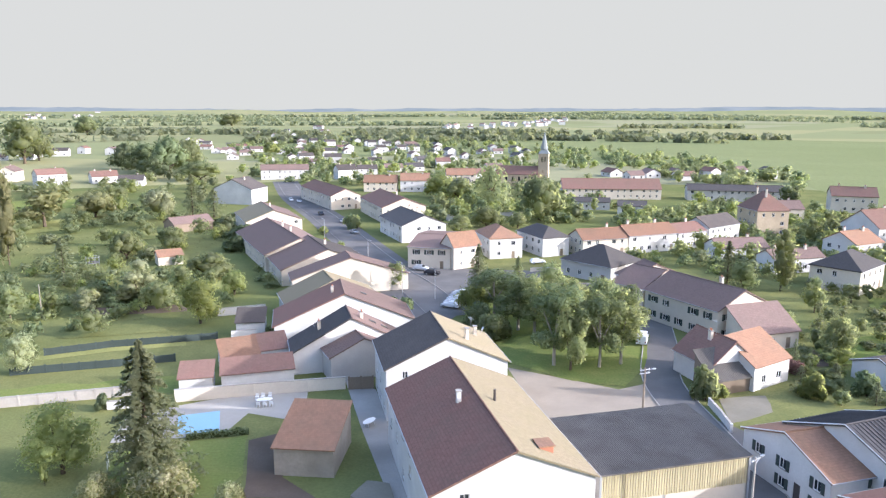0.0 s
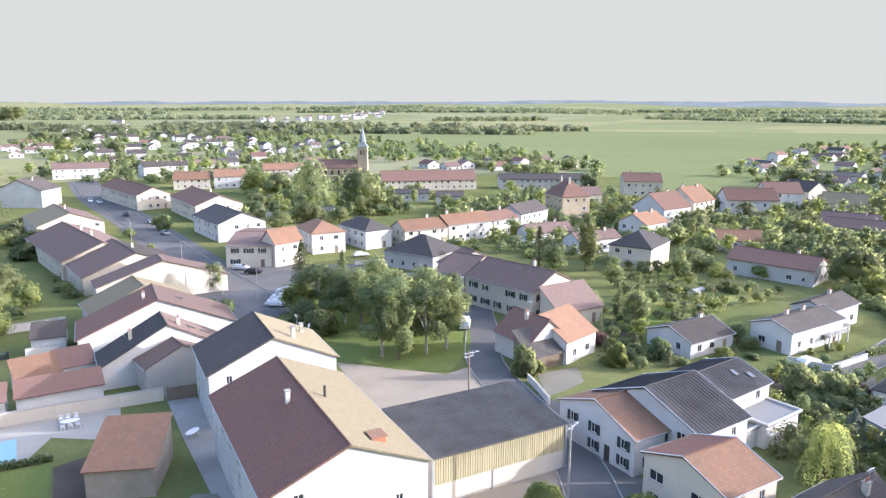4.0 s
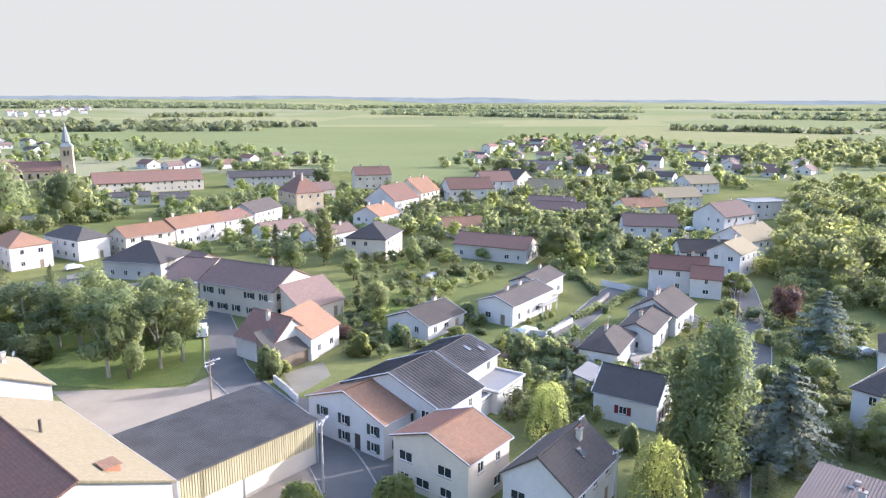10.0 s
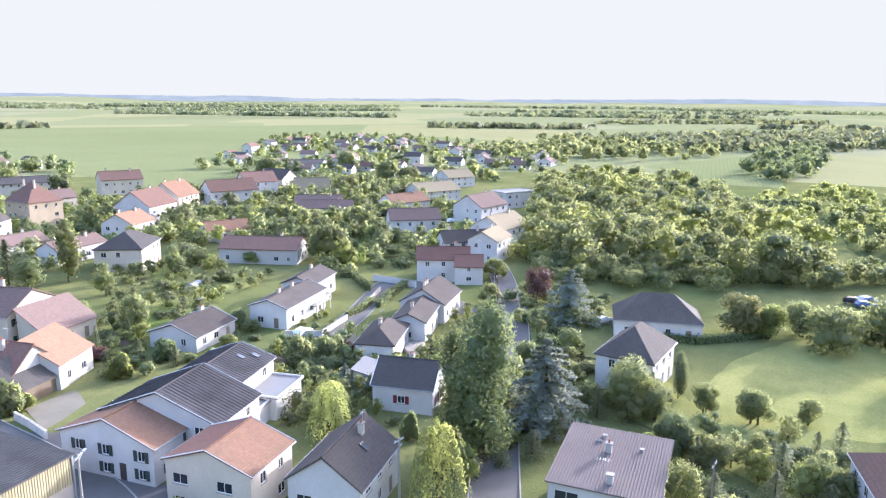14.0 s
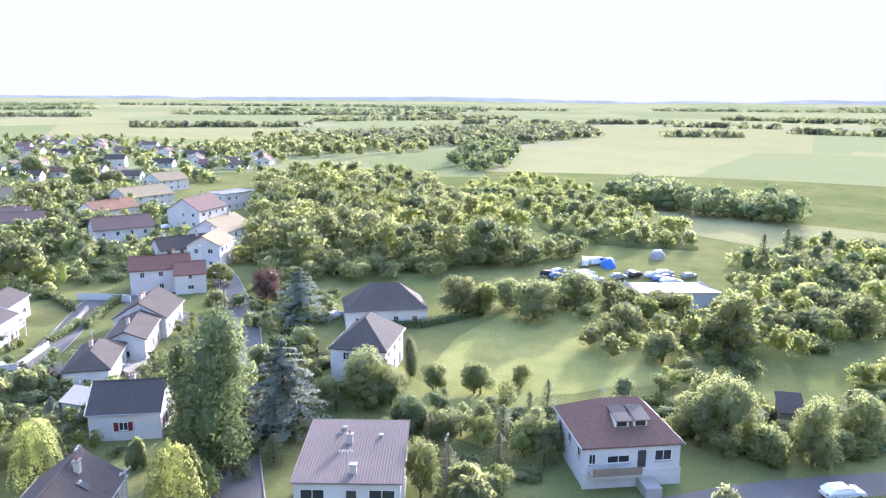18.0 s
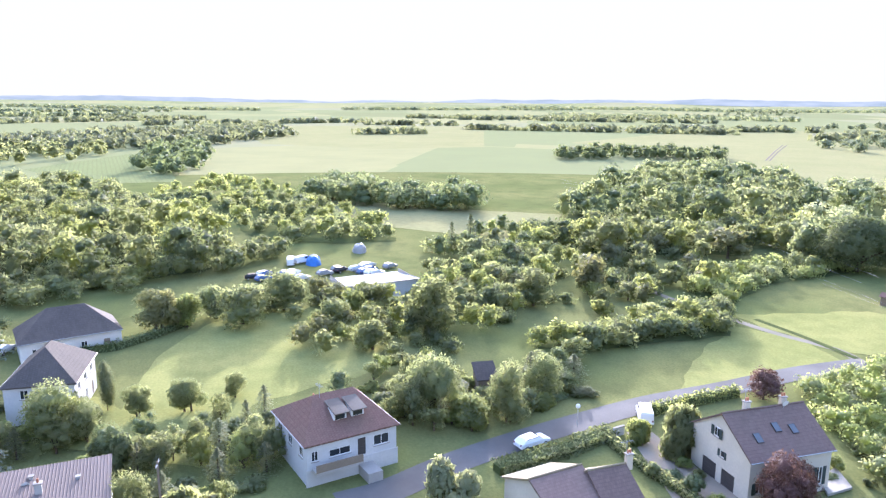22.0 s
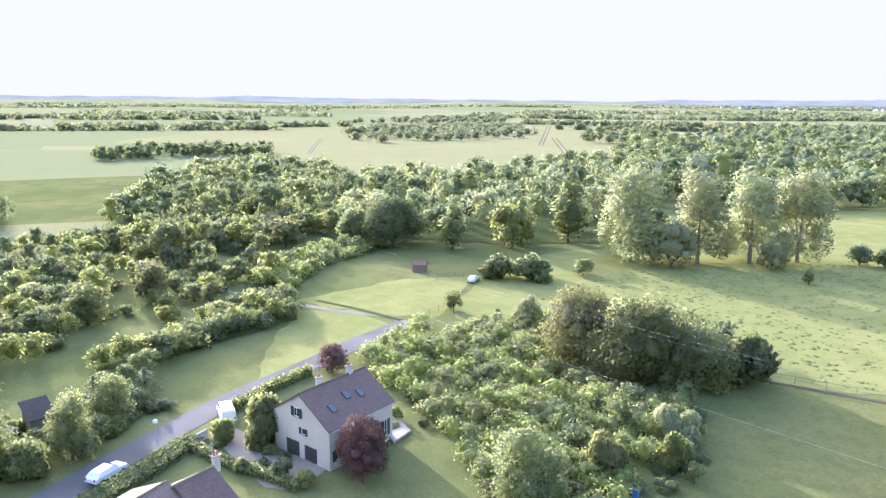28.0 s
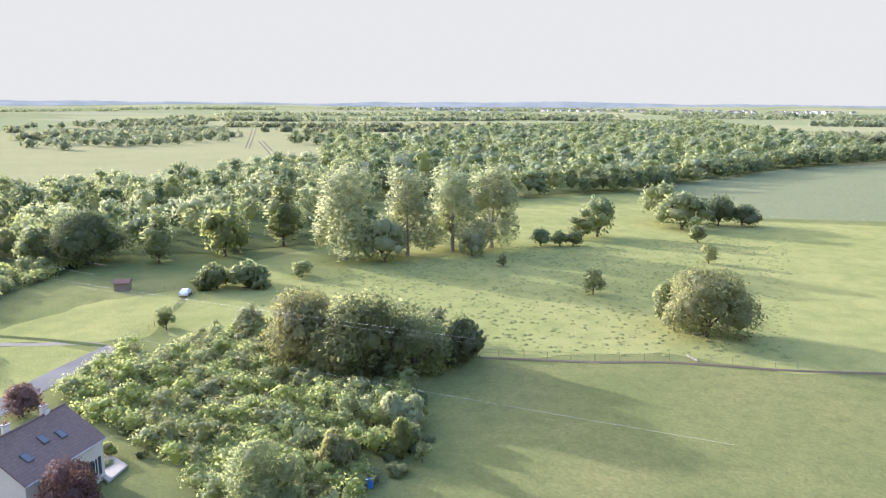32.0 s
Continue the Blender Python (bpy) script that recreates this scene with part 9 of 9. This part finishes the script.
tree(-0.1, -136.3, 13.1, 17.8, "round", LEAF_TAN, n=8000, size=0.26)
tree(94.5, -147.6, 4.4, 6.4, "open", LEAF)
tree(97.0, -102.6, 4.1, 3.4, "open", LEAF)
tree(36.2, -79.4, 5.6, 6.0, "bush", LEAF_SILVER)
tree(33.5, -73.7, 5.2, 4.9, "bush", LEAF_LIME)
tree(38.3, -66.5, 6.1, 6.0, "bush", LEAF_TAN)
tree(40.7, -55.3, 8.9, 8.3, "round", LEAF, n=8000, size=0.26)
tree(59.7, -48.4, 6.2, 6.8, "round", LEAF_PURPLE)
tree(37.5, -83.4, 4.2, 6.6, "bush", LEAF_LIME, "sunlit rounded shrub in the tall grass", n=3000, size=0.24, name="bush", category="bush")
tree(33.3, -76.0, 3.4, 4.2, "bush", LEAF, "small leafy shrub in the tall grass", n=2600, size=0.22, name="bush", category="bush")
# shrubs of the rockery
tree(94.5, 103.1, 1.3, 1.9, "bush", LEAF, "clipped round shrub of the terraced rockery", n=900, size=0.16, name="bush", category="bush", group="shrubs of the rockery")
tree(96.3, 102.0, 1.6, 2.3, "bush", LEAF_LIME, "clipped round shrub of the terraced rockery", n=900, size=0.16, name="bush", category="bush", group="shrubs of the rockery")
tree(94.1, 97.0, 1.8, 1.9, "bush", LEAF_DARK, "clipped round shrub of the terraced rockery", n=900, size=0.16, name="bush", category="bush", group="shrubs of the rockery")
tree(90.2, 97.2, 1.3, 2.3, "bush", LEAF, "clipped round shrub of the terraced rockery", n=900, size=0.16, name="bush", category="bush", group="shrubs of the rockery")
tree(96.7, 97.2, 1.6, 1.9, "bush", LEAF_LIME, "clipped round shrub of the terraced rockery", n=900, size=0.16, name="bush", category="bush", group="shrubs of the rockery")
tree(89.4, 92.9, 1.8, 2.3, "bush", LEAF_DARK, "clipped round shrub of the terraced rockery", n=900, size=0.16, name="bush", category="bush", group="shrubs of the rockery")
tree(93.8, 92.6, 1.3, 1.9, "bush", LEAF, "clipped round shrub of the terraced rockery", n=900, size=0.16, name="bush", category="bush", group="shrubs of the rockery")
